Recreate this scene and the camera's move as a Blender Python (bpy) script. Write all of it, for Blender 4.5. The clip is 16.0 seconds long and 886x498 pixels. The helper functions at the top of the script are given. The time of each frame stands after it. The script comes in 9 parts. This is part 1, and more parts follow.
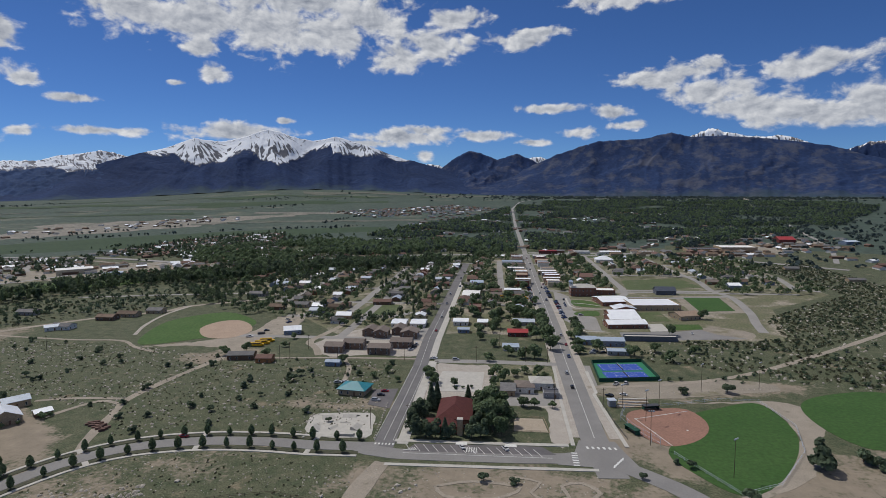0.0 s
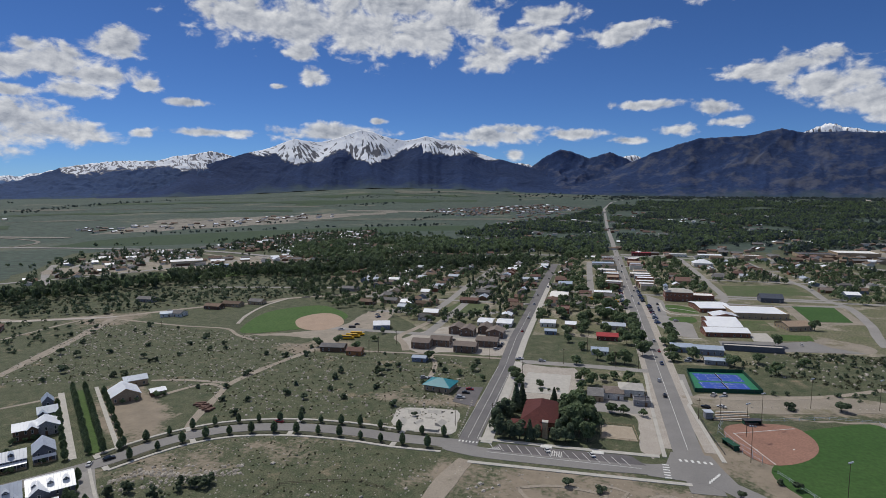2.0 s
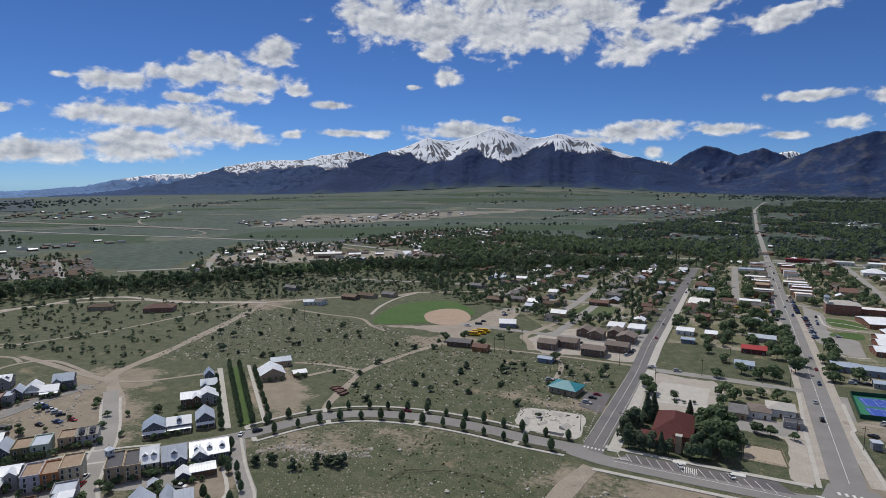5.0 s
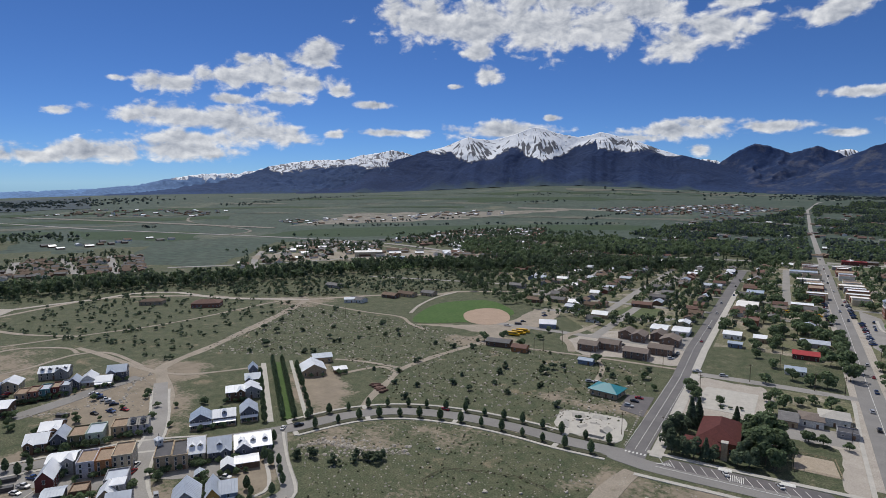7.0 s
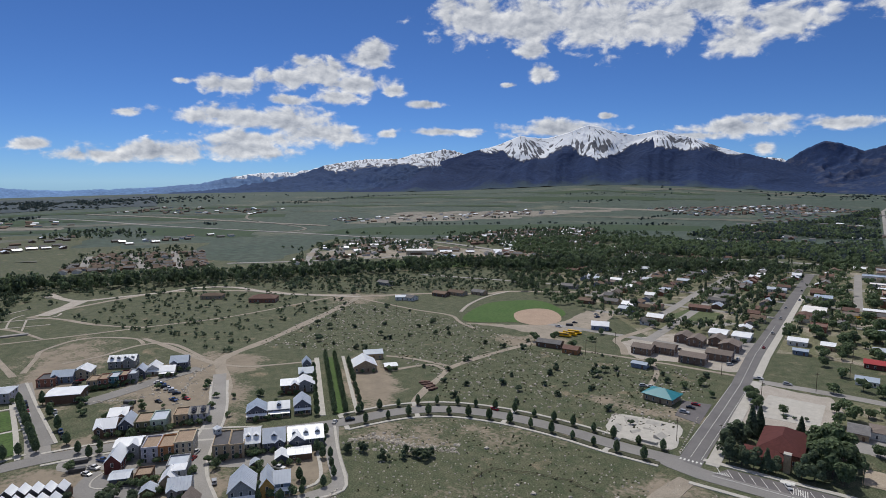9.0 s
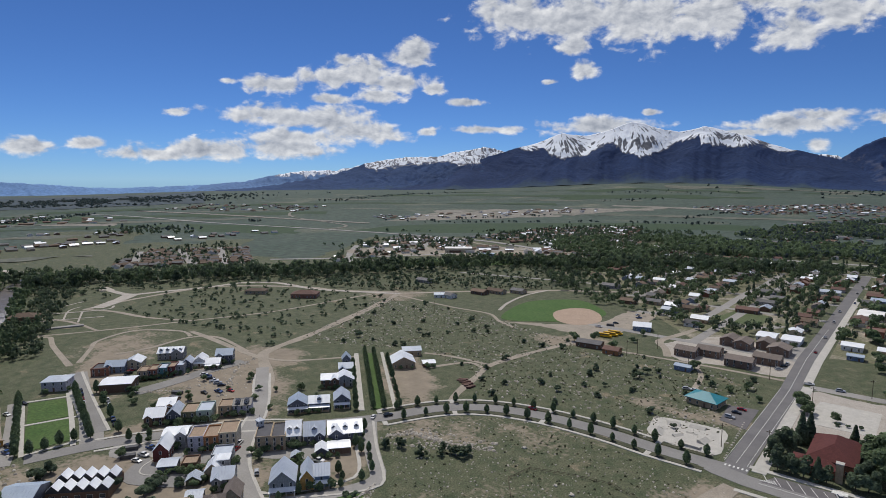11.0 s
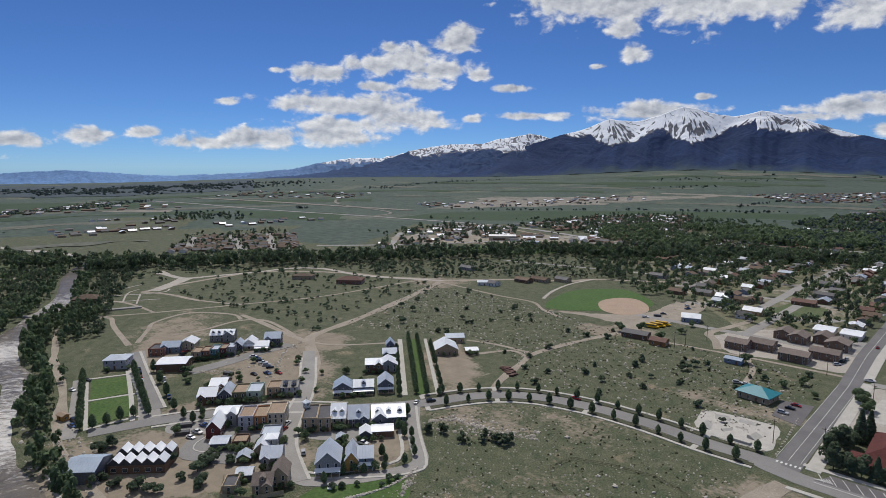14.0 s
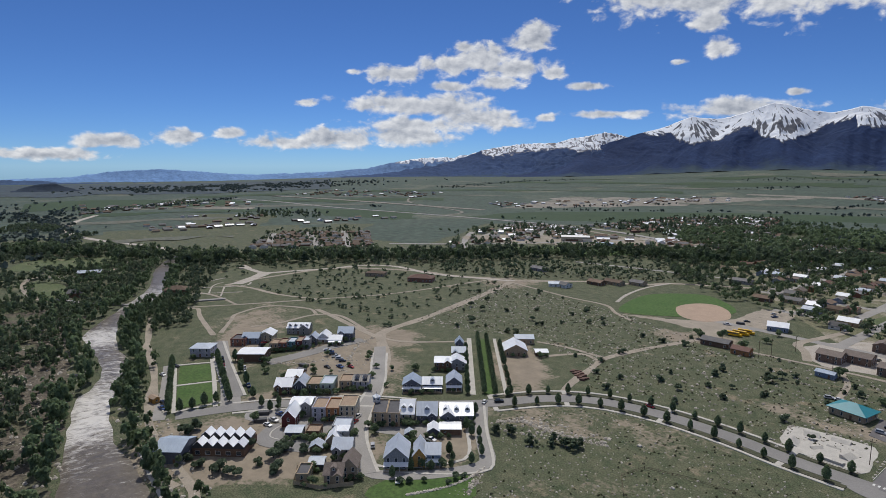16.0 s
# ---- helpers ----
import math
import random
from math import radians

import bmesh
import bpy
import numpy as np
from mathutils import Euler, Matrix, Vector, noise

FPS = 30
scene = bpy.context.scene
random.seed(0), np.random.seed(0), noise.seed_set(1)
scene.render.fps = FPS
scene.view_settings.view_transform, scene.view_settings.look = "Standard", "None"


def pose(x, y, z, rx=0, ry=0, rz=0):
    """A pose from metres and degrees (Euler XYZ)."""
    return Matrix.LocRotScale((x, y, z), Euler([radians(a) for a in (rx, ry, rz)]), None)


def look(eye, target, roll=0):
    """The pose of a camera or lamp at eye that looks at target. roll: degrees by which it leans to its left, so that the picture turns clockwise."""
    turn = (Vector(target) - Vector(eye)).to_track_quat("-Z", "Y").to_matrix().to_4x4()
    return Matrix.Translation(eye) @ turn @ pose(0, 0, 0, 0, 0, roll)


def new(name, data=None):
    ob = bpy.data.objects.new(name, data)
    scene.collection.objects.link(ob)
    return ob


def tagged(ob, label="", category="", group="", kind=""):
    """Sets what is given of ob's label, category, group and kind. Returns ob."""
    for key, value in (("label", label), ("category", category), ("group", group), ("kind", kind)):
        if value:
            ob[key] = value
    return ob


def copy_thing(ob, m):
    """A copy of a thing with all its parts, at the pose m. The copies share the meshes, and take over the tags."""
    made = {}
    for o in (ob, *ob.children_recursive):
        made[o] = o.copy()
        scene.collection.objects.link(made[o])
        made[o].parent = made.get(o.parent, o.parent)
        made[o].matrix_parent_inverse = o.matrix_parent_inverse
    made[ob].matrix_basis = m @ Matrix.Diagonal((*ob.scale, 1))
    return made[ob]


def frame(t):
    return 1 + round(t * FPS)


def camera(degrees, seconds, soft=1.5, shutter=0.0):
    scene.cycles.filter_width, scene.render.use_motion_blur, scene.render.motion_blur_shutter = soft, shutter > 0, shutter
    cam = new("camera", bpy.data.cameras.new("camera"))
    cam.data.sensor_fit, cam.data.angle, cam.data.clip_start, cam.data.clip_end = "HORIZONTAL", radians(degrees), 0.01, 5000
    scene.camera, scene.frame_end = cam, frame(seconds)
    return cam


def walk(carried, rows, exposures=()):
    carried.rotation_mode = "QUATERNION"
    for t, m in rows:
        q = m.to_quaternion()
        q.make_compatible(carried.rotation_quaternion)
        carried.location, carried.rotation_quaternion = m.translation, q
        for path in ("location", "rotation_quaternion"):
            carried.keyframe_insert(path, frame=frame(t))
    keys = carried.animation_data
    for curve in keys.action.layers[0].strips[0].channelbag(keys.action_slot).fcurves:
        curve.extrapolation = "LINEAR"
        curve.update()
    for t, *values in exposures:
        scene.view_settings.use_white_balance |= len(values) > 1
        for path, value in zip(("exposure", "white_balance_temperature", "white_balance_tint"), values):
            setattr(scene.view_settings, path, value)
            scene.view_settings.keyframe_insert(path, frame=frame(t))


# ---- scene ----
# Camera: a drone that hovers 115 m above the valley floor and turns to its left.
EYE_Z = 115.0
cam = camera(74.46, 16.0, soft=0.36)
# seconds, yaw, pitch, roll
PATH = [
    (0, 6.70, -6.14, -0.33),
    (0.5, 9.10, -6.15, -0.29),
    (1, 11.03, -6.16, -0.27),
    (1.5, 13.34, -6.18, -0.21),
    (2, 15.34, -6.20, -0.16),
    (2.5, 17.77, -6.24, -0.07),
    (3, 20.08, -6.26, -0.03),
    (3.5, 22.27, -6.29, 0.03),
    (4, 24.72, -6.31, 0.03),
    (6.5, 30.72, -6.43, 0.06),
    (7, 31.89, -6.44, 0.05),
    (7.5, 33.10, -6.46, 0.06),
    (8, 34.32, -6.50, 0.08),
    (8.5, 35.62, -6.52, 0.10),
    (9, 36.91, -6.55, 0.11),
    (9.5, 38.06, -6.55, 0.09),
    (10, 39.07, -6.57, 0.09),
    (12.5, 42.49, -6.85, 0.06),
    (13, 42.96, -6.86, 0.03),
    (13.5, 43.90, -7.96, 0.03),
    (14, 45.09, -8.00, 0.04),
    (14.5, 46.46, -8.00, 0.05),
    (15, 48.34, -8.02, 0.08),
    (15.5, 50.22, -8.05, 0.07),
    (16, 52.10, -8.06, 0.08),
]


def heading(yaw, pitch, roll):
    return Matrix.Translation((0, 0, EYE_Z)) @ Euler((0, 0, radians(yaw))).to_matrix().to_4x4() @ pose(0, 0, 0, 90 + pitch) @ pose(0, 0, 0, 0, 0, roll)


walk(cam, [(t, heading(y, p, r)) for t, y, p, r in PATH], exposures=((0.0, -0.17), (2.0, -0.15), (4.0, -0.08), (6.5, 0.0), (16.0, 0.0)))

# ---- sun, sky and clouds ----
SUN_AZ, SUN_EL = -56.0, 57.0
scene.view_settings.exposure = 0.0
sun_data = bpy.data.lights.new("sun", "SUN")
sun_data.energy, sun_data.angle, sun_data.color = 3.15, radians(0.53), (1.0, 0.95, 0.87)
sun = new("sun", sun_data)
sun_way = Vector((math.sin(radians(SUN_AZ)) * math.cos(radians(SUN_EL)), math.cos(radians(SUN_AZ)) * math.cos(radians(SUN_EL)), math.sin(radians(SUN_EL))))
sun.matrix_world = look(sun_way * 900, (0, 0, 0))

# Cumulus clouds: azimuth, elevation, half width, half height in degrees.
CLOUDS_WEST = [
    (-33.5, 15.2, 4.6, 2.0), (-28.5, 14.6, 6.0, 2.0), (-23.0, 14.4, 6.0, 2.2), (-17.5, 14.2, 5.0, 1.9), (-20.0, 16.5, 9.0, 1.5), (-13.0, 15.2, 3.2, 1.7),
    (-10.6, 12.0, 2.6, 1.2), (-7.3, 13.2, 3.2, 1.4), (-5.7, 15.3, 2.9, 0.8), (0.7, 13.4, 3.0, 0.8), (2.4, 14.0, 2.4, 0.45), (-27.6, 10.1, 1.4, 0.75),
    (-28.6, 12.2, 1.6, 0.7), (-10.2, 4.7, 4.8, 0.7), (-8.0, 5.3, 2.4, 0.5), (-2.6, 4.8, 2.4, 0.45), (2.1, 4.1, 1.4, 0.32), (-8.5, 3.0, 0.9, 0.5),
    (-25.5, 4.9, 4.9, 0.8), (-36.5, 4.8, 3.2, 0.35), (-38.2, 7.3, 1.5, 0.35), (-30.7, 9.1, 0.8, 0.25), (-21.5, 6.1, 0.8, 0.28), (-14.0, 4.1, 3.5, 0.4),
]
CLOUDS_NORTH = [
    (25.1, 9.7, 3.9, 1.0), (13.4, 9.5, 3.6, 0.8), (16.2, 9.9, 2.2, 0.9), (17.8, 8.1, 3.6, 1.2), (21.0, 6.7, 4.6, 1.1), (26.5, 5.9, 6.0, 1.3),
    (3.4, 7.2, 3.0, 0.42), (9.3, 6.7, 1.6, 0.55), (10.8, 5.5, 1.4, 0.4), (6.6, 5.0, 1.4, 0.55), (9.4, 16.4, 4.6, 0.8), (31.0, 6.0, 5.0, 1.8),
]
CLOUDS_SOUTH = [
    (-56.4, 8.6, 2.6, 0.75), (-51.5, 9.5, 2.8, 0.9), (-48.0, 10.2, 3.2, 1.2), (-44.2, 11.3, 2.6, 0.7), (-43.4, 12.2, 1.6, 0.8), (-45.5, 9.0, 3.6, 0.9),
    (-46.9, 7.9, 2.0, 0.7), (-41.8, 8.6, 1.1, 0.5), (-56.6, 5.9, 4.4, 0.9), (-52.0, 5.6, 4.4, 1.3), (-49.0, 4.5, 4.2, 1.1), (-54.0, 4.0, 5.0, 0.8),
    (-62.5, 2.6, 4.6, 0.8), (-56.7, 2.9, 4.8, 0.9), (-67.0, 2.2, 3.6, 0.55), (-51.7, 7.5, 1.8, 0.4), (-60.5, 8.8, 0.9, 0.28), (-42.4, 4.6, 0.8, 0.35),
    (-38.3, 7.4, 1.5, 0.28), (-65.1, 5.9, 1.0, 0.32), (-49.9, 11.0, 1.0, 0.5), (-86.0, 1.0, 3.2, 0.5), (-81.2, 2.1, 2.9, 0.6), (-76.2, 2.6, 2.2, 0.6),
    (-72.0, 3.0, 1.5, 0.45),
]

world = bpy.data.worlds.new("sky")
scene.world = world
world.use_nodes = True
wt = world.node_tree
wt.nodes.clear()


def wnode(kind, op=None, *args):
    n = wt.nodes.new(kind)
    if op:
        n.operation = op
    for k, a in enumerate(args):
        if a is None:
            continue
        if isinstance(a, bpy.types.NodeSocket):
            wt.links.new(a, n.inputs[k])
        else:
            n.inputs[k].default_value = a
    return n


def wmath(op, *args):
    return wnode("ShaderNodeMath", op, *args).outputs[0]


sky = wt.nodes.new("ShaderNodeTexSky")
sky.sky_type, sky.sun_disc = "NISHITA", False
sky.sun_elevation, sky.sun_rotation = radians(SUN_EL), radians(SUN_AZ)
sky.altitude, sky.air_density, sky.dust_density, sky.ozone_density = 3000, 0.9, 0.0, 5.0
way = wt.nodes.new("ShaderNodeTexCoord").outputs["Generated"]
sep = wnode("ShaderNodeSeparateXYZ", None, way)
azim = wmath("MULTIPLY", wmath("ARCTAN2", sep.outputs[0], sep.outputs[1]), 57.2958)
elev = wmath("MULTIPLY", wmath("ARCSINE", sep.outputs[2]), 57.2958)
spot = wnode("ShaderNodeCombineXYZ", None, azim, elev, 0.0).outputs[0]
# billows: the same noise at the place and a little nearer to the sun, with a finer one for the puffs
billow = []
for shift in ((0.0, 0.0, 0.0), (-0.30, 0.50, 0.0)):
    at = wnode("ShaderNodeVectorMath", "MULTIPLY_ADD", spot, (1.0, 1.5, 1.0), shift).outputs[0]
    both = []
    for scale, detail, roughness, distortion in ((0.40, 9.0, 0.56, 0.30), (1.3, 6.0, 0.50, 0.3)):
        n = wnode("ShaderNodeTexNoise", None, at)
        n.inputs["Scale"].default_value, n.inputs["Detail"].default_value = scale, detail
        n.inputs["Roughness"].default_value, n.inputs["Distortion"].default_value = roughness, distortion
        both.append(n.outputs["Fac"])
    billow.append(wmath("MULTIPLY_ADD", both[1], 0.20, wmath("MULTIPLY", both[0], 0.80)))
nearest = None
for az, el, ra, re in CLOUDS_WEST + CLOUDS_NORTH + CLOUDS_SOUTH:
    v = wnode("ShaderNodeVectorMath", "MULTIPLY_ADD", spot, (1 / ra, 1 / re, 0), (-az / ra, -el / re, 0)).outputs[0]
    d = wnode("ShaderNodeVectorMath", "LENGTH", v).outputs["Value"]
    nearest = d if nearest is None else wmath("SMOOTH_MIN", nearest, d, 0.22)
body = wmath("MULTIPLY_ADD", wmath("SUBTRACT", billow[0], 0.5), 3.7, wmath("SUBTRACT", 1.16, nearest))
# the same broken cumulus goes on overhead and behind, out of view, added to lift the ambient light
overhead = wnode("ShaderNodeMapRange", None, elev)
overhead.interpolation_type = "SMOOTHSTEP"
overhead.inputs["From Min"].default_value, overhead.inputs["From Max"].default_value = 19.5, 27.0
overhead.inputs["To Min"].default_value, overhead.inputs["To Max"].default_value = -2.0, 0.15
body = wmath("MAXIMUM", body, wmath("MULTIPLY_ADD", wmath("SUBTRACT", billow[0], 0.5), 4.4, overhead.outputs[0]))
cover = wnode("ShaderNodeMapRange", None, body)
cover.interpolation_type = "SMOOTHSTEP"
cover.inputs["From Min"].default_value, cover.inputs["From Max"].default_value = -0.16, 0.60
relief = wmath("MULTIPLY", wmath("SUBTRACT", billow[0], billow[1]), 2.1)
thick = wnode("ShaderNodeMapRange", None, body)
thick.inputs["From Min"].default_value, thick.inputs["From Max"].default_value = 0.30, 1.7
thick.inputs["To Min"].default_value, thick.inputs["To Max"].default_value = 0.98, 0.62
glow = wmath("MAXIMUM", wmath("ADD", thick.outputs[0], relief), 0.38)
cloud_col = wnode("ShaderNodeCombineXYZ", None, wmath("MULTIPLY", wmath("POWER", glow, 1.2), 0.925), wmath("MULTIPLY", wmath("POWER", glow, 1.1), 0.95), wmath("POWER", glow, 0.92))  # bluer where it is thick
SKY_STRENGTH = 0.058
bright = wnode("ShaderNodeVectorMath", "SCALE", cloud_col.outputs[0])
bright.inputs["Scale"].default_value = 0.69 / SKY_STRENGTH
mixed = wt.nodes.new("ShaderNodeMix")
mixed.data_type = "RGBA"
wt.links.new(wmath("MULTIPLY", cover.outputs[0], 0.96), mixed.inputs[0])
clear_air = wnode("ShaderNodeVectorMath", "MULTIPLY", sky.outputs[0], (0.70, 1.0, 1.42)).outputs[0]  # thin, very blue mountain air
wt.links.new(clear_air, mixed.inputs[6])
wt.links.new(bright.outputs[0], mixed.inputs[7])
back = wnode("ShaderNodeBackground", None, mixed.outputs[2], SKY_STRENGTH)
wt.links.new(back.outputs[0], wt.nodes.new("ShaderNodeOutputWorld").inputs[0])

# ---- materials ----
def mat(name, a, b=None, scale=1.0, rough=0.9, metal=0.0, fine=None, bump=0.0, island=0.0, by_object=0.0, c=None, c_scale=0.1, c_at=0.55, spec=0.3, thin=0.0, grain=0.2):
    """A surface of colour a that wanders to b in patches of 1/scale m, with grain of fine, and patches of c in larger stains."""
    m = bpy.data.materials.new(name)
    m.use_nodes = True
    nt = m.node_tree
    bsdf = nt.nodes["Principled BSDF"]
    bsdf.inputs["Roughness"].default_value, bsdf.inputs["Metallic"].default_value = rough, metal
    bsdf.inputs["Specular IOR Level"].default_value = spec
    at = nt.nodes.new("ShaderNodeNewGeometry")

    def tex(s, detail=6.0):
        n = nt.nodes.new("ShaderNodeTexNoise")
        n.inputs["Scale"].default_value, n.inputs["Detail"].default_value, n.inputs["Roughness"].default_value = s, detail, 0.62
        nt.links.new(at.outputs["Position"], n.inputs["Vector"])
        return n.outputs["Fac"]

    def ramp(v, lo, hi):
        n = nt.nodes.new("ShaderNodeMapRange")
        n.inputs["From Min"].default_value, n.inputs["From Max"].default_value = lo, hi
        nt.links.new(v, n.inputs["Value"])
        return n.outputs[0]

    def mix(f, x, y, blend="MIX"):
        n = nt.nodes.new("ShaderNodeMix")
        n.data_type, n.blend_type = "RGBA", blend
        for k, v in ((0, f), (6, x), (7, y)):
            if isinstance(v, bpy.types.NodeSocket):
                nt.links.new(v, n.inputs[k])
            else:
                n.inputs[k].default_value = v if k == 0 else (*v, 1)
        return n.outputs[2]

    b = b or tuple(v * 0.75 for v in a)
    col = mix(ramp(tex(scale), 0.32, 0.68), a, b)
    if c:
        col = mix(ramp(tex(c_scale, 8.0), c_at, c_at + 0.12), col, c)
    if fine:
        col = mix(1.0, col, mix(ramp(tex(fine, 4.0), 0.33, 0.67), (1 - grain,) * 3, (1 + grain,) * 3), "MULTIPLY")
    for amount, out in ((island, at.outputs["Random Per Island"]), (by_object, None)):
        if amount:
            if out is None:
                out = nt.nodes.new("ShaderNodeObjectInfo").outputs["Random"]
            n = nt.nodes.new("ShaderNodeMapRange")
            n.inputs["To Min"].default_value, n.inputs["To Max"].default_value = 1 - amount, 1 + amount
            nt.links.new(out, n.inputs["Value"])
            v = nt.nodes.new("ShaderNodeVectorMath")
            v.operation = "SCALE"
            nt.links.new(col, v.inputs[0])
            nt.links.new(n.outputs[0], v.inputs["Scale"])
            col = v.outputs[0]
    nt.links.new(col, bsdf.inputs["Base Color"])
    if thin:
        leaf, both = nt.nodes.new("ShaderNodeBsdfTranslucent"), nt.nodes.new("ShaderNodeMixShader")
        nt.links.new(col, leaf.inputs["Color"])
        both.inputs[0].default_value = thin
        nt.links.new(bsdf.outputs[0], both.inputs[1])
        nt.links.new(leaf.outputs[0], both.inputs[2])
        nt.links.new(both.outputs[0], nt.nodes["Material Output"].inputs[0])
    if bump:
        n = nt.nodes.new("ShaderNodeBump")
        n.inputs["Strength"].default_value, n.inputs["Distance"].default_value = 0.8, bump
        nt.links.new(tex(fine or scale), n.inputs["Height"])
        nt.links.new(n.outputs[0], bsdf.inputs["Normal"])
    return m


M = {}
M["scrub"] = mat("dry_grass_and_soil", (0.048, 0.066, 0.032), (0.108, 0.110, 0.066), 0.16, fine=1.5, grain=0.6, bump=0.15, c=(0.235, 0.190, 0.132), c_scale=0.05, c_at=0.60)
M["meadow"] = mat("meadow_grass", (0.043, 0.068, 0.052), (0.060, 0.082, 0.064), 0.012, fine=0.07, grain=0.35, c=(0.125, 0.13, 0.095), c_scale=0.004, c_at=0.56)
M["dryfield"] = mat("dry_pasture", (0.095, 0.105, 0.082), (0.120, 0.122, 0.096), 0.01, fine=0.08, grain=0.3)
M["plaingravel"] = mat("grey_gravelly_plain", (0.235, 0.215, 0.185), (0.165, 0.155, 0.13), 0.02, fine=0.12, grain=0.35, c=(0.09, 0.10, 0.07), c_scale=0.01, c_at=0.55)
M["pasture"] = mat("irrigated_pasture", (0.024, 0.050, 0.020), (0.034, 0.062, 0.026), 0.01, fine=0.1)
M["yard"] = mat("yard_grass_and_gravel", (0.115, 0.125, 0.065), (0.155, 0.145, 0.095), 0.05, fine=0.6, grain=0.4, c=(0.30, 0.265, 0.215), c_scale=0.035, c_at=0.52)
M["bare"] = mat("bare_gravelly_soil", (0.29, 0.255, 0.21), (0.225, 0.20, 0.162), 0.06, grain=0.25, fine=2.4, bump=0.03, c=(0.17, 0.155, 0.10), c_scale=0.045, c_at=0.54)
M["palegravel"] = mat("pale_grey_gravel", (0.40, 0.365, 0.325), (0.33, 0.30, 0.265), 0.15, grain=0.2, fine=1.8, c=(0.24, 0.21, 0.16), c_scale=0.06, c_at=0.62)
M["dirt"] = mat("dusty_dirt_track", (0.325, 0.285, 0.235), (0.25, 0.218, 0.178), 0.1, grain=0.2, fine=2.2, bump=0.02, c=(0.16, 0.15, 0.105), c_scale=0.12, c_at=0.60)
M["asphalt"] = mat("worn_grey_asphalt", (0.17, 0.165, 0.165), (0.125, 0.12, 0.125), 0.08, fine=2.0, grain=0.09, rough=0.85)
M["oldroad"] = mat("pale_faded_asphalt", (0.295, 0.283, 0.27), (0.235, 0.226, 0.215), 0.06, fine=1.5, grain=0.09, rough=0.88)
M["darkroad"] = mat("dark_newer_asphalt", (0.105, 0.10, 0.105), (0.14, 0.13, 0.135), 0.1, fine=2.0, grain=0.09, rough=0.8)
M["concrete"] = mat("pale_concrete", (0.47, 0.45, 0.415), (0.38, 0.365, 0.335), 0.3, fine=2.5, grain=0.09, rough=0.85)
M["paint"] = mat("white_road_paint", (0.72, 0.72, 0.70), (0.5, 0.5, 0.48), 1.2, rough=0.7)
M["lawn"] = mat("mown_green_lawn", (0.045, 0.092, 0.020), (0.070, 0.115, 0.032), 0.08, fine=0.7, grain=0.3, bump=0.05)
# mulch and grass, darkened to paint in the shade of the street trees
M["verge"] = mat("mulch_grass_and_tree_shade", (0.052, 0.060, 0.034), (0.075, 0.072, 0.048), 0.3, fine=1.5, grain=0.4)
M["turf"] = mat("watered_sports_turf", (0.032, 0.082, 0.017), (0.046, 0.100, 0.024), 0.03, fine=0.5, bump=0.03)
M["infield"] = mat("red_clay_infield", (0.285, 0.158, 0.118), (0.245, 0.138, 0.104), 0.12, fine=1.2)
M["tanclay"] = mat("tan_clay_infield", (0.38, 0.285, 0.215), (0.33, 0.245, 0.185), 0.12, fine=1.2)
M["court_green"] = mat("green_hard_court", (0.025, 0.16, 0.085), (0.03, 0.19, 0.10), 0.2, rough=0.7)
M["court_blue"] = mat("blue_hard_court", (0.03, 0.075, 0.36), (0.04, 0.09, 0.40), 0.2, rough=0.7)
M["sand"] = mat("pale_sand", (0.37, 0.315, 0.25), (0.32, 0.27, 0.21), 0.3, fine=2.0)
M["rock"] = mat("grey_boulder", (0.38, 0.35, 0.31), (0.27, 0.25, 0.22), 0.5, fine=2.0, grain=0.3, bump=0.1, island=0.3)
M["slope"] = mat("dry_rocky_slope", (0.066, 0.058, 0.044), (0.125, 0.105, 0.082), 0.09, fine=0.5, grain=0.6, c=(0.075, 0.085, 0.045), c_scale=0.03, c_at=0.5)
M["leaf"] = mat("green_foliage", (0.165, 0.225, 0.118), (0.118, 0.168, 0.088), 0.15, rough=0.75, island=0.35, by_object=0.15, thin=0.5)
M["leaf_dark"] = mat("dark_foliage", (0.128, 0.172, 0.104), (0.092, 0.128, 0.082), 0.1, rough=0.8, island=0.35, by_object=0.2, thin=0.5)
M["leaf_sage"] = mat("sage_and_juniper_foliage", (0.125, 0.130, 0.080), (0.095, 0.102, 0.062), 0.12, rough=0.85, island=0.35, by_object=0.2, thin=0.5)
# leaf colour for far trees, with bluish haze painted into it
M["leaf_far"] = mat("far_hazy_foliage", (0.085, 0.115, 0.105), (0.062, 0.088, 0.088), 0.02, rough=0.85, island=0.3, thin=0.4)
M["bark"] = mat("grey_brown_bark", (0.12, 0.09, 0.065), (0.08, 0.06, 0.045), 2.0)
M["glass"] = mat("dark_window_glass", (0.035, 0.042, 0.05), (0.05, 0.06, 0.07), 0.3, rough=0.08, spec=0.6)
M["trim"] = mat("white_painted_trim", (0.72, 0.71, 0.68), (0.62, 0.61, 0.58), 0.6, rough=0.6)
M["metal_white"] = mat("white_standing_seam_metal", (0.85, 0.87, 0.89), (0.76, 0.78, 0.81), 0.25, rough=0.35)
M["metal_grey"] = mat("galvanised_grey_metal", (0.50, 0.55, 0.62), (0.42, 0.46, 0.53), 0.25, rough=0.38)
M["metal_blue"] = mat("blue_grey_metal", (0.40, 0.47, 0.56), (0.33, 0.39, 0.48), 0.25, rough=0.38)
M["metal_dark"] = mat("dark_painted_metal", (0.05, 0.05, 0.055), (0.08, 0.08, 0.085), 0.5, rough=0.5)
M["membrane"] = mat("white_roof_membrane", (0.80, 0.79, 0.77), (0.66, 0.65, 0.63), 0.12, rough=0.7)
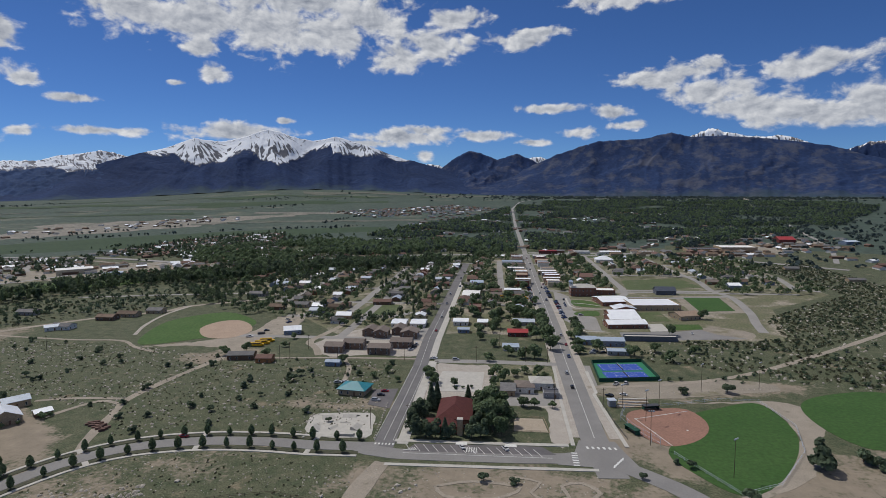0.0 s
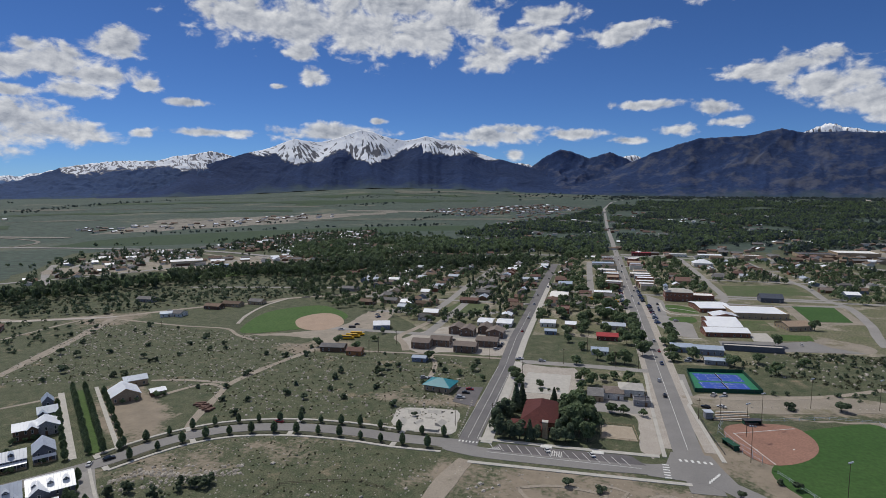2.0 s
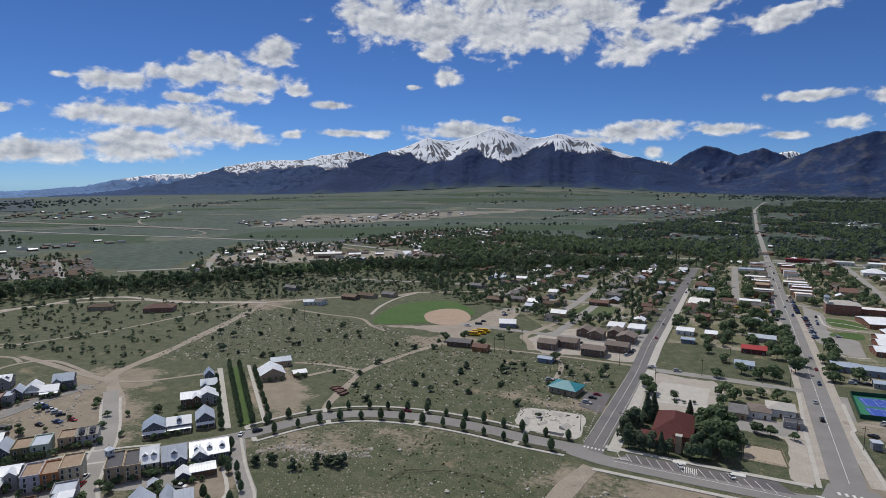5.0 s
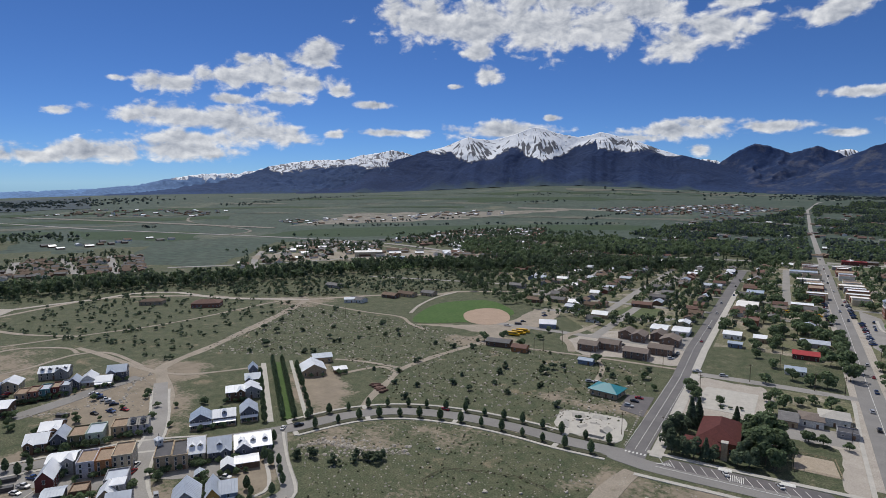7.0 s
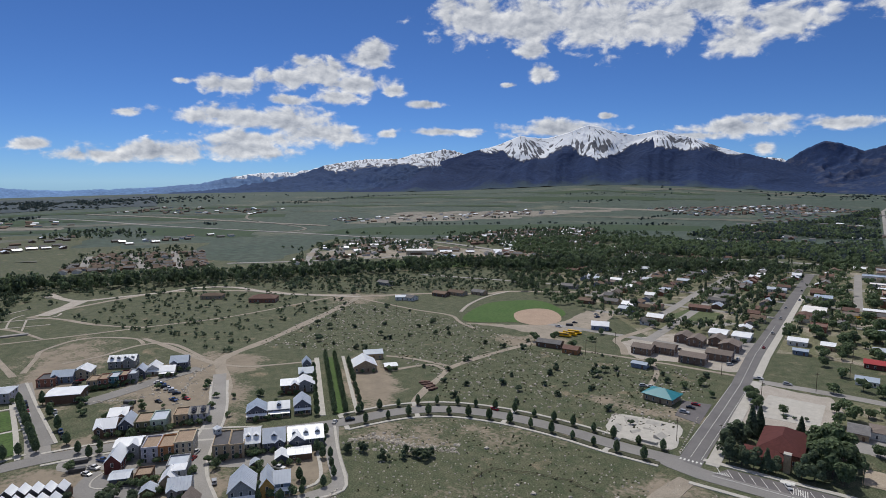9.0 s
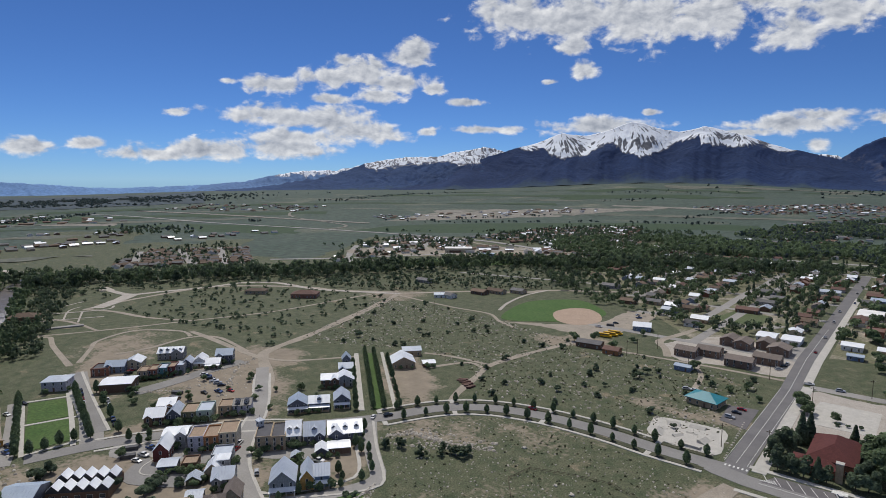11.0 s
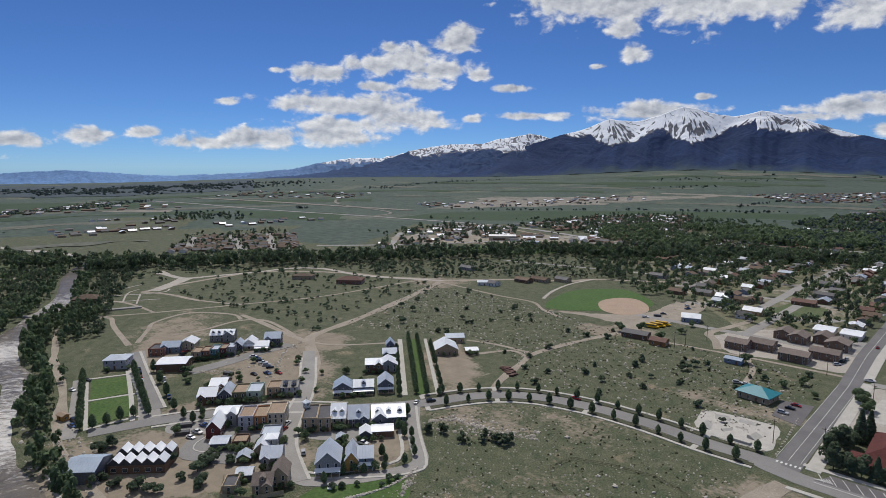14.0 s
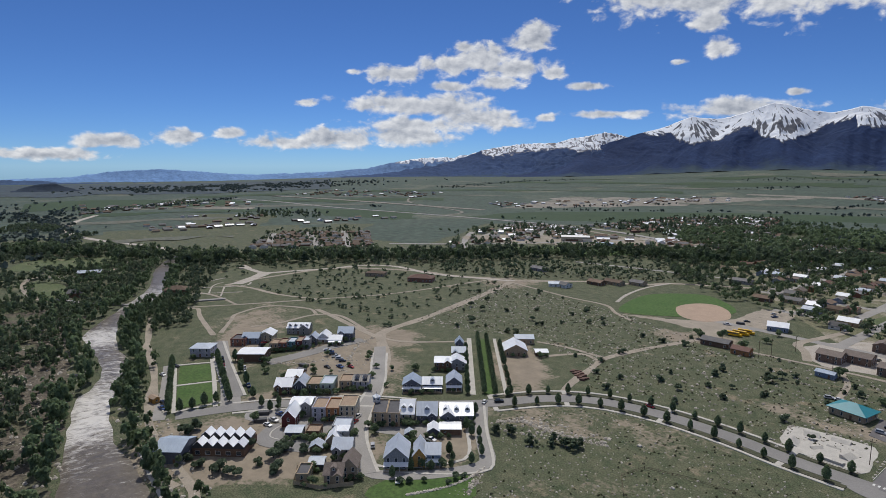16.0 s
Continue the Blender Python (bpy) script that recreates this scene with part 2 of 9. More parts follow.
M["tar"] = mat("dark_tar_roof", (0.075, 0.075, 0.085), (0.11, 0.11, 0.12), 0.2, rough=0.85)
M["gravelroof"] = mat("tan_gravel_roof", (0.33, 0.25, 0.185), (0.275, 0.205, 0.15), 0.3, fine=2.0)
M["shingle_grey"] = mat("grey_asphalt_shingle", (0.17, 0.165, 0.165), (0.12, 0.118, 0.12), 0.4, fine=2.5, by_object=0.3)
M["shingle_brown"] = mat("brown_asphalt_shingle", (0.16, 0.115, 0.085), (0.115, 0.082, 0.062), 0.4, fine=2.5, by_object=0.3)
M["shingle_tan"] = mat("grey_brown_shingle", (0.20, 0.165, 0.145), (0.155, 0.13, 0.115), 0.4, fine=2.5, by_object=0.1)
M["shingle_slate"] = mat("blue_grey_shingle", (0.085, 0.10, 0.135), (0.065, 0.075, 0.10), 0.4, fine=2.5)
M["drylawn"] = mat("dry_mown_grass", (0.070, 0.098, 0.038), (0.098, 0.115, 0.056), 0.05, fine=0.6, grain=0.4, c=(0.17, 0.15, 0.10), c_scale=0.05, c_at=0.58)
M["oldturf"] = mat("worn_playing_field_grass", (0.046, 0.100, 0.020), (0.064, 0.115, 0.030), 0.04, fine=0.5, grain=0.3)
M["street"] = mat("pale_worn_street_asphalt", (0.235, 0.228, 0.222), (0.19, 0.184, 0.18), 0.06, fine=1.8, grain=0.09, rough=0.86)
M["apartment"] = mat("brown_apartment_siding", (0.20, 0.14, 0.105), (0.16, 0.11, 0.085), 0.5, fine=1.5)
M["roof_rust"] = mat("rust_red_roof", (0.165, 0.098, 0.080), (0.130, 0.080, 0.066), 0.4, fine=2.0, by_object=0.2)
M["roof_red"] = mat("dark_red_roof_tiles", (0.105, 0.032, 0.030), (0.080, 0.025, 0.024), 0.4, fine=2.0)
M["roof_scarlet"] = mat("bright_red_metal_roof", (0.40, 0.045, 0.05), (0.33, 0.04, 0.042), 0.3, rough=0.5)
M["roof_teal"] = mat("teal_painted_metal_roof", (0.03, 0.22, 0.27), (0.025, 0.18, 0.22), 0.3, rough=0.45)
for key, col in dict(cream=(0.55, 0.47, 0.34), white=(0.72, 0.70, 0.66), grey=(0.30, 0.30, 0.31), slate=(0.12, 0.13, 0.16), tan=(0.40, 0.31, 0.21), brown=(0.17, 0.105, 0.07),
                     brick=(0.25, 0.115, 0.08), red=(0.15, 0.045, 0.04), ochre=(0.50, 0.28, 0.085), blue=(0.20, 0.25, 0.33), green=(0.26, 0.31, 0.21), mint=(0.42, 0.50, 0.42),
                     lavender=(0.46, 0.45, 0.50), teal=(0.10, 0.22, 0.24), olive=(0.16, 0.155, 0.09), orange=(0.36, 0.165, 0.07), yellow=(0.62, 0.40, 0.05)).items():
    M[key] = mat(key + "_siding", col, tuple(v * 0.86 for v in col), 0.5, rough=0.75, fine=1.5, by_object=0.06)
for key, col in dict(white=(0.75, 0.75, 0.75), black=(0.02, 0.02, 0.022), silver=(0.45, 0.46, 0.48), red=(0.30, 0.02, 0.025), blue=(0.03, 0.07, 0.20), school=(0.70, 0.42, 0.02)).items():
    M["car_" + key] = mat(key + "_car_paint", col, tuple(v * 0.94 for v in col), 0.5, rough=0.25, metal=0.2, spec=0.5)
M["tyre"] = mat("black_rubber", (0.02, 0.02, 0.02), rough=0.9)
# dark woodland whose blue cast is distance haze put into the colour
M["farwood"] = mat("far_dark_hazy_woodland", (0.032, 0.050, 0.066), (0.048, 0.066, 0.075), 0.006, fine=0.03, grain=0.3)
M["water"] = mat("muddy_river_water", (0.082, 0.069, 0.056), (0.125, 0.107, 0.088), 0.12, rough=0.4, fine=0.6, bump=0.2, spec=0.3)


def foam_on(m):
    """White broken water in bars across the flow, most where the river runs wild."""
    nt = m.node_tree
    bsdf = nt.nodes["Principled BSDF"]
    base = bsdf.inputs["Base Color"].links[0].from_socket
    flow, wild = nt.nodes.new("ShaderNodeAttribute"), nt.nodes.new("ShaderNodeAttribute")
    flow.attribute_name, wild.attribute_name = "flow", "rapid"
    total = None
    for stretch, amount, distortion in (((0.13, 0.05, 1), 0.62, 1.8), ((0.62, 0.20, 1), 0.75, 1.2)):
        way = nt.nodes.new("ShaderNodeVectorMath")
        way.operation = "MULTIPLY"
        way.inputs[1].default_value = stretch
        nt.links.new(flow.outputs["Vector"], way.inputs[0])
        n = nt.nodes.new("ShaderNodeTexNoise")
        n.inputs["Scale"].default_value, n.inputs["Detail"].default_value, n.inputs["Roughness"].default_value, n.inputs["Distortion"].default_value = 1.0, 8.0, 0.7, distortion
        nt.links.new(way.outputs[0], n.inputs["Vector"])
        add = nt.nodes.new("ShaderNodeMath")
        add.operation = "MULTIPLY_ADD"
        add.inputs[1].default_value = amount
        nt.links.new(n.outputs["Fac"], add.inputs[0])
        if total is None:
            lift = nt.nodes.new("ShaderNodeMath")
            lift.operation = "MULTIPLY"
            lift.inputs[1].default_value = 0.30
            nt.links.new(wild.outputs["Fac"], lift.inputs[0])
            total = lift.outputs[0]
        nt.links.new(total, add.inputs[2])
        total = add.outputs[0]
    r = nt.nodes.new("ShaderNodeMapRange")
    r.inputs["From Min"].default_value, r.inputs["From Max"].default_value, r.inputs["To Max"].default_value = 0.81, 1.0, 0.92
    nt.links.new(total, r.inputs["Value"])
    x = nt.nodes.new("ShaderNodeMix")
    x.data_type = "RGBA"
    nt.links.new(r.outputs[0], x.inputs[0])
    nt.links.new(base, x.inputs[6])
    x.inputs[7].default_value = (0.60, 0.58, 0.55, 1)
    nt.links.new(x.outputs[2], bsdf.inputs["Base Color"])


foam_on(M["water"])


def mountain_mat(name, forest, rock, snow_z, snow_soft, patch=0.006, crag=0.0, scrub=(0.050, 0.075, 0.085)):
    """Forest on the lower slopes, bare rock above, snow from snow_z on, more of it in the gullies. The forest colour
    has the blue of distance haze put into it.
    """
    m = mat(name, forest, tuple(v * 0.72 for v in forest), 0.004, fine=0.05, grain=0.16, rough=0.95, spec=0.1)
    nt = m.node_tree
    bsdf = nt.nodes["Principled BSDF"]
    base = bsdf.inputs["Base Color"].links[0].from_socket
    geo = nt.nodes.new("ShaderNodeNewGeometry")
    xyz = nt.nodes.new("ShaderNodeSeparateXYZ")
    nt.links.new(geo.outputs["Position"], xyz.inputs[0])
    hgt = nt.nodes.new("ShaderNodeAttribute")
    hgt.attribute_name = "gully"
    rib = nt.nodes.new("ShaderNodeAttribute")
    rib.attribute_name = "rib"

    def math_node(op, *args):
        n = nt.nodes.new("ShaderNodeMath")
        n.operation = op
        for k, a in enumerate(args):
            if isinstance(a, bpy.types.NodeSocket):
                nt.links.new(a, n.inputs[k])
            else:
                n.inputs[k].default_value = a
        return n.outputs[0]

    noise_n = nt.nodes.new("ShaderNodeTexNoise")
    noise_n.inputs["Scale"].default_value, noise_n.inputs["Detail"].default_value, noise_n.inputs["Roughness"].default_value = patch, 9.0, 0.65
    nt.links.new(geo.outputs["Position"], noise_n.inputs["Vector"])
    wobble = math_node("MULTIPLY", math_node("SUBTRACT", noise_n.outputs["Fac"], 0.5), 3.4 * snow_soft)
    if snow_z is None:  # the snow's lower edge is given point by point
        cold = nt.nodes.new("ShaderNodeAttribute")
        cold.attribute_name = "snow"
        snow_z = 0.0
        level = math_node("ADD", math_node("ADD", cold.outputs["Fac"], math_node("MULTIPLY", wobble, 0.9)), math_node("MULTIPLY", math_node("SUBTRACT", 0.30, rib.outputs["Fac"]), 22.0))
    else:
        level = math_node("ADD", math_node("ADD", xyz.outputs[2], wobble), math_node("MULTIPLY", hgt.outputs["Fac"], -2.6 * snow_soft))
    for lo, hi, col in ((snow_z - 0.55 * snow_soft, snow_z - 0.15 * snow_soft, rock), (snow_z - 0.12 * snow_soft, snow_z + 0.12 * snow_soft, (0.78, 0.81, 0.86))):
        r = nt.nodes.new("ShaderNodeMapRange")
        r.inputs["From Min"].default_value, r.inputs["From Max"].default_value = lo, hi
        nt.links.new(level, r.inputs["Value"])
        amount = r.outputs[0]
        if col[0] > 0.5:
            bare = nt.nodes.new("ShaderNodeMapRange")
            bare.inputs["From Min"].default_value, bare.inputs["From Max"].default_value = 0.40, 0.52
            bare.inputs["To Min"].default_value, bare.inputs["To Max"].default_value = 1.0, 0.0
            nt.links.new(math_node("ADD", rib.outputs["Fac"], math_node("MULTIPLY", math_node("SUBTRACT", noise_n.outputs["Fac"], 0.5), 0.5)), bare.inputs["Value"])
            amount = math_node("MULTIPLY", amount, bare.outputs[0])
        x = nt.nodes.new("ShaderNodeMix")
        x.data_type = "RGBA"
        nt.links.new(amount, x.inputs[0])
        nt.links.new(base, x.inputs[6])
        x.inputs[7].default_value = (*col, 1)
        base = x.outputs[2]
    if crag:
        r = nt.nodes.new("ShaderNodeMapRange")
        r.inputs["From Min"].default_value, r.inputs["From Max"].default_value, r.inputs["To Max"].default_value = 0.52, 0.66, crag
        nt.links.new(math_node("ADD", noise_n.outputs["Fac"], math_node("MULTIPLY", hgt.outputs["Fac"], 0.12)), r.inputs["Value"])
        x = nt.nodes.new("ShaderNodeMix")
        x.data_type = "RGBA"
        nt.links.new(r.outputs[0], x.inputs[0])
        nt.links.new(base, x.inputs[6])
        x.inputs[7].default_value = (*rock, 1)
        base = x.outputs[2]
    # open scrub and grass on the lowest slopes, in ragged tongues; their pale blue-grey also paints the haze at the
    # foot
    toe, r, x = nt.nodes.new("ShaderNodeAttribute"), nt.nodes.new("ShaderNodeMapRange"), nt.nodes.new("ShaderNodeMix")
    toe.attribute_name, x.data_type = "toe", "RGBA"
    r.inputs["From Min"].default_value, r.inputs["From Max"].default_value = 0.04, 0.20
    r.inputs["To Min"].default_value, r.inputs["To Max"].default_value = 0.8, 0.0
    nt.links.new(math_node("ADD", toe.outputs["Fac"], math_node("MULTIPLY", math_node("SUBTRACT", noise_n.outputs["Fac"], 0.5), 0.35)), r.inputs["Value"])
    nt.links.new(r.outputs[0], x.inputs[0])
    nt.links.new(base, x.inputs[6])
    x.inputs[7].default_value = (*scrub, 1)
    nt.links.new(x.outputs[2], bsdf.inputs["Base Color"])
    return m


def bare_where(m, soil):
    """Lets a grassy ground give way to bare soil, raggedly, where its points say so."""
    nt = m.node_tree
    bsdf = nt.nodes["Principled BSDF"]
    base = bsdf.inputs["Base Color"].links[0].from_socket
    attr = nt.nodes.new("ShaderNodeAttribute")
    attr.attribute_name = "bare"
    geo = nt.nodes.new("ShaderNodeNewGeometry")
    for scale, amount in ((0.06, 1.7), (0.5, 1.2)):
        n = nt.nodes.new("ShaderNodeTexNoise")
        n.inputs["Scale"].default_value, n.inputs["Detail"].default_value = scale, 6.0
        nt.links.new(geo.outputs["Position"], n.inputs["Vector"])
        add = nt.nodes.new("ShaderNodeMath")
        add.operation = "MULTIPLY_ADD"
        add.inputs[1].default_value = amount
        nt.links.new(n.outputs["Fac"], add.inputs[0])
        if scale < 0.1:
            nt.links.new(attr.outputs["Fac"], add.inputs[2])
        else:
            nt.links.new(last.outputs[0], add.inputs[2])
        last = add
    r = nt.nodes.new("ShaderNodeMapRange")
    r.inputs["From Min"].default_value, r.inputs["From Max"].default_value = 1.80, 2.15
    nt.links.new(last.outputs[0], r.inputs["Value"])
    tone = nt.nodes.new("ShaderNodeTexNoise")
    tone.inputs["Scale"].default_value, tone.inputs["Detail"].default_value, tone.inputs["Roughness"].default_value = 0.12, 10.0, 0.72
    nt.links.new(geo.outputs["Position"], tone.inputs["Vector"])
    soil_mix, x = nt.nodes.new("ShaderNodeMix"), nt.nodes.new("ShaderNodeMix")
    soil_mix.data_type = x.data_type = "RGBA"
    nt.links.new(tone.outputs["Fac"], soil_mix.inputs[0])
    soil_mix.inputs[6].default_value, soil_mix.inputs[7].default_value = (*[v * 0.5 for v in soil], 1), (*[v * 1.5 for v in soil], 1)
    nt.links.new(r.outputs[0], x.inputs[0])
    nt.links.new(base, x.inputs[6])
    nt.links.new(soil_mix.outputs[2], x.inputs[7])
    nt.links.new(x.outputs[2], bsdf.inputs["Base Color"])


bare_where(M["scrub"], (0.235, 0.198, 0.152))

# ---- helpers for shapes ----
def smooth01(v):
    v = min(max(v, 0.0), 1.0)
    return v * v * (3 - 2 * v)


def ground_z(x, y):
    """The valley floor, level round the town and rising towards the foot of the mountains."""
    r, az = math.hypot(x, y), math.degrees(math.atan2(x, y))
    fan = 56 * math.exp(-(((az + 20) / 14) ** 2)) - 20  # outwash below the highest peaks
    return (62 * smooth01((r - 1500) / 2600) + fan * smooth01((r - 2900) / 1050)) * (0.1 + 0.9 * smooth01((az + 78) / 25))


def mesh_from(name, verts, faces, *mats):
    me = bpy.data.meshes.new(name)
    me.from_pydata([tuple(v) for v in verts], [], [tuple(f) for f in faces])
    for m in mats:
        me.materials.append(m)
    me.update()
    return me


def big_mesh(name, verts, quads, *mats):
    """A mesh from arrays of vertices and four-cornered faces."""
    me = bpy.data.meshes.new(name)
    me.vertices.add(len(verts))
    me.vertices.foreach_set("co", np.asarray(verts, np.float32).ravel())
    me.loops.add(4 * len(quads))
    me.loops.foreach_set("vertex_index", np.asarray(quads, np.int32).ravel())
    me.polygons.add(len(quads))
    me.polygons.foreach_set("loop_start", np.arange(0, 4 * len(quads), 4, dtype=np.int32))
    for m in mats:
        me.materials.append(m)
    me.update(calc_edges=True)
    return me


def part(name, me, parent, label="", m=None):
    ob = new(name, me)
    ob.parent = parent
    if m is not None:
        ob.matrix_basis = m
    if label:
        ob["label"] = label
    return ob


def thing(name, m, label, category, group=""):
    ob = new(name)
    ob.empty_display_size = 0.5
    ob.matrix_basis = m
    return tagged(ob, label, category, group)


def spline(pts, closed=False, step=5.0):
    """A smooth line through a few points."""
    out, n = [], len(pts)
    for k in range(n if closed else n - 1):
        p = [Vector(pts[(k + j) % n] if closed else pts[min(max(k + j, 0), n - 1)]) for j in (-1, 0, 1, 2)]
        m = max(2, int((p[2] - p[1]).length / step))
        for j in range(m):
            u = j / m
            out.append(0.5 * (2 * p[1] + (p[2] - p[0]) * u + (2 * p[0] - 5 * p[1] + 4 * p[2] - p[3]) * u * u + (3 * p[1] - p[0] - 3 * p[2] + p[3]) * u**3))
    if not closed:
        out.append(Vector(pts[-1]))
    return out


LEVELS = {}


def own_level(z):
    """No two surfaces lie in one plane: each gets a few millimetres of its own."""
    LEVELS[z] = LEVELS.get(z, -1) + 1
    return z + 0.0029 * LEVELS[z]


def structure(name, me, label, category="ground"):
    return tagged(new(name, me), label, category, kind="structure")


def sheet(name, pts, z, m, label, smooth=True, rough_edge=0.0, parent=None):
    """A level patch of ground with its own surface, z above the ground and with an edge that goes down into it."""
    z = own_level(z)
    line = spline(pts, True, 4.0) if smooth else [Vector(p) for p in pts]
    if rough_edge:
        line = [p + rough_edge * Vector((noise.noise((p.x * 0.15, p.y * 0.15, 3)), noise.noise((p.x * 0.15, p.y * 0.15, 9)))) for p in line]
    n = len(line)
    top = [(p.x, p.y, z + ground_z(p.x, p.y)) for p in line]
    verts = top + [(x, y, v - z - 0.3) for x, y, v in top]
    area = sum(line[k].x * line[(k + 1) % n].y - line[(k + 1) % n].x * line[k].y for k in range(n))
    faces = [list(range(n)) if area > 0 else list(range(n - 1, -1, -1))] + [(k, (k + 1) % n, n + (k + 1) % n, n + k) for k in range(n)]
    me = mesh_from(name, verts, faces, m)
    return part(name, me, parent, label) if parent else structure(name, me, label)


def ribbon(name, pts, width, z, m, label, step=6.0, smooth=True, wobble=0.0, category="road"):
    """A road or path of one width along a line, with a body that goes down into the ground."""
    z = own_level(z)
    line = spline(pts, False, step) if smooth else [Vector(p) for p in pts]
    verts, faces = [], []
    for k, p in enumerate(line):
        way = (line[min(k + 1, len(line) - 1)] - line[max(k - 1, 0)]).normalized()
        side = Vector((-way.y, way.x))
        w = 0.5 * width * (1 + wobble * noise.noise((p.x * 0.05, p.y * 0.05, 5)))
        for s, dz in ((-1, -0.4), (-1, z), (1, z), (1, -0.4)):
            q = p + side * w * s
            lift = 0.00025 * max(0, q.length - 900)
            verts.append((q.x, q.y, ground_z(q.x, q.y) + dz + (lift if dz > 0 else 0)))
        if k:
            a = 4 * (k - 1)
            faces += [(a + j, a + 4 + j, a + 5 + j, a + 1 + j)[::-1] for j in range(3)]
    faces += [(0, 1, 2, 3)[::-1], tuple(len(verts) - 4 + j for j in range(4))]
    return structure(name, mesh_from(name, verts, faces, m), label, category)


PATCHES = []


def polar_patch(name, az0, az1, r0, r1, z, m, label, ragged=0.12):
    """A field far out on the valley floor, between two directions and two distances, draped over the ground."""
    PATCHES.append(name)
    z = 0.06 + 0.035 * len(PATCHES) + max(0, r0 - 1500) * 0.0002
    na, nr = max(6, int((az1 - az0) * 2)), 14
    verts, faces = [], []
    for i in range(na + 1):
        a = az0 + (az1 - az0) * i / na
        q = noise.noise((a * 0.25, r0 * 0.01, 1.0)) * ragged
        for j in range(nr + 1):
            r = r0 * (1 + q) + (r1 * (1 + noise.noise((a * 0.2, r1 * 0.01, 7.0)) * ragged * 0.6) - r0 * (1 + q)) * j / nr
            aa = radians(a + 0.6 * noise.noise((r * 0.004, az0, 4.0)))
            x, y = r * math.sin(aa), r * math.cos(aa)
            verts.append((x, y, ground_z(x, y) + z))
    for i in range(na):
        for j in range(nr):
            k = i * (nr + 1) + j
            faces.append((k, k + 1, k + nr + 2, k + nr + 1))
    faces = [f[::-1] for f in faces]
    return structure(name, mesh_from(name, verts, faces, m), label, "field")


def field(name, near, far, m, label, ragged=10.0):
    """A field on the plain between two lines, draped over the ground."""
    PATCHES.append(name)
    z, n, rows = 0.06 + 0.035 * len(PATCHES), 40, 8
    lines = []
    for k, pts in enumerate((near, far)):
        s = spline(pts, False, 10.0)
        lines.append([s[int(j * (len(s) - 1) / n)] for j in range(n + 1)])
    verts, faces = [], []
    for i in range(n + 1):
        for j in range(rows + 1):
            p = lines[0][i].lerp(lines[1][i], j / rows)
            p = p + ragged * Vector((noise.noise((p.x * 0.02, p.y * 0.02, 1)), noise.noise((p.x * 0.02, p.y * 0.02, 6))))
            verts.append((p.x, p.y, ground_z(p.x, p.y) + z + max(0, p.length - 1500) * 0.0002))
    for i in range(n):
        for j in range(rows):
            k = i * (rows + 1) + j
            faces.append((k, k + rows + 1, k + rows + 2, k + 1))
    me = mesh_from(name, verts, faces, m)
    if me.polygons[0].normal.z < 0:
        me.flip_normals()
    return structure(name, me, label, "field")


# ---- the valley floor ----
# where the grass is worn away: x, y, half length, half width, turn, strength
WORN = [
    (-155, 205, 58, 15, 30, 0.5), (-5, 214, 62, 16, 2, 0.7), (-300, 158, 60, 30, 157, 0.95), (-415, 150, 55, 26, 150, 0.6), (-228, 78, 50, 26, 55, 1.0), (-182, 150, 24, 9, 125, 1.0),
    (-232, 236, 42, 15, 140, 0.95), (60, 250, 30, 12, 130, 0.9), (-85, 292, 34, 10, 0, 0.5), (-412, 405, 30, 22, 60, 0.7), (-332, 206, 26, 18, 20, 0.9), (140, 228, 60, 22, 30, 0.8),
    (-196, 372, 30, 16, 30, 0.7), (110, 330, 60, 10, 12, 0.8), (-268, 110, 22, 9, 60, 0.9), (-388, 130, 34, 15, 150, 0.95), (-340, 112, 20, 10, 165, 0.6), (-120, 150, 34, 14, 60, 0.4),
]


def worn(x, y):
    most = 0.0
    for a, b, l, w, turn, strength in WORN:
        c, s = math.cos(radians(turn)), math.sin(radians(turn))
        u, v = ((x - a) * c + (y - b) * s) / l, (-(x - a) * s + (y - b) * c) / w
        most = max(most, strength * smooth01(1.6 - math.hypot(u, v)))
    return most


verts, faces = [], []
RINGS = [40, 70] + [100 * 1.022**k for k in range(90)]
RINGS += [RINGS[-1] * 1.05**k for k in range(1, 50)]
RINGS = [r for r in RINGS if r < 4900] + [4930]
SPOKES = 480
for r in RINGS:
    for k in range(SPOKES):
        a = 2 * math.pi * k / SPOKES
        x, y = r * math.sin(a), r * math.cos(a)
        verts.append((x, y, ground_z(x, y)))
verts.append((0, 0, 0))
for j in range(len(RINGS) - 1):
    for k in range(SPOKES):
        faces.append((j * SPOKES + k, j * SPOKES + (k + 1) % SPOKES, (j + 1) * SPOKES + (k + 1) % SPOKES, (j + 1) * SPOKES + k)[::-1])
for k in range(SPOKES):
    faces.append((len(verts) - 1, (k + 1) % SPOKES, k))
ground_me = mesh_from("ground", verts, faces, M["scrub"], M["meadow"])
ground_me.attributes.new("bare", "FLOAT", "POINT").data.foreach_set("value", [worn(x, y) if x * x + y * y < 640000 else 0.0 for x, y, _ in verts])
for f in ground_me.polygons:
    c = f.center
    if c.length > 1150 + 200 * noise.noise((c.x * 0.002, c.y * 0.002, 0)):
        f.material_index = 1
    f.use_smooth = True
structure("ground", ground_me, "dry grassy valley floor with patches of bare soil")

# ---- mountains ----
def skyline(profile, az):
    for (a0, e0), (a1, e1) in zip(profile, profile[1:]):
        if a0 <= az <= a1:
            u = (az - a0) / (a1 - a0)
            return e0 + (e1 - e0) * u
    return profile[0][1] if az < profile[0][0] else profile[-1][1]


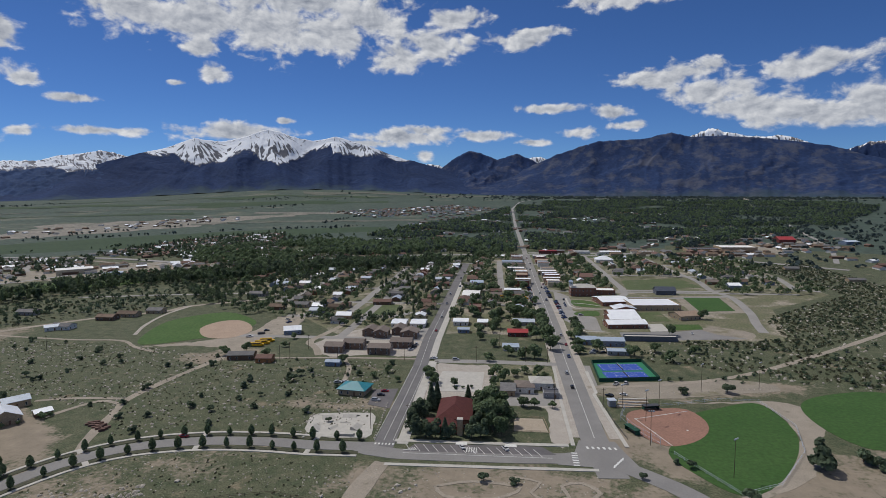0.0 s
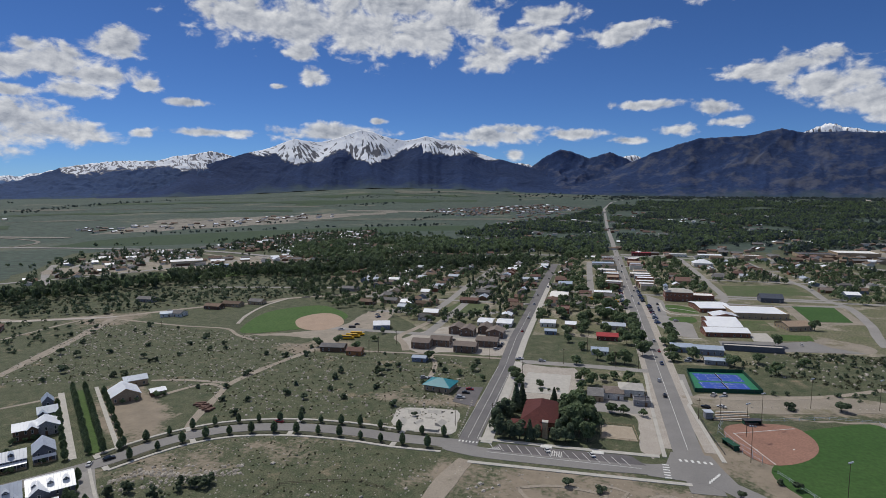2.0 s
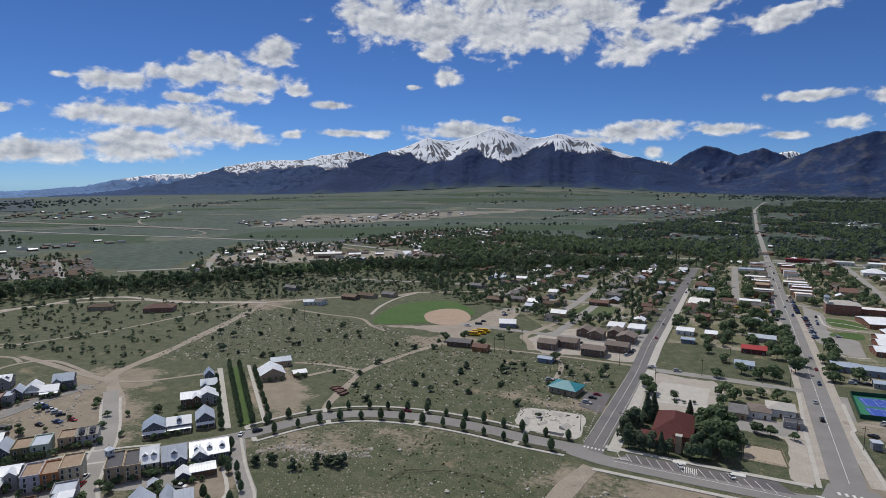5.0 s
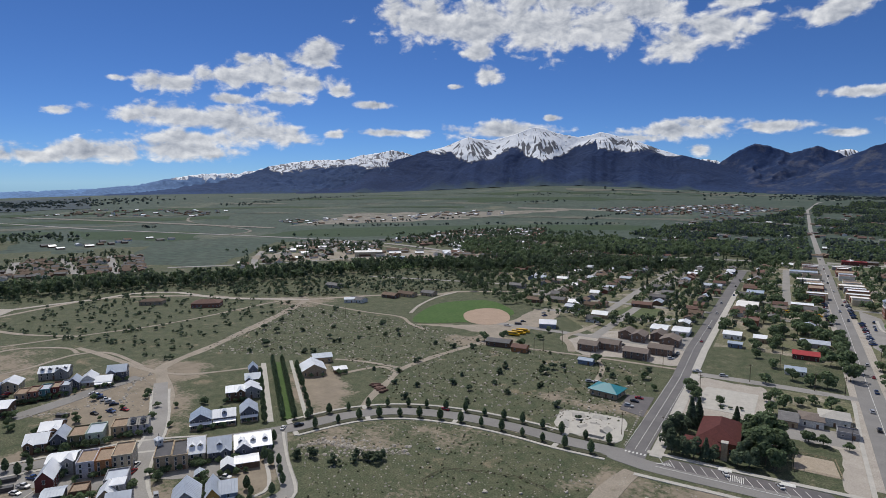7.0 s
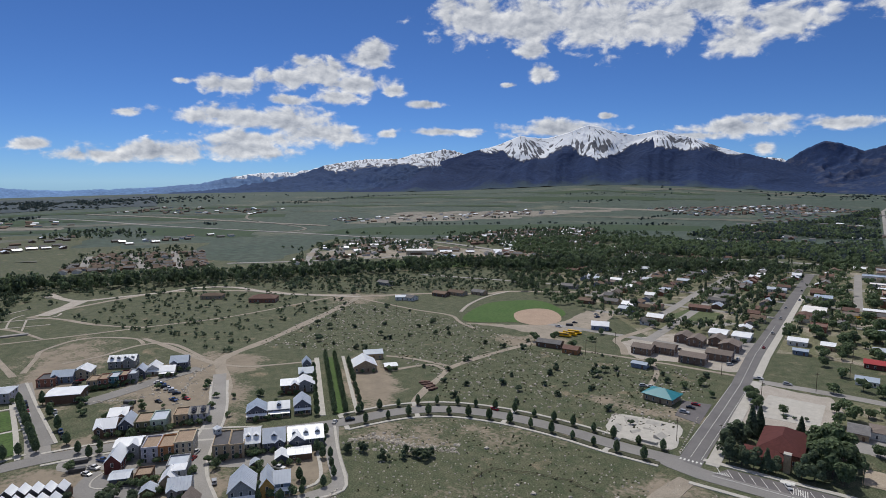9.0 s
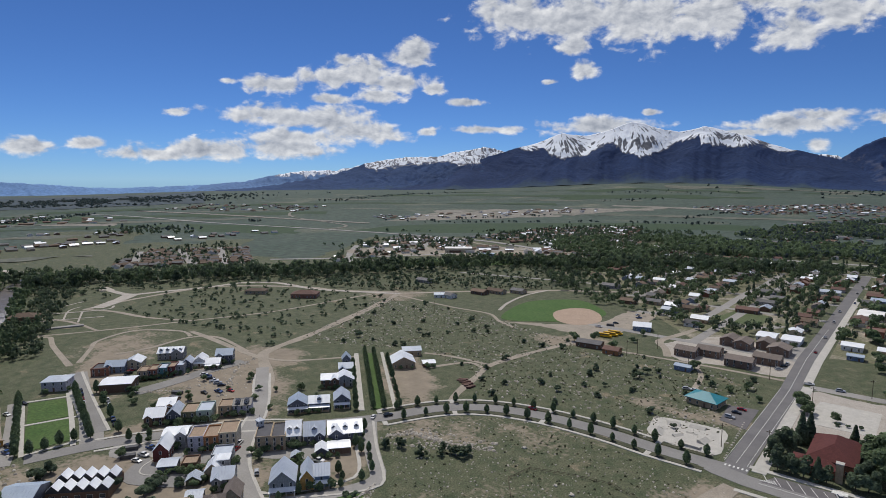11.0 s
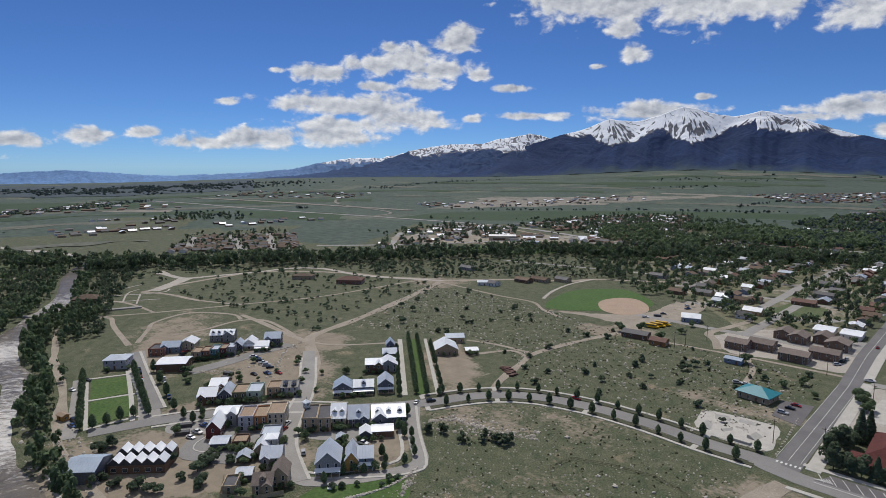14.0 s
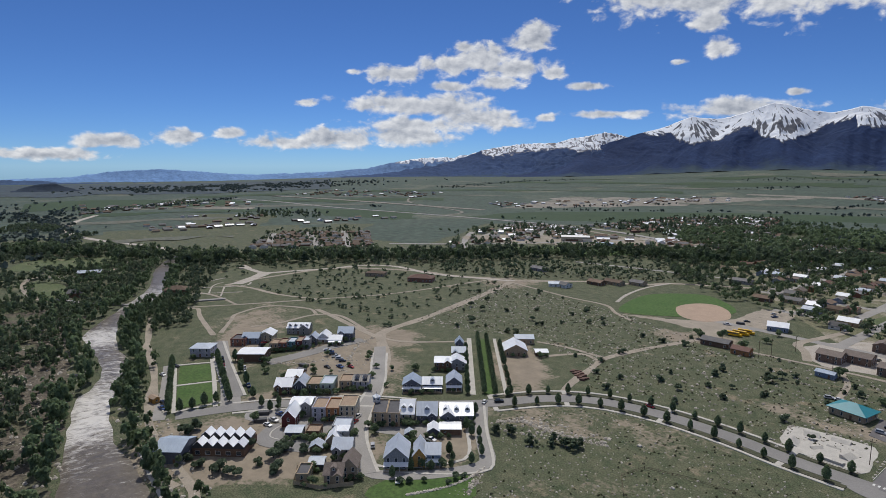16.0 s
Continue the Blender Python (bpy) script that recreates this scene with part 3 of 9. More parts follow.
def mountain_range(name, profile, r_foot, r_ridge, m, label, spur=160.0, rough=0.30, seed=0.0, steps=46, fine=0.09, steep=1.2, snow=None, peaks=(), faces=()):
    """A range whose crest stands at the given elevations (azimuth, elevation in degrees), with spurs that branch down to its foot.
    peaks: azimuth of a summit, of its buttress's foot, and width. faces: where rock shows through the snow: azimuth, elevation, half width, half height."""
    az0, az1 = profile[0][0], profile[-1][0]
    na = int((az1 - az0) / fine)
    span = 0.9 * spur / r_ridge * 57.3  # over this many degrees peaks and cols are told apart
    verts, gully, ribs, cold, toes = [], [], [], [], []
    buttresses = [(p, f, EYE_Z + r_ridge * math.tan(radians(skyline(profile, p))) - ground_z(r_foot * math.sin(radians(p)), r_foot * math.cos(radians(p)))) for p, f, _ in peaks]
    for i in range(na + 1):
        az = az0 + (az1 - az0) * i / na
        a = radians(az)
        foot = r_foot + 70 * noise.noise((az * 0.35, seed, 6)) + 30 * noise.noise((az * 1.3, seed, 7))
        low = ground_z(foot * math.sin(a), foot * math.cos(a)) - 9
        el = skyline(profile, az)
        mean = sum(skyline(profile, az + 0.5 * span * k) for k in range(-6, 7)) / 13
        jag = 0.08 * noise.noise((az * 1.3, seed, 0)) + 0.05 * noise.noise((az * 3.7, seed, 2)) + 0.02 * noise.noise((az * 9.0, seed, 3))
        crest, broad = (max(EYE_Z + r_ridge * math.tan(radians(v)) - low, 4) for v in (el + jag, mean))
        top = min(peaks, key=lambda p: abs(az - p[0]) / p[2])[0] if peaks else az
        for j in range(steps + 1):
            s = j / steps
            r = foot + (r_ridge - foot) * s
            u, v = a * r_ridge / spur, s * (r_ridge - r_foot) / spur
            du, dv = 0.55 * noise.noise((u * 0.9, v * 1.3, seed + 5)), 0.55 * noise.noise((u * 0.9, v * 1.3, seed + 8))
            u, v = u + du + 0.16 * noise.noise((u * 3.1, v * 3.9, seed + 6)), v + dv + 0.16 * noise.noise((u * 3.1, v * 3.9, seed + 9))
            q = 0.0
            for k, (f, amp, run) in enumerate(((1.0, 0.60, 0.42), (2.1, 0.27, 0.62), (4.3, 0.12, 0.75), (9.0, 0.07, 0.85))):
                q += amp * (1 - 2.6 * abs(noise.noise((u * f, v * f * run, seed + 13 * k))))
            env = min(1.0, 2.6 * s + 0.1) * (0.07 + 0.93 * (1 - s) ** 0.5)
            body = (broad + (crest - broad) * s**6) * s ** (steep + (0.35 if peaks else 0.0))
            for p, f, height in buttresses:  # buttresses run down from the peaks, with bowls between them
                side = (az + 0.9 * du - (p + (f - p) * (1 - s))) * r_ridge / 57.3
                ridge = height * s**1.15 - 0.36 * (math.sqrt(side * side + 1600) - 40)
                body = 0.5 * (body + ridge + math.sqrt((body - ridge) ** 2 + 500)) if s < 1 else body
            z = low + body + 0.5 * (crest + broad) * (q - 0.8 + 0.35 * s) * rough * env * (0.25 + 0.75 * s)
            verts.append((r * math.sin(a), r * math.cos(a), z))
            gully.append(q - 0.3)
            toes.append(s + 0.10 * noise.noise((u * 1.1, v * 2.2, seed + 51)) + 0.05 * noise.noise((u * 4.0, v * 7.0, seed + 52)))
            rise = math.degrees(math.atan2(z - EYE_Z, r))
            dx, dy = radians(az - top) * r_ridge, r_ridge - r + 40
            fan, far = math.atan2(dx, dy), math.hypot(dx, dy)
            w = du + 0.5 * noise.noise((dx * 0.02, dy * 0.02, seed + 41))
            if peaks:
                streak = 0.3 + 1.5 * noise.noise((fan * 13.0 + 1.6 * w, far * 0.010, seed + 31)) + 1.0 * noise.noise((fan * 34.0 + 2.6 * w, far * 0.026, seed + 37)) + 0.9 * noise.noise((dx * 0.011, dy * 0.016, seed + 47))
            else:
                streak = 0.9 - 2.0 * abs(noise.noise((u * 4.4, v * 2.0, seed + 31))) + 1.5 * noise.noise((u * 12.0 + 1.5 * v, v * 3.5, seed + 37))
            rocky = 0.0
            for fa, fe, fw, fh in faces:
                rocky = max(rocky, 0.56 - 0.6 * math.hypot((az - fa) / fw, (rise - fe) / fh))
            ribs.append(0.52 * streak + (rocky if faces else 0.10))
            if snow:
                cold.append((rise - skyline(snow, az)) * r_ridge / 57.3)
        verts.append(((r_ridge + 60) * math.sin(a), (r_ridge + 60) * math.cos(a), low - 20))
        gully.append(0)
        ribs.append(0)
        cold.append(0)
        toes.append(1)
    row = steps + 2
    faces_of = [(i * row + j, i * row + j + 1, (i + 1) * row + j + 1, (i + 1) * row + j)[::-1] for i in range(na) for j in range(steps + 1)]
    me = mesh_from(name, verts, faces_of, m)
    for key, values in (("gully", gully), ("rib", ribs), ("toe", toes)) + ((("snow", cold),) if snow else ()):
        me.attributes.new(key, "FLOAT", "POINT").data.foreach_set("value", values)
    for f in me.polygons:
        f.use_smooth = True
    return tagged(new(name, me), label, "mountain", kind="structure")


# dark conifer green with blue air haze mixed into the base colour
HAZY_FOREST, ROCK = (0.025, 0.047, 0.118), (0.135, 0.13, 0.14)
# farthest range: its pale blue is haze painted as surface colour
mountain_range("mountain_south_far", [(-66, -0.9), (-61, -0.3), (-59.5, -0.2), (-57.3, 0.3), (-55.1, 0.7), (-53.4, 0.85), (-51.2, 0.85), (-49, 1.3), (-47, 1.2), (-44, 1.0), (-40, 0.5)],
               4500, 4880, mountain_mat("hazy_blue_range", (0.13, 0.22, 0.40), (0.26, 0.28, 0.34), 150, 14, 0.02), "distant range blue with haze and a dusting of snow", 60, 0.3, 3.0, 24)
# forest tinted paler and bluer here to paint in more haze
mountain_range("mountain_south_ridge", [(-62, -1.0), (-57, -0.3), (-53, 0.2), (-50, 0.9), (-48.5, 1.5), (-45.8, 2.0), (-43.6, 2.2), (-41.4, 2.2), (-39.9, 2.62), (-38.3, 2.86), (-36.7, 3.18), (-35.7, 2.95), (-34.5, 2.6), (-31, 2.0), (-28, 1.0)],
               4150, 4830, mountain_mat("hazy_forested_slopes_snowy_crest", (0.042, 0.075, 0.165), (0.20, 0.20, 0.22), None, 30, 0.012), "forested ridge with a snowy rocky crest", 130, 0.17, 11.0, 70, 0.06,
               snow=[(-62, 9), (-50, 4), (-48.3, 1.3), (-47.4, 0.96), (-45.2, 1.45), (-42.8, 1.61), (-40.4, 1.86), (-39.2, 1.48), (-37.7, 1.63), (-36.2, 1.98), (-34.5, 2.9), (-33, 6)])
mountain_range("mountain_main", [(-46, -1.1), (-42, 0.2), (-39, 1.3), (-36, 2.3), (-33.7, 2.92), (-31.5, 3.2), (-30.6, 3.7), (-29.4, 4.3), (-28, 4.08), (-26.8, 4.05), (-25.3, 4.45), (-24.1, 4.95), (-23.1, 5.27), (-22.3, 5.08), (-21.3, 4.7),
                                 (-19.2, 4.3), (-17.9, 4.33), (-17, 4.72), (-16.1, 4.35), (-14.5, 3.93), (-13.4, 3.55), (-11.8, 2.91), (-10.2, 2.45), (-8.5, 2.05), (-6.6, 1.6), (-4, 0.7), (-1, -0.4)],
               3950, 4700, mountain_mat("hazy_forest_rock_and_snow", HAZY_FOREST, (0.125, 0.13, 0.15), None, 26, 0.010), "tall snow-capped mountain above dark forest", 330, 0.15, 21.0, 120, 0.05,
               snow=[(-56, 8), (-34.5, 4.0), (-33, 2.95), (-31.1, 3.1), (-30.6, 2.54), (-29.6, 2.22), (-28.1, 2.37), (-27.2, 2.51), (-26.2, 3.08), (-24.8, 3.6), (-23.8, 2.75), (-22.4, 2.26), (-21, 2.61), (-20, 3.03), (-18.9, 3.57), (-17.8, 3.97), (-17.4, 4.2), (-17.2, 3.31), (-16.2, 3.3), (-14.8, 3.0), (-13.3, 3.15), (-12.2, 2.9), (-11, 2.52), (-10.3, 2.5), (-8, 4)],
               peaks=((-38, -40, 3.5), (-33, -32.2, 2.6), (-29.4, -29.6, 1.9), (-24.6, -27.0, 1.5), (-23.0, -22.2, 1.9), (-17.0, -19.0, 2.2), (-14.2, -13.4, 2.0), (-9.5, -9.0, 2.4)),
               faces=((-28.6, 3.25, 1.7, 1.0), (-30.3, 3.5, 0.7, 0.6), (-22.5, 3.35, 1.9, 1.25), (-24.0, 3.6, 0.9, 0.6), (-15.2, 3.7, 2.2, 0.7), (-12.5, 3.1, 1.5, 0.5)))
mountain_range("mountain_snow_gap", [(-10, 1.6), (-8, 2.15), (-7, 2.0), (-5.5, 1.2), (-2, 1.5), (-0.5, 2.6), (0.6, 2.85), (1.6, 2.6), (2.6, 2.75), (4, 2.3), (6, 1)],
               4600, 4900, mountain_mat("snowy_peaks", HAZY_FOREST, ROCK, 215, 24, 0.02), "small snowy peaks in the gap of the range", 60, 0.3, 31.0, 24)
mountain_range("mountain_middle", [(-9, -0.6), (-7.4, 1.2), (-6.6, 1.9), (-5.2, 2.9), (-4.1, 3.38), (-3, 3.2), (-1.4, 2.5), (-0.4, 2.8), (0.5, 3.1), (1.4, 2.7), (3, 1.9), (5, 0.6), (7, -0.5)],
               4150, 4760, mountain_mat("hazy_forest_and_crags", HAZY_FOREST, (0.10, 0.105, 0.14), 2500, 60, 0.012, 0.55), "dark forested peak with bare crags", 170, 0.2, 41.0, 60, 0.07)
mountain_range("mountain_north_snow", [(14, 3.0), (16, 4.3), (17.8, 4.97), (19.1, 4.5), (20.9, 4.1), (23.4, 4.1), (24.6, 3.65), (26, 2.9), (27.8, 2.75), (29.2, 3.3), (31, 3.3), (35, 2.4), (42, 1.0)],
               4550, 4880, mountain_mat("bare_snowy_summits", HAZY_FOREST, ROCK, 362, 24, 0.015), "bare summits streaked with snow", 60, 0.3, 51.0, 30)
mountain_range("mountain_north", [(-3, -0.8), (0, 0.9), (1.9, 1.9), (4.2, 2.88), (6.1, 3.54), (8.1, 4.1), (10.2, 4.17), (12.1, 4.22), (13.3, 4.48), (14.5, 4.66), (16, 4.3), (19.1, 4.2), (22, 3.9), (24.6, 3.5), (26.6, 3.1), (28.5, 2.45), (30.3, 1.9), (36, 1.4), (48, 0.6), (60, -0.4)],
               3900, 4600, mountain_mat("dark_hazy_forested_range", HAZY_FOREST, (0.105, 0.11, 0.135), 2500, 60, 0.009, 0.6), "long dark forested range with rocky patches", 280, 0.17, 61.0, 80)
# horizon hills, coloured as the hazy air makes them look
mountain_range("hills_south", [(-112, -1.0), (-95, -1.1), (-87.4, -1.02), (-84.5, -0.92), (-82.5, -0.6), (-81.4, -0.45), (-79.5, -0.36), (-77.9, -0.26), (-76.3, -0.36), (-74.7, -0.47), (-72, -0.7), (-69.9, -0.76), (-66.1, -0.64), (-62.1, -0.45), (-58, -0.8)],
               4600, 4880, mountain_mat("haze_blue_hills", (0.17, 0.30, 0.54), (0.2, 0.2, 0.25), 900, 20), "low hills on the horizon, pale blue with haze", 90, 0.25, 71.0, 20)
# wooded hills with the blue of the haze in their base colour
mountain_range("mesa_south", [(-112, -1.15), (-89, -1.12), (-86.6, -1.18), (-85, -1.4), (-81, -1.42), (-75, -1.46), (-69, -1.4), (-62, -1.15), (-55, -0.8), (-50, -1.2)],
               4100, 4400, mountain_mat("dark_hazy_wooded_hills", (0.055, 0.095, 0.18), (0.2, 0.2, 0.2), 900, 20), "low dark wooded hills", 120, 0.2, 81.0, 20)
mountain_range("butte_south", [(-88.6, -2.05), (-87.4, -1.62), (-86.5, -1.42), (-85.5, -1.45), (-84.9, -1.68), (-83.8, -2.1)],
               2900, 3120, mountain_mat("dark_butte", (0.028, 0.042, 0.065), (0.05, 0.05, 0.06), 900, 20), "small dark wooded butte on the plain", 90, 0.2, 91.0, 24)

# ---- streets ----
TOWN = 1.0  # the street grid's turn
MAIN_ST = [(41, 225), (38, 263), (36, 368), (33, 539), (29, 699), (24, 991), (12, 1686), (4, 2465), (40, 2900), (130, 3200)]
ribbon("road_main", MAIN_ST[:6], 12.5, 0.12, M["street"], "grey asphalt main street running through the town", smooth=False)
ribbon("road_main_west", MAIN_ST[5:], 8.5, 0.12, M["oldroad"], "straight road running on towards the mountains", smooth=False)
ribbon("road_second", [(-56, 238), (-57, 309), (-57.5, 360), (-61, 430), (-62, 530), (-64.5, 691), (-66, 860)], 9.6, 0.12, M["asphalt"], "grey asphalt side street", smooth=False)
ribbon("pavement_second", [(-48, 247), (-49.5, 309), (-50.5, 372)], 5.2, 0.22, M["concrete"], "pale concrete pavement beside the side street", smooth=False, category="pavement")
ribbon("pavement_second_north", [(-52, 380), (-54, 430), (-55.5, 530), (-58, 691)], 4.6, 0.22, M["concrete"], "pale concrete pavement beside the side street", smooth=False, category="pavement")
ribbon("shoulder_main_east", [(48, 262), (44.5, 320), (44, 368), (42, 520), (36, 700)], 5.5, 0.09, M["palegravel"], "pale gravel shoulder of the main street", smooth=False)
ribbon("shoulder_main_west", [(31, 262), (29, 368), (26, 520), (23, 700)], 5.5, 0.09, M["palegravel"], "pale gravel shoulder of the main street", smooth=False)
ribbon("pavement_main_east", [(51.5, 254), (46, 319), (47.5, 322), (47, 360)], 1.9, 0.24, M["concrete"], "pale concrete pavement beside the main street", smooth=False, category="pavement")
ribbon("pavement_main_west", [(28, 253), (27, 310), (27.5, 366)], 1.8, 0.24, M["concrete"], "pale concrete pavement beside the main street", smooth=False, category="pavement")
ribbon("road_front", [(-66, 242), (-50, 237.5), (0, 238.5), (20, 240), (40, 239), (57, 226), (68, 214), (80, 195)], 9.5, 0.13, M["street"], "grey asphalt road in front of the church")
sheet("parking_front", [(-46, 240), (-42, 248), (14, 250.5), (20, 243)], 0.15, M["darkroad"], "asphalt strip with angled parking bays", smooth=False)
ribbon("pavement_front_north", [(-52, 250.5), (-10, 251.5), (26, 253)], 2.6, 0.24, M["concrete"], "pale concrete pavement by the parking bays", smooth=False, category="pavement")
sheet("road_junction", [(20, 234.5), (36, 233.5), (50, 231), (53, 236), (50, 246), (47, 259), (31, 259), (28, 247), (20, 244)], 0.125, M["street"], "grey asphalt junction", smooth=False)
ribbon("pavement_front_south", [(-52, 227.5), (0, 229.5), (36, 231)], 2.2, 0.24, M["concrete"], "pale concrete pavement along the front road", smooth=False, category="pavement")
BOULEVARD = [(-58, 243.5), (-66, 243), (-88, 242), (-111, 243), (-140, 240.5), (-166, 232), (-182, 219.5), (-192, 205), (-200, 187), (-222, 156), (-242, 137), (-262, 105), (-272, 84), (-279, 60)]
ribbon("road_boulevard", BOULEVARD, 8.6, 0.14, M["street"], "pale grey tree-lined boulevard curving to the new quarter")


def offset_line(pts, d):
    out = []
    for k, p in enumerate(pts):
        a, b = Vector(pts[max(k - 1, 0)]), Vector(pts[min(k + 1, len(pts) - 1)])
        way = (b - a).normalized()
        out.append((p[0] - way.y * d, p[1] + way.x * d))
    return out


# the verges' dark colour includes painted tree shade besides mulch
ribbon("verge_boulevard_north", offset_line(BOULEVARD, -6.6)[1:9], 2.6, 0.17, M["verge"], "grass verge with a row of street trees", category="verge")
ribbon("verge_boulevard_south", offset_line(BOULEVARD, 6.6)[1:9], 2.6, 0.17, M["verge"], "grass verge with a row of street trees", category="verge")
ribbon("pavement_boulevard_north", offset_line(BOULEVARD, -9.4)[1:9], 1.7, 0.24, M["concrete"], "pale concrete pavement along the boulevard", category="pavement")
ribbon("pavement_boulevard_south", offset_line(BOULEVARD, 9.4)[1:9], 1.7, 0.24, M["concrete"], "pale concrete pavement along the boulevard", category="pavement")
for k in (1, 3, 5, 7):
    p, q = Vector(offset_line(BOULEVARD, -10.5)[k + 1]), Vector(offset_line(BOULEVARD, 10.5)[k + 1])
    for u in (0.16, 0.84):
        c, w = p.lerp(q, u), (q - p).normalized()
        ribbon("crossing_slab", [c - w * 2.2, c + w * 2.2], 2.4, 0.25, M["concrete"], "pale concrete walk across the verge", smooth=False, category="pavement")
ribbon("road_crescent", [(-201, 180), (-183, 164), (-168, 153), (-159, 146), (-159, 137), (-165, 123), (-174, 110), (-182, 105), (-192, 108), (-207, 117), (-226, 128), (-242, 137)], 6.5, 0.13, M["oldroad"], "pale grey lane looping round the houses")
ribbon("pavement_crescent", [(-204, 176), (-188, 160), (-172, 148), (-166, 140), (-170, 127), (-178, 114), (-184, 110)], 1.5, 0.22, M["concrete"], "concrete pavement on the inside of the looping lane", category="pavement")
ribbon("road_square_east", [(-272, 83), (-304, 93), (-340, 101), (-385, 113)], 9.5, 0.12, M["oldroad"], "street lined with parked cars beside the square")
ribbon("road_square_west", [(-279, 52), (-310, 63), (-355, 75)], 6.5, 0.12, M["oldroad"], "narrow street between the square and the river")
ribbon("pavement_square", [(-279, 78), (-314, 88), (-352, 98)], 2.2, 0.2, M["concrete"], "pale pavement along the square", category="pavement")
for k, d in enumerate((-6.2, 6.2)):
    ribbon("pavement_quarter_%d" % (k + 1), offset_line(BOULEVARD, d)[9:13], 1.7, 0.22, M["concrete"], "pale concrete pavement in the new quarter", category="pavement")
# cross streets of the town
for k, (y, x0, x1) in enumerate(((373, -50, 30), (424, -58, -250), (560, -240, 30), (640, -260, 300), (760, -240, 330), (860, -230, 340))):
    ribbon("road_cross_%d" % (k + 1), [(x0, y), ((x0 + x1) / 2, y + 1), (x1, y)], 7.5, 0.10, M["oldroad"], "pale dusty cross street", wobble=0.1)
for k, pts in enumerate(([(-130, 424), (-128, 560), (-128, 640), (-130, 860)], [(-185, 495), (-178, 560), (-180, 860)], [(-225, 560), (-225, 860)], [(108, 606), (122, 640), (122, 729), (121, 831), (118, 970)], [(206, 970), (210, 900), (215, 798), (222, 725), (217, 656), (224, 615), (214, 545), (203, 503), (196, 470)], [(108, 612), (156, 608), (227, 624)], [(116, 652), (170, 650), (216, 652), (250, 680), (298, 778)], [(298, 778), (324, 762), (316, 700), (310, 672), (331, 661)], [(-148, 500), (-147, 562), (-148, 649), (-145, 699), (-148, 823)], [(-200, 496), (-141, 497), (-104, 500), (-92, 520)], [(-18, 893), (-13, 721), (-10, 640)], [(763, 1717), (691, 1484), (612, 1235), (540, 1050), (470, 900)], [(330, 960), (337, 1020), (420, 1100), (600, 1225)])):
    ribbon("road_lane_%d" % (k + 1), pts, 7.5, 0.11, M["oldroad"], "pale dusty street in the town")
ribbon("road_highway", [(-1573, 196), (-1397, 133), (-1220, 106), (-1089, 117), (-937, 171), (-792, 224), (-740, 290)], 12, 0.35, M["palegravel"], "pale highway curving round the valley")
ribbon("road_highway_north", [(-420, 915), (-300, 940), (24, 985), (121, 976), (223, 978), (299, 966), (379, 894), (450, 830)], 12, 0.2, M["oldroad"], "pale wide highway crossing the town")
ribbon("road_plain", [(-2096, 660), (-1850, 724), (-1485, 764), (-1163, 829), (-917, 868), (-687, 884), (-520, 840), (-397, 782)], 13, 0.6, M["oldroad"], "pale highway across the plain")
ribbon("road_plain_west", [(-1079, 840), (-1160, 960), (-1500, 1040), (-1700, 1180)], 8, 0.6, M["plaingravel"], "pale road to the far houses")
ribbon("road_depot", [(-735, 470), (-667, 551), (-612, 639), (-565, 741), (-520, 840)], 9, 0.3, M["oldroad"], "pale road past the depot")
for k, pts in enumerate(([(1270, 3860), (1330, 4050)], [(918, 2384), (1150, 3050), (1330, 3560)], [(1420, 3400), (1560, 3740)])):
    ribbon("road_cut_%d" % (k + 1), pts, 22, 1.5, M["palegravel"], "pale straight cut through the far scrub", step=40)
ribbon("rail_bed", [(-690, 860), (-595, 825), (-487, 803), (-400, 800)], 9, 0.3, M["bare"], "pale railway bed")
# yards between the houses
sheet("yards_west", [(-74, 434), (-128, 428), (-190, 500), (-250, 570), (-340, 660), (-320, 880), (-76, 900)], 0.03, M["yard"], "grassy and gravelly yards between houses", smooth=False, rough_edge=3)
sheet("yards_centre", [(-50, 434), (22, 434), (20, 960), (-60, 960)], 0.035, M["yard"], "grassy and gravelly yards between houses", smooth=False)
sheet("yards_east", [(48, 392), (100, 398), (100, 436), (205, 446), (240, 560), (330, 640), (330, 965), (30, 965)], 0.03, M["yard"], "grassy and gravelly yards between houses", smooth=False)
sheet("lot_apartments", [(-144, 405), (-122, 451), (-96, 453), (-67, 443), (-63, 385), (-95, 384), (-122, 376)], 0.06, M["palegravel"], "gravel car park of the apartment houses", rough_edge=2)
sheet("lot_storage", [(-92, 432), (-92, 462), (-66, 462), (-66, 432)], 0.06, M["oldroad"], "pale yard between storage sheds", smooth=False)
sheet("lot_depot_buses", [(-26, 570), (20, 572), (20, 612), (-26, 612)], 0.06, M["bare"], "dirt bus yard", rough_edge=2)
sheet("lot_courthouse", [(44, 566), (60, 566), (60, 612), (46, 640)], 0.08, M["oldroad"], "pale forecourt of the courthouse", smooth=False)
sheet("lot_main_corner", [(43, 330), (50, 326), (50.5, 372), (43.5, 372)], 0.07, M["oldroad"], "pale gravel lot beside the courts", smooth=False)
sheet("lot_church_east", [(19, 256), (27, 256), (26, 312), (2, 312), (4, 298), (18, 296)], 0.06, M["palegravel"], "gravel yard beside the street", rough_edge=1)
sheet("lot_white_house", [(0, 298), (24, 300), (25, 318), (-4, 318)], 0.075, M["oldroad"], "asphalt yard of the white building", smooth=False)
sheet("lot_church_north", [(-46, 302), (-14, 304), (-8, 316), (-14, 366), (-47, 366)], 0.05, M["palegravel"], "gravel lot behind the church", rough_edge=2)
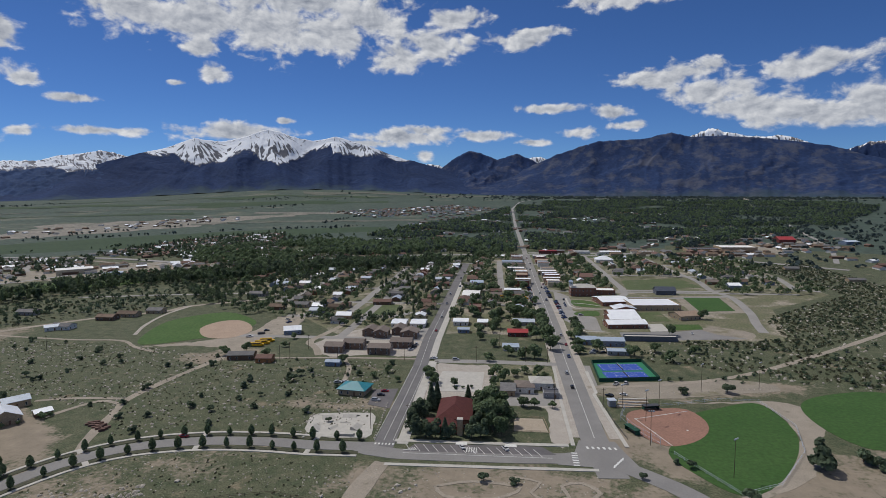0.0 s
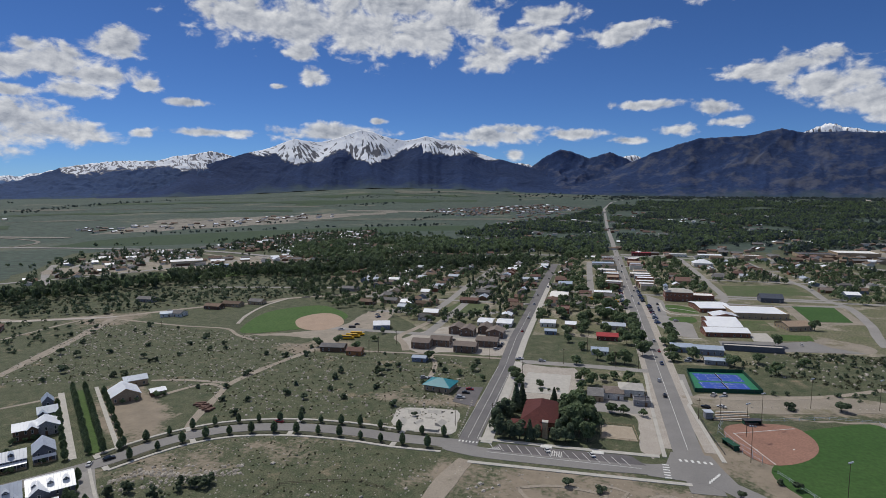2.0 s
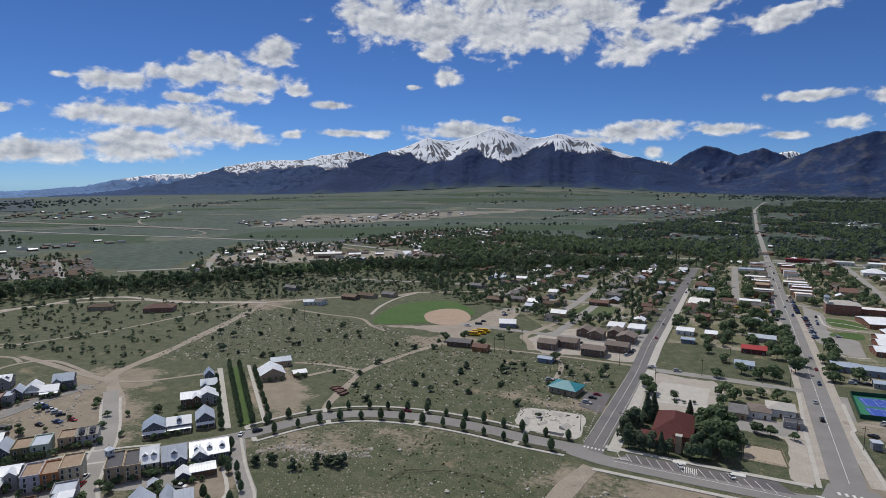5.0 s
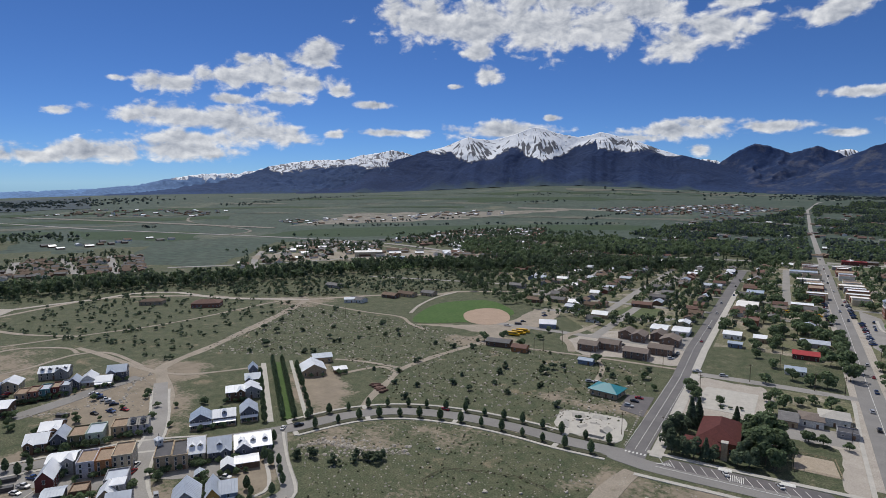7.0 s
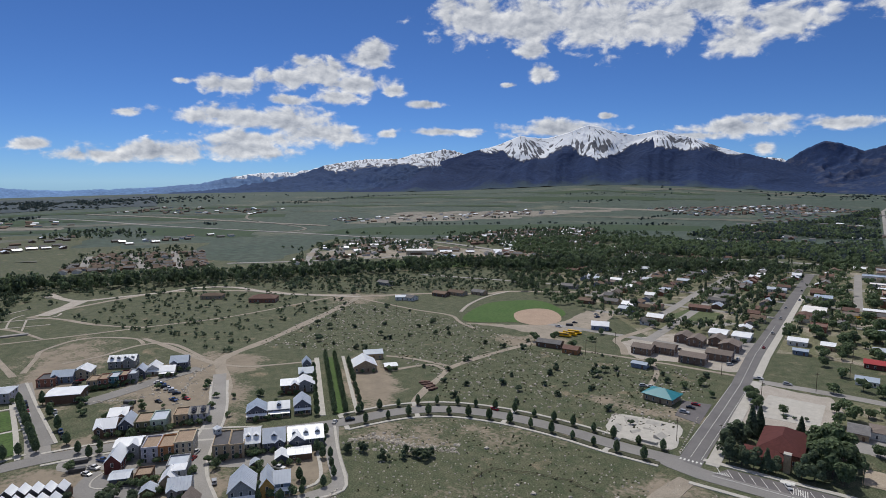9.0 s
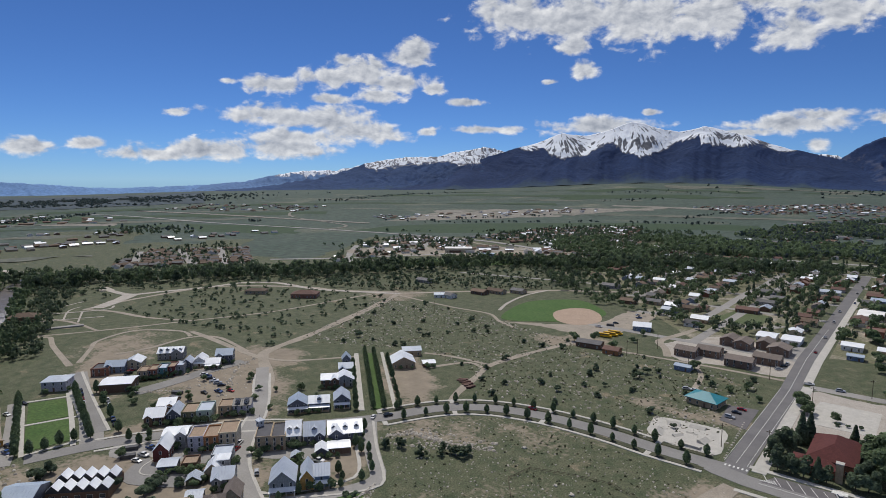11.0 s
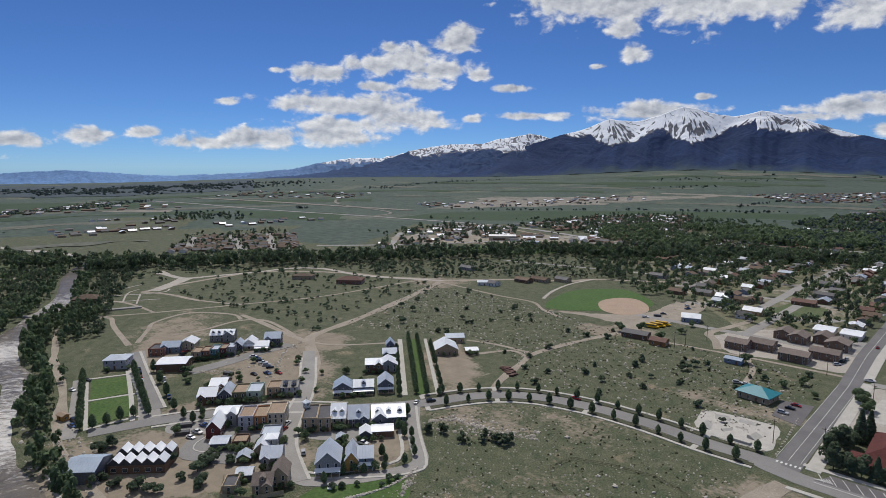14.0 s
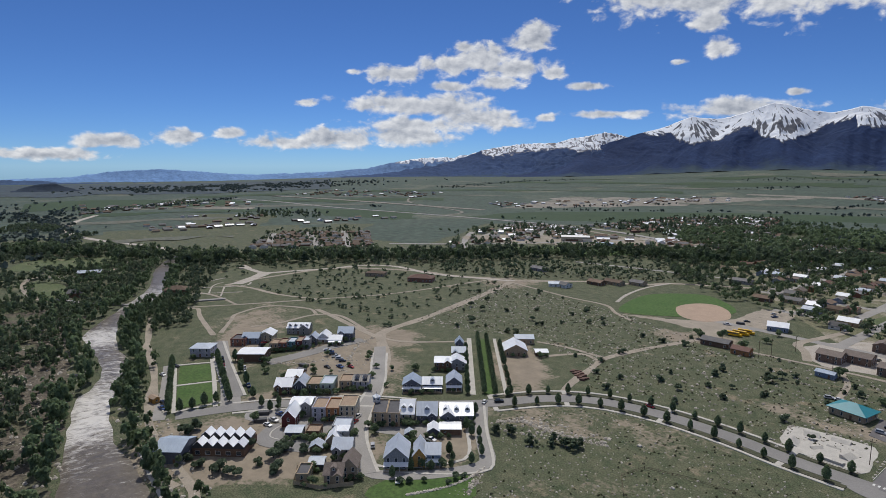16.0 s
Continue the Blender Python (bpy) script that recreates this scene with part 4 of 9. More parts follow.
sheet("yard_church_north", [(-10, 318), (24, 318), (24, 366), (-13, 366)], 0.045, M["yard"], "weedy yard behind the white building", rough_edge=1)
sheet("lane_houses", [(-268, 96), (-250, 106), (-232, 118), (-218, 112), (-226, 104), (-242, 96), (-256, 84)], 0.08, M["oldroad"], "grey asphalt alley behind the houses", rough_edge=1)
sheet("court_houses", [(-212, 124), (-196, 134), (-188, 146), (-200, 158), (-214, 148), (-222, 136)], 0.07, M["oldroad"], "pale yard between the houses", rough_edge=1)
# dirt tracks on the open ground
for k, (pts, w) in enumerate((
        ([(-240, 140), (-256, 155), (-288, 180), (-326, 201), (-340, 214), (-354, 262), (-388, 352), (-412, 407)], 7.0),
        ([(-326, 201), (-352, 201), (-400, 203), (-428, 203)], 4.5),
        ([(-325, 203), (-308, 212), (-285, 244)], 2.6),
        ([(-412, 407), (-433, 393), (-439, 287), (-461, 219), (-483, 157), (-503, 113)], 2.8),
        ([(-422, 418), (-476, 383), (-520, 370), (-590, 309), (-587, 228), (-571, 176)], 6.0),
        ([(-184, 222), (-192, 233), (-203, 269), (-208, 286), (-205, 317), (-196, 360), (-192, 378)], 4.5),
        ([(-211, 287), (-238, 285), (-257, 279)], 3.0), ([(-207, 279), (-222, 282), (-234, 259)], 3.0),
        ([(-412, 407), (-336, 400), (-294, 401), (-271, 385), (-248, 374)], 3.0),
        ([(-414, 414), (-369, 468), (-322, 503), (-310, 528), (-261, 562), (-222, 588)], 6.5),
        ([(-131, 378), (-139, 396), (-149, 412), (-144, 440), (-140, 470), (-148, 498)], 5.0), ([(-192, 366), (-150, 370), (-110, 374), (-62, 376)], 3.2), ([(-112, 374), (-102, 352), (-98, 325)], 3.2),
        ([(44, 331), (97, 342), (160, 375), (289, 479), (330, 520)], 4.0),
        ([(-460, 219), (-500, 200), (-545, 190), (-571, 176)], 4.0), ([(-483, 157), (-540, 150), (-590, 120)], 3.0),
        ([(-349, 203), (-396, 208), (-412, 193), (-406, 163), (-408, 142)], 3.0), ([(-414, 196), (-435, 198), (-462, 176), (-452, 147), (-434, 136), (-406, 120)], 3.0), ([(-403, 114), (-459, 121), (-488, 127), (-494, 121)], 3.5), ([(-53, 229), (-56, 214), (-58, 190), (-52, 170)], 8.0), ([(2, 222), (12, 219), (8, 211), (14, 206), (22, 209), (20, 217), (28, 220), (34, 213), (28, 205), (36, 200)], 1.8), ([(-28, 212), (-14, 217), (4, 214), (-6, 205), (-24, 205), (-28, 212)], 1.8), ([(-262, 48), (-300, 52), (-350, 66), (-420, 76), (-480, 90)], 2.6), ([(-246, 44), (-230, 40), (-214, 44)], 5.0))):
    ribbon("path_%d" % (k + 1), pts, w, 0.07, M["dirt"], "dusty pale dirt track", step=4, wobble=0.35, category="path")
for k, (pts, w) in enumerate((([(-677, 226), (-639, 226), (-612, 232), (-604, 260), (-593, 304), (-590, 339), (-560, 366), (-497, 372), (-434, 402), (-414, 414)], 6.5), ([(-612, 232), (-591, 211), (-570, 186)], 13.0), ([(-677, 226), (-650, 224)], 12.0),
                              ([(-591, 145), (-598, 163), (-609, 188)], 1.5), ([(-575, 148), (-558, 188), (-569, 200)], 2.0), ([(-541, 151), (-575, 165), (-586, 178)], 1.4), ([(-551, 134), (-530, 178)], 1.8), ([(-523, 156), (-563, 172)], 1.4), ([(-310, 528), (-313, 490), (-306, 450), (-294, 418)], 3.0),
                              ([(-607, 511), (-700, 589), (-780, 673)], 9.0), ([(-676, 599), (-690, 623), (-726, 652), (-749, 697), (-792, 758)], 9.0), ([(-656, 623), (-677, 651), (-716, 680)], 9.0), ([(-636, 702), (-686, 746), (-717, 792)], 10.0))):
    ribbon("road_park_%d" % (k + 1), pts, w, 0.16, M["palegravel" if k < 9 else "oldroad"], "pale gravel lane", step=4, wobble=0.2)
# bare ground, lawns and playing fields
sheet("dirt_lot_west", [(-268, 386), (-236, 392), (-205, 388), (-192, 366), (-186, 400), (-176, 440), (-182, 492), (-205, 490), (-205, 440), (-225, 410)], 0.08, M["dirt"], "bare dirt car park beside the ball field", rough_edge=3)
sheet("gravel_lot_courts", [(50, 322), (54, 338), (90, 345), (138, 352), (150, 336), (110, 324), (80, 316)], 0.06, M["bare"], "gravel car park beside the tennis court", rough_edge=1.5)
sheet("fairground_dirt", [(92, 310), (140, 318), (155, 300), (138, 268), (120, 236), (92, 214), (84, 216), (104, 234), (126, 262), (133, 284), (130, 312)], 0.05, M["dirt"], "dirt track round the outfield", rough_edge=2)
sheet("outfield_east", [(68, 250), (80, 272), (87, 292), (108, 306), (130, 314), (133, 284), (124, 257), (103, 227), (86, 217), (74, 232)], 0.09, M["turf"], "bright green mown outfield")
sheet("infield_east", [(57, 286), (62, 297), (76, 302), (90, 302), (95, 288), (92, 274), (82, 262), (69, 257), (60, 268)], 0.12, M["infield"], "red clay softball infield")
sheet("outfield_far_east", [(150, 312), (170, 330), (205, 338), (225, 310), (205, 285), (162, 262), (148, 280)], 0.09, M["turf"], "bright green mown ball field")
sheet("outfield_west", [(-271, 392), (-288, 424), (-293, 470), (-264, 503), (-234, 488), (-214, 462), (-222, 430), (-238, 411)], 0.10, M["oldturf"], "green mown outfield of the old ball field")
sheet("infield_west", [(-253, 443), (-250, 466), (-236, 474), (-218, 460), (-207, 436), (-216, 415), (-236, 418)], 0.13, M["tanclay"], "tan clay infield")
sheet("tennis_surround", [(52, 341), (88, 347.5), (85, 383.5), (52.5, 378)], 0.14, M["court_green"], "green hard court surround", smooth=False)
sheet("skate_park", [(-95, 255), (-99, 268), (-97, 277), (-70, 280), (-66, 266), (-65, 252), (-80, 250)], 0.12, M["concrete"], "pale concrete skate park", rough_edge=1)
sheet("teal_house_parking", [(-75, 292), (-77, 315), (-63.5, 318), (-62.5, 288)], 0.1, M["darkroad"], "dark asphalt yard", smooth=False)
sheet("church_lawn", [(-46, 254), (26, 256), (24, 300), (-46, 300)], 0.05, M["scrub"], "dry grass round the church", rough_edge=2)
sheet("sand_court", [(2, 266), (18, 266), (16, 282), (2, 282)], 0.09, M["sand"], "fenced sand volleyball court", smooth=False)
sheet("court_pad", [(-44, 316), (-16, 317), (-16, 352), (-42, 352)], 0.07, M["concrete"], "worn pale basketball court", smooth=False)
sheet("square_lawn_west", [(-350, 79.5), (-344, 94), (-316, 89), (-320, 71)], 0.12, M["lawn"], "mown lawn of the square", smooth=False)
sheet("square_lawn_east", [(-314, 88), (-286, 81), (-287, 62), (-317, 70)], 0.12, M["lawn"], "mown lawn of the square", smooth=False)
sheet("mews_lawn", [(-211, 191), (-207.5, 197), (-281.5, 257), (-286, 252)], 0.10, M["lawn"], "long narrow lawn between rows of trees", smooth=False)
ribbon("pavement_mews_west", [(-214, 186), (-290, 248)], 3.0, 0.16, M["concrete"], "pale walk along the narrow lawn", smooth=False, category="pavement")
ribbon("pavement_mews_east", [(-203, 199), (-279, 261)], 2.0, 0.16, M["concrete"], "pale walk along the narrow lawn", smooth=False, category="pavement")
sheet("green_park_south", [(-156, 134), (-162, 122), (-172, 107), (-168, 96), (-150, 104), (-144, 126)], 0.05, M["lawn"], "watered grass below the looping lane", rough_edge=2)
sheet("school_track", [(167, 622), (218, 624), (211, 543), (162, 537)], 0.09, M["bare"], "pale track round the school field", smooth=False)
sheet("school_field", [(175, 613), (211, 615), (204, 551), (171, 545)], 0.12, M["turf"], "green school playing field", smooth=False)
sheet("school_lawn", [(61, 590), (76, 588), (84, 576), (84, 556), (62, 562)], 0.1, M["lawn"], "curved lawn in front of the courthouse")
sheet("school_lawn_south", [(60, 534), (78, 540), (77, 519), (58, 521)], 0.1, M["lawn"], "lawn in front of the school")
sheet("school_court", [(110, 466), (112, 492), (125, 494), (125, 468)], 0.1, M["concrete"], "pale concrete school yard", smooth=False)
sheet("school_green", [(127, 491), (155, 494), (153, 477), (126, 472)], 0.1, M["lawn"], "fenced lawn beside the school", smooth=False)
sheet("school_garden", [(110, 500), (136, 504), (134, 540), (114, 536)], 0.1, M["drylawn"], "school garden between the wings", smooth=False)
sheet("school_forecourt", [(46, 500), (57, 470), (72, 462), (74, 512), (57, 540), (60, 612), (46, 640)], 0.06, M["oldroad"], "pale forecourt and drive of the school", smooth=False)
ribbon("pavement_school", [(56, 600), (57, 560), (66, 548), (84, 548)], 2.0, 0.16, M["concrete"], "pale curved path in front of the school", category="pavement")
ribbon("pavement_school_lawn", [(60, 575), (72, 572), (86, 562)], 1.6, 0.17, M["concrete"], "pale path across the lawn", category="pavement")
ribbon("pavement_school_loop", [(58, 492), (55, 474), (60, 462), (74, 464)], 1.8, 0.16, M["concrete"], "pale curved path by the school drive", category="pavement")
sheet("highway_verge", [(20, 945), (300, 938), (380, 868), (392, 884), (306, 990), (20, 1000)], 0.05, M["drylawn"], "grass verge of the highway", smooth=False)
sheet("lot_highway", [(300, 985), (400, 985), (560, 1150), (600, 1250), (480, 1200), (330, 1070)], 0.06, M["bare"], "pale gravel and asphalt lots of the shops", rough_edge=8)
sheet("lot_shops", [(30, 992), (290, 988), (300, 1018), (30, 1018)], 0.055, M["oldroad"], "pale forecourts of the highway shops", smooth=False)
sheet("green_lot_west", [(-142, 508), (-135, 555), (-107, 552), (-104, 506)], 0.09, M["drylawn"], "open green lot between houses", smooth=False)
sheet("ball_field_north", [(127, 652), (133, 719), (206, 743), (213, 676)], 0.08, M["drylawn"], "dry green ball field", smooth=False)
sheet("school_drive", [(84, 440), (85, 461), (132, 468), (150, 476), (159, 460), (177, 450), (123, 441)], 0.07, M["street"], "grey asphalt drive in front of the school", smooth=False)
sheet("dirt_school", [(146, 476), (166, 486), (186, 470), (182, 452), (163, 444), (140, 450)], 0.05, M["bare"], "bare dirt at the end of the drive", rough_edge=3)
sheet("lot_second_street", [(-52, 372), (-52, 440), (-10, 446), (24, 428), (26, 376)], 0.05, M["scrub"], "weedy grass lot", rough_edge=2)
# fields far out on the plain
field("field_irrigated", [(-1020, 860), (-786, 991), (-590, 1200), (-460, 1400), (-300, 1480)], [(-1050, 1000), (-1000, 1150), (-716, 1454), (-540, 1560), (-360, 1640)], M["pasture"], "dark green irrigated field")
field("field_dark_west", [(-1325, 640), (-1190, 660), (-1041, 690)], [(-1500, 705), (-1270, 740), (-1059, 760)], M["pasture"], "dark green field beside the road")
field("field_dark_road", [(-1240, 620), (-1150, 680), (-1064, 740)], [(-1464, 703), (-1340, 790), (-1219, 868)], M["pasture"], "dark green field")
field("field_open", [(-690, 500), (-745, 593), (-886, 800)], [(-800, 470), (-960, 560), (-1080, 720)], M["meadow"], "open green field before the sheds")
field("field_gravel", [(-1180, 1100), (-958, 1500), (-856, 1880), (-760, 2100)], [(-1360, 1590), (-1112, 1830), (-960, 2000), (-780, 2160)], M["plaingravel"], "bare gravelly strip of the plain", 40)
field("airfield_bare", [(-1124, 291), (-1100, 350), (-1083, 398)], [(-1465, 381), (-1430, 460), (-1324, 538)], M["scrub"], "worn dry ground of the airfield sheds")
field("field_strip", [(-1678, 438), (-1600, 500), (-1533, 555)], [(-1750, 450), (-1690, 520), (-1620, 590)], M["plaingravel"], "pale bare strip of the airfield", 20)
field("field_south_green", [(-1800, 60), (-1780, 300), (-1720, 560)], [(-2150, 80), (-2250, 300), (-1960, 650)], M["pasture"], "green fields along the road")
field("field_dark_strip", [(-1310, 2260), (-1200, 2500), (-880, 2850)], [(-1400, 2500), (-1250, 2800), (-900, 2960)], M["pasture"], "dark green strip across the plain", 30)
field("field_pale_west", [(-983, 2130), (-760, 2150), (-547, 2170)], [(-990, 2190), (-760, 2215), (-547, 2230)], M["plaingravel"], "thin pale strip of the plain", 10)
for k, (a0, a1, r0, r1, m) in enumerate(((-86, -70, 1350, 1420, "dryfield"), (-84, -66, 1560, 1640, "pasture"), (-78, -58, 1760, 1800, "dryfield"), (-74, -52, 1900, 2020, "pasture"), (-66, -44, 2120, 2150, "dryfield"), (-60, -30, 2380, 2460, "pasture"), (-52, -22, 2620, 2660, "dryfield"),
                                         (-46, -12, 2900, 3020, "pasture"), (-40, -8, 3300, 3360, "pasture"), (-30, -4, 1900, 1940, "dryfield"), (-76, -60, 2300, 2360, "pasture"), (4, 26, 2900, 2980, "pasture"), (8, 30, 3250, 3320, "dryfield"), (-82, -72, 1000, 1040, "dryfield"), (-20, -2, 3500, 3640, "dryfield"))):
    polar_patch("field_strip_%d" % (k + 1), a0, a1, r0, r1, 0, M[m], "long narrow strip of the plain", 0.05)
ribbon("airfield", [(-2096, 838), (-1780, 917), (-1352, 1002), (-1160, 1038)], 26, 0.9, M["plaingravel"], "pale airfield runway on the plain")
for k, pts in enumerate(([(-319.5, 69), (-312.5, 91)], [(-284, 60), (-282.5, 82)], [(-283, 60), (-352, 77.5)], [(-353, 78), (-346, 96)])):
    ribbon("pavement_square_%d" % (k + 1), pts, 1.8, 0.2, M["concrete"], "pale path of the square", smooth=False, category="pavement")
sheet("slope_river", [(-130, -10), (-190, 2), (-260, 12), (-337, 22), (-440, 36), (-500, 50), (-560, 30), (-520, -60), (-380, -110), (-150, -90)], 0.05, M["slope"], "dry rocky slope above the river", rough_edge=6)
for k, pts in enumerate(([(-967, 383), (-900, 352), (-840, 324)], [(-955, 441), (-850, 402), (-751, 365)], [(-933, 501), (-840, 452), (-740, 404)], [(-845, 318), (-725, 440)])):
    ribbon("road_subdivision_%d" % (k + 1), pts, 11, 0.3, M["oldroad"], "pale street of a subdivision")
sheet("green_depot", [(-596, 553), (-565, 634), (-492, 672), (-388, 782), (-412, 712), (-483, 615)], 0.1, M["lawn"], "green strip before the depot", rough_edge=6)
sheet("lot_depot", [(-690, 590), (-600, 640), (-470, 770), (-430, 830), (-520, 850), (-640, 760), (-740, 640)], 0.2, M["bare"], "pale gravel yards by the highway", rough_edge=10)
ribbon("road_town_park", [(-455, 560), (-330, 590), (-250, 600), (-230, 560)], 6, 0.12, M["oldroad"], "pale street at the edge of the town")

# ---- river ----
BANK_SOUTH = [(-150, -8), (-200, 4), (-242, 11), (-268, 15), (-294, 19), (-329, 26), (-341, 33), (-371, 43), (-430, 42), (-460, 45), (-496, 62), (-530, 79), (-597, 112), (-705, 141), (-800, 180)]
BANK_NORTH = [(-150, 32), (-190, 36), (-214, 36), (-240, 36), (-264, 33), (-289, 35), (-311, 38), (-333, 44), (-373, 57), (-418, 58), (-466, 66), (-504, 84), (-573, 118), (-688, 155), (-780, 196)]
RIVER = [((p[0] + q[0]) / 2, (p[1] + q[1]) / 2) for p, q in zip(BANK_SOUTH, BANK_NORTH)]


def rapid(x):
    """How wild the water runs, from 0 to 1."""
    return min(1.0, 0.95 * math.exp(-(((x + 305) / 40) ** 2)) + 0.9 * math.exp(-(((x + 440) / 26) ** 2)) + 0.35 * math.exp(-(((x + 375) / 30) ** 2)) + 0.5 * math.exp(-(((x + 560) / 60) ** 2)) + 0.12)


verts, faces, flow, wild = [], [], [], []
south, north = spline(BANK_SOUTH, False, 1.0), spline(BANK_NORTH, False, 1.0)
N_ALONG, N_ACROSS = 420, 16
for k in range(N_ALONG + 1):
    p, q = (v[int(k * (len(v) - 1) / N_ALONG)] for v in (south, north))
    for j in range(N_ACROSS + 1):
        u = j / N_ACROSS
        c = p.lerp(q, u)
        c = c + 1.5 * Vector((noise.noise((c.x * 0.08, c.y * 0.08, 1)), noise.noise((c.x * 0.08, c.y * 0.08, 4))))
        w = rapid(c.x)
        bank = min(1.0, 6 * min(u, 1 - u))
        verts.append((c.x, c.y, 0.10 + bank * (0.35 + (0.15 + 0.55 * w) * noise.noise((c.x * 0.3, c.y * 0.16, 0)) + 0.18 * noise.noise((c.x * 0.9, c.y * 0.5, 3)))))
        flow.append((1.55 * k, u * (q - p).length, 0.0))
        wild.append(w)
    if k:
        a = (N_ACROSS + 1) * (k - 1)
        faces += [(a + j, a + N_ACROSS + 1 + j, a + N_ACROSS + 2 + j, a + 1 + j)[::-1] for j in range(N_ACROSS)]
river_me = mesh_from("water_river", verts, faces, M["water"])
river_me.attributes.new("flow", "FLOAT_VECTOR", "POINT").data.foreach_set("vector", [v for f in flow for v in f])
river_me.attributes.new("rapid", "FLOAT", "POINT").data.foreach_set("value", wild)
for f in river_me.polygons:
    f.use_smooth = True
structure("water_river", river_me, "muddy river with white rapids", "river")
ribbon("road_river", [(-597, 50), (-589, 39), (-609, 26), (-659, 19), (-707, 22), (-729, 33), (-710, 68), (-733, 103), (-790, 130)], 5, 0.14, M["dirt"], "dusty loop of road across the river")
ribbon("road_bridge", [(-597, 38), (-565, 57), (-534, 86), (-523, 114), (-509, 156)], 5, 0.9, M["oldroad"], "pale road crossing the river on a low bridge", category="road")
sheet("meadow_south", [(-794, 13), (-864, 38), (-841, 120), (-764, 114), (-765, 63)], 0.06, M["drylawn"], "open green paddock across the river")
sheet("meadow_loop", [(-702, 29), (-668, 50), (-608, 47), (-622, 29)], 0.06, M["drylawn"], "grass inside the loop of road")
ribbon("path_river", [(-190, 44), (-207, 49), (-239, 48), (-261, 48), (-282, 49), (-313, 58), (-359, 67), (-396, 70), (-421, 77), (-470, 88)], 3.4, 0.09, M["dirt"], "dusty riverside path", wobble=0.3, category="path")
ribbon("path_bank", [(-205, 39), (-231, 39), (-250, 40)], 1.4, 0.12, M["concrete"], "narrow pale path on the bank", category="path")
# wooded plain, tinted blue for the haze over it
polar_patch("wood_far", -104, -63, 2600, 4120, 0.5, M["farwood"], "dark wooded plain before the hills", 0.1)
# lanes of the new quarter
ribbon("lane_market", [(-311, 191), (-285, 174), (-265, 161), (-248, 148), (-232, 133), (-213, 118), (-196, 110), (-180, 104)], 7.5, 0.16, M["oldroad"], "pale lane through the new quarter")
ribbon("lane_parking", [(-325, 122), (-327, 146), (-331, 170), (-331, 190)], 10, 0.10, M["street"], "asphalt parking street before the row houses")
ribbon("lane_square", [(-386, 111), (-340, 101), (-285, 90)], 7.5, 0.15, M["street"], "asphalt street beside the square")
sheet("court_workshop", [(-242, 89), (-242, 95), (-232, 93), (-217, 99), (-209, 94), (-222, 83), (-232, 80)], 0.11, M["street"], "asphalt turning court behind the houses")
ribbon("kerb_workshop", [(-240, 96), (-236, 89), (-229, 87.5), (-216, 99.5)], 0.6, 0.26, M["concrete"], "pale curved kerb of the turning court", step=1.5, category="kerb")
for k, d in enumerate((-4.3, 4.3)):
    ribbon("kerb_market_%d" % (k + 1), offset_line([(-300, 184), (-285, 174), (-265, 161), (-248, 148), (-232, 133), (-213, 118), (-196, 110), (-180, 104)], d), 1.3, 0.24, M["concrete"], "pale pavement edge of the lane", category="pavement")
    ribbon("kerb_square_%d" % (k + 1), offset_line([(-386, 111), (-340, 101), (-285, 90)], d), 1.5, 0.24, M["concrete"], "pale pavement edge of the street", category="pavement")
ribbon("kerb_loop", [(-200, 181), (-178, 163), (-160, 150), (-154, 143), (-157, 134), (-166, 122), (-178, 110)], 1.2, 0.25, M["concrete"], "pale pavement edge of the looping lane", category="pavement")

# ---- trees and shrubs ----
rng = np.random.default_rng(7)


def leaf_cloud(n, lobes, radius, low, high, size, seed, cone=False):
    """Leaf clumps, four-cornered and bent, on the surface of a few lobes that make up a crown."""
    g = np.random.default_rng(seed)
    if cone:
        t = g.random(n) ** (0.8 if cone == 1 else 1.0)
        girth = (1 - t) ** 0.85 if cone == 1 else 1.7 * np.sqrt(t + 0.04) * (1 - t) ** 0.75
        rad = radius * girth * (0.7 + 0.4 * g.random(n)) + 0.05
        ang = g.random(n) * 2 * np.pi
        pos = np.stack([rad * np.cos(ang), rad * np.sin(ang), low + (high - low) * t], 1)
        out = np.stack([np.cos(ang), np.sin(ang), np.full(n, 0.5)], 1)
    else:
        cen = np.stack([g.normal(0, 0.42, lobes) * radius, g.normal(0, 0.42, lobes) * radius, low + (high - low) * (0.25 + 0.6 * g.random(lobes))], 1)
        rl = radius * (0.45 + 0.3 * g.random(lobes))
        which = g.integers(0, lobes, n)
        out = g.normal(0, 1, (n, 3))
        out[:, 2] = np.abs(out[:, 2]) * 0.9 - 0.25
        out /= np.linalg.norm(out, axis=1, keepdims=True)
        pos = cen[which] + out * (rl[which] * (0.9 + 0.16 * g.random(n)))[:, None] * np.array([1, 1, 0.5 * (high - low) / max(radius, 0.1) * 0.8])
    nrm = out + np.array([0, 0, 0.35]) + g.normal(0, 0.38, (n, 3))
    nrm /= np.linalg.norm(nrm, axis=1, keepdims=True)
    u = np.cross(nrm, g.normal(0, 1, (n, 3)))
    u /= np.linalg.norm(u, axis=1, keepdims=True)
    v = np.cross(nrm, u)
    s = size * (0.6 + 0.8 * g.random((n, 1)))
    quad = np.stack([pos - u * s - v * s * 0.6, pos + u * s * 0.7 - v * s, pos + u * s + v * s * 0.7 + nrm * s * 0.3, pos - u * s * 0.6 + v * s], 1)
    return quad.reshape(-1, 3)


def quads_of(n):
    return np.arange(4 * n).reshape(-1, 4)


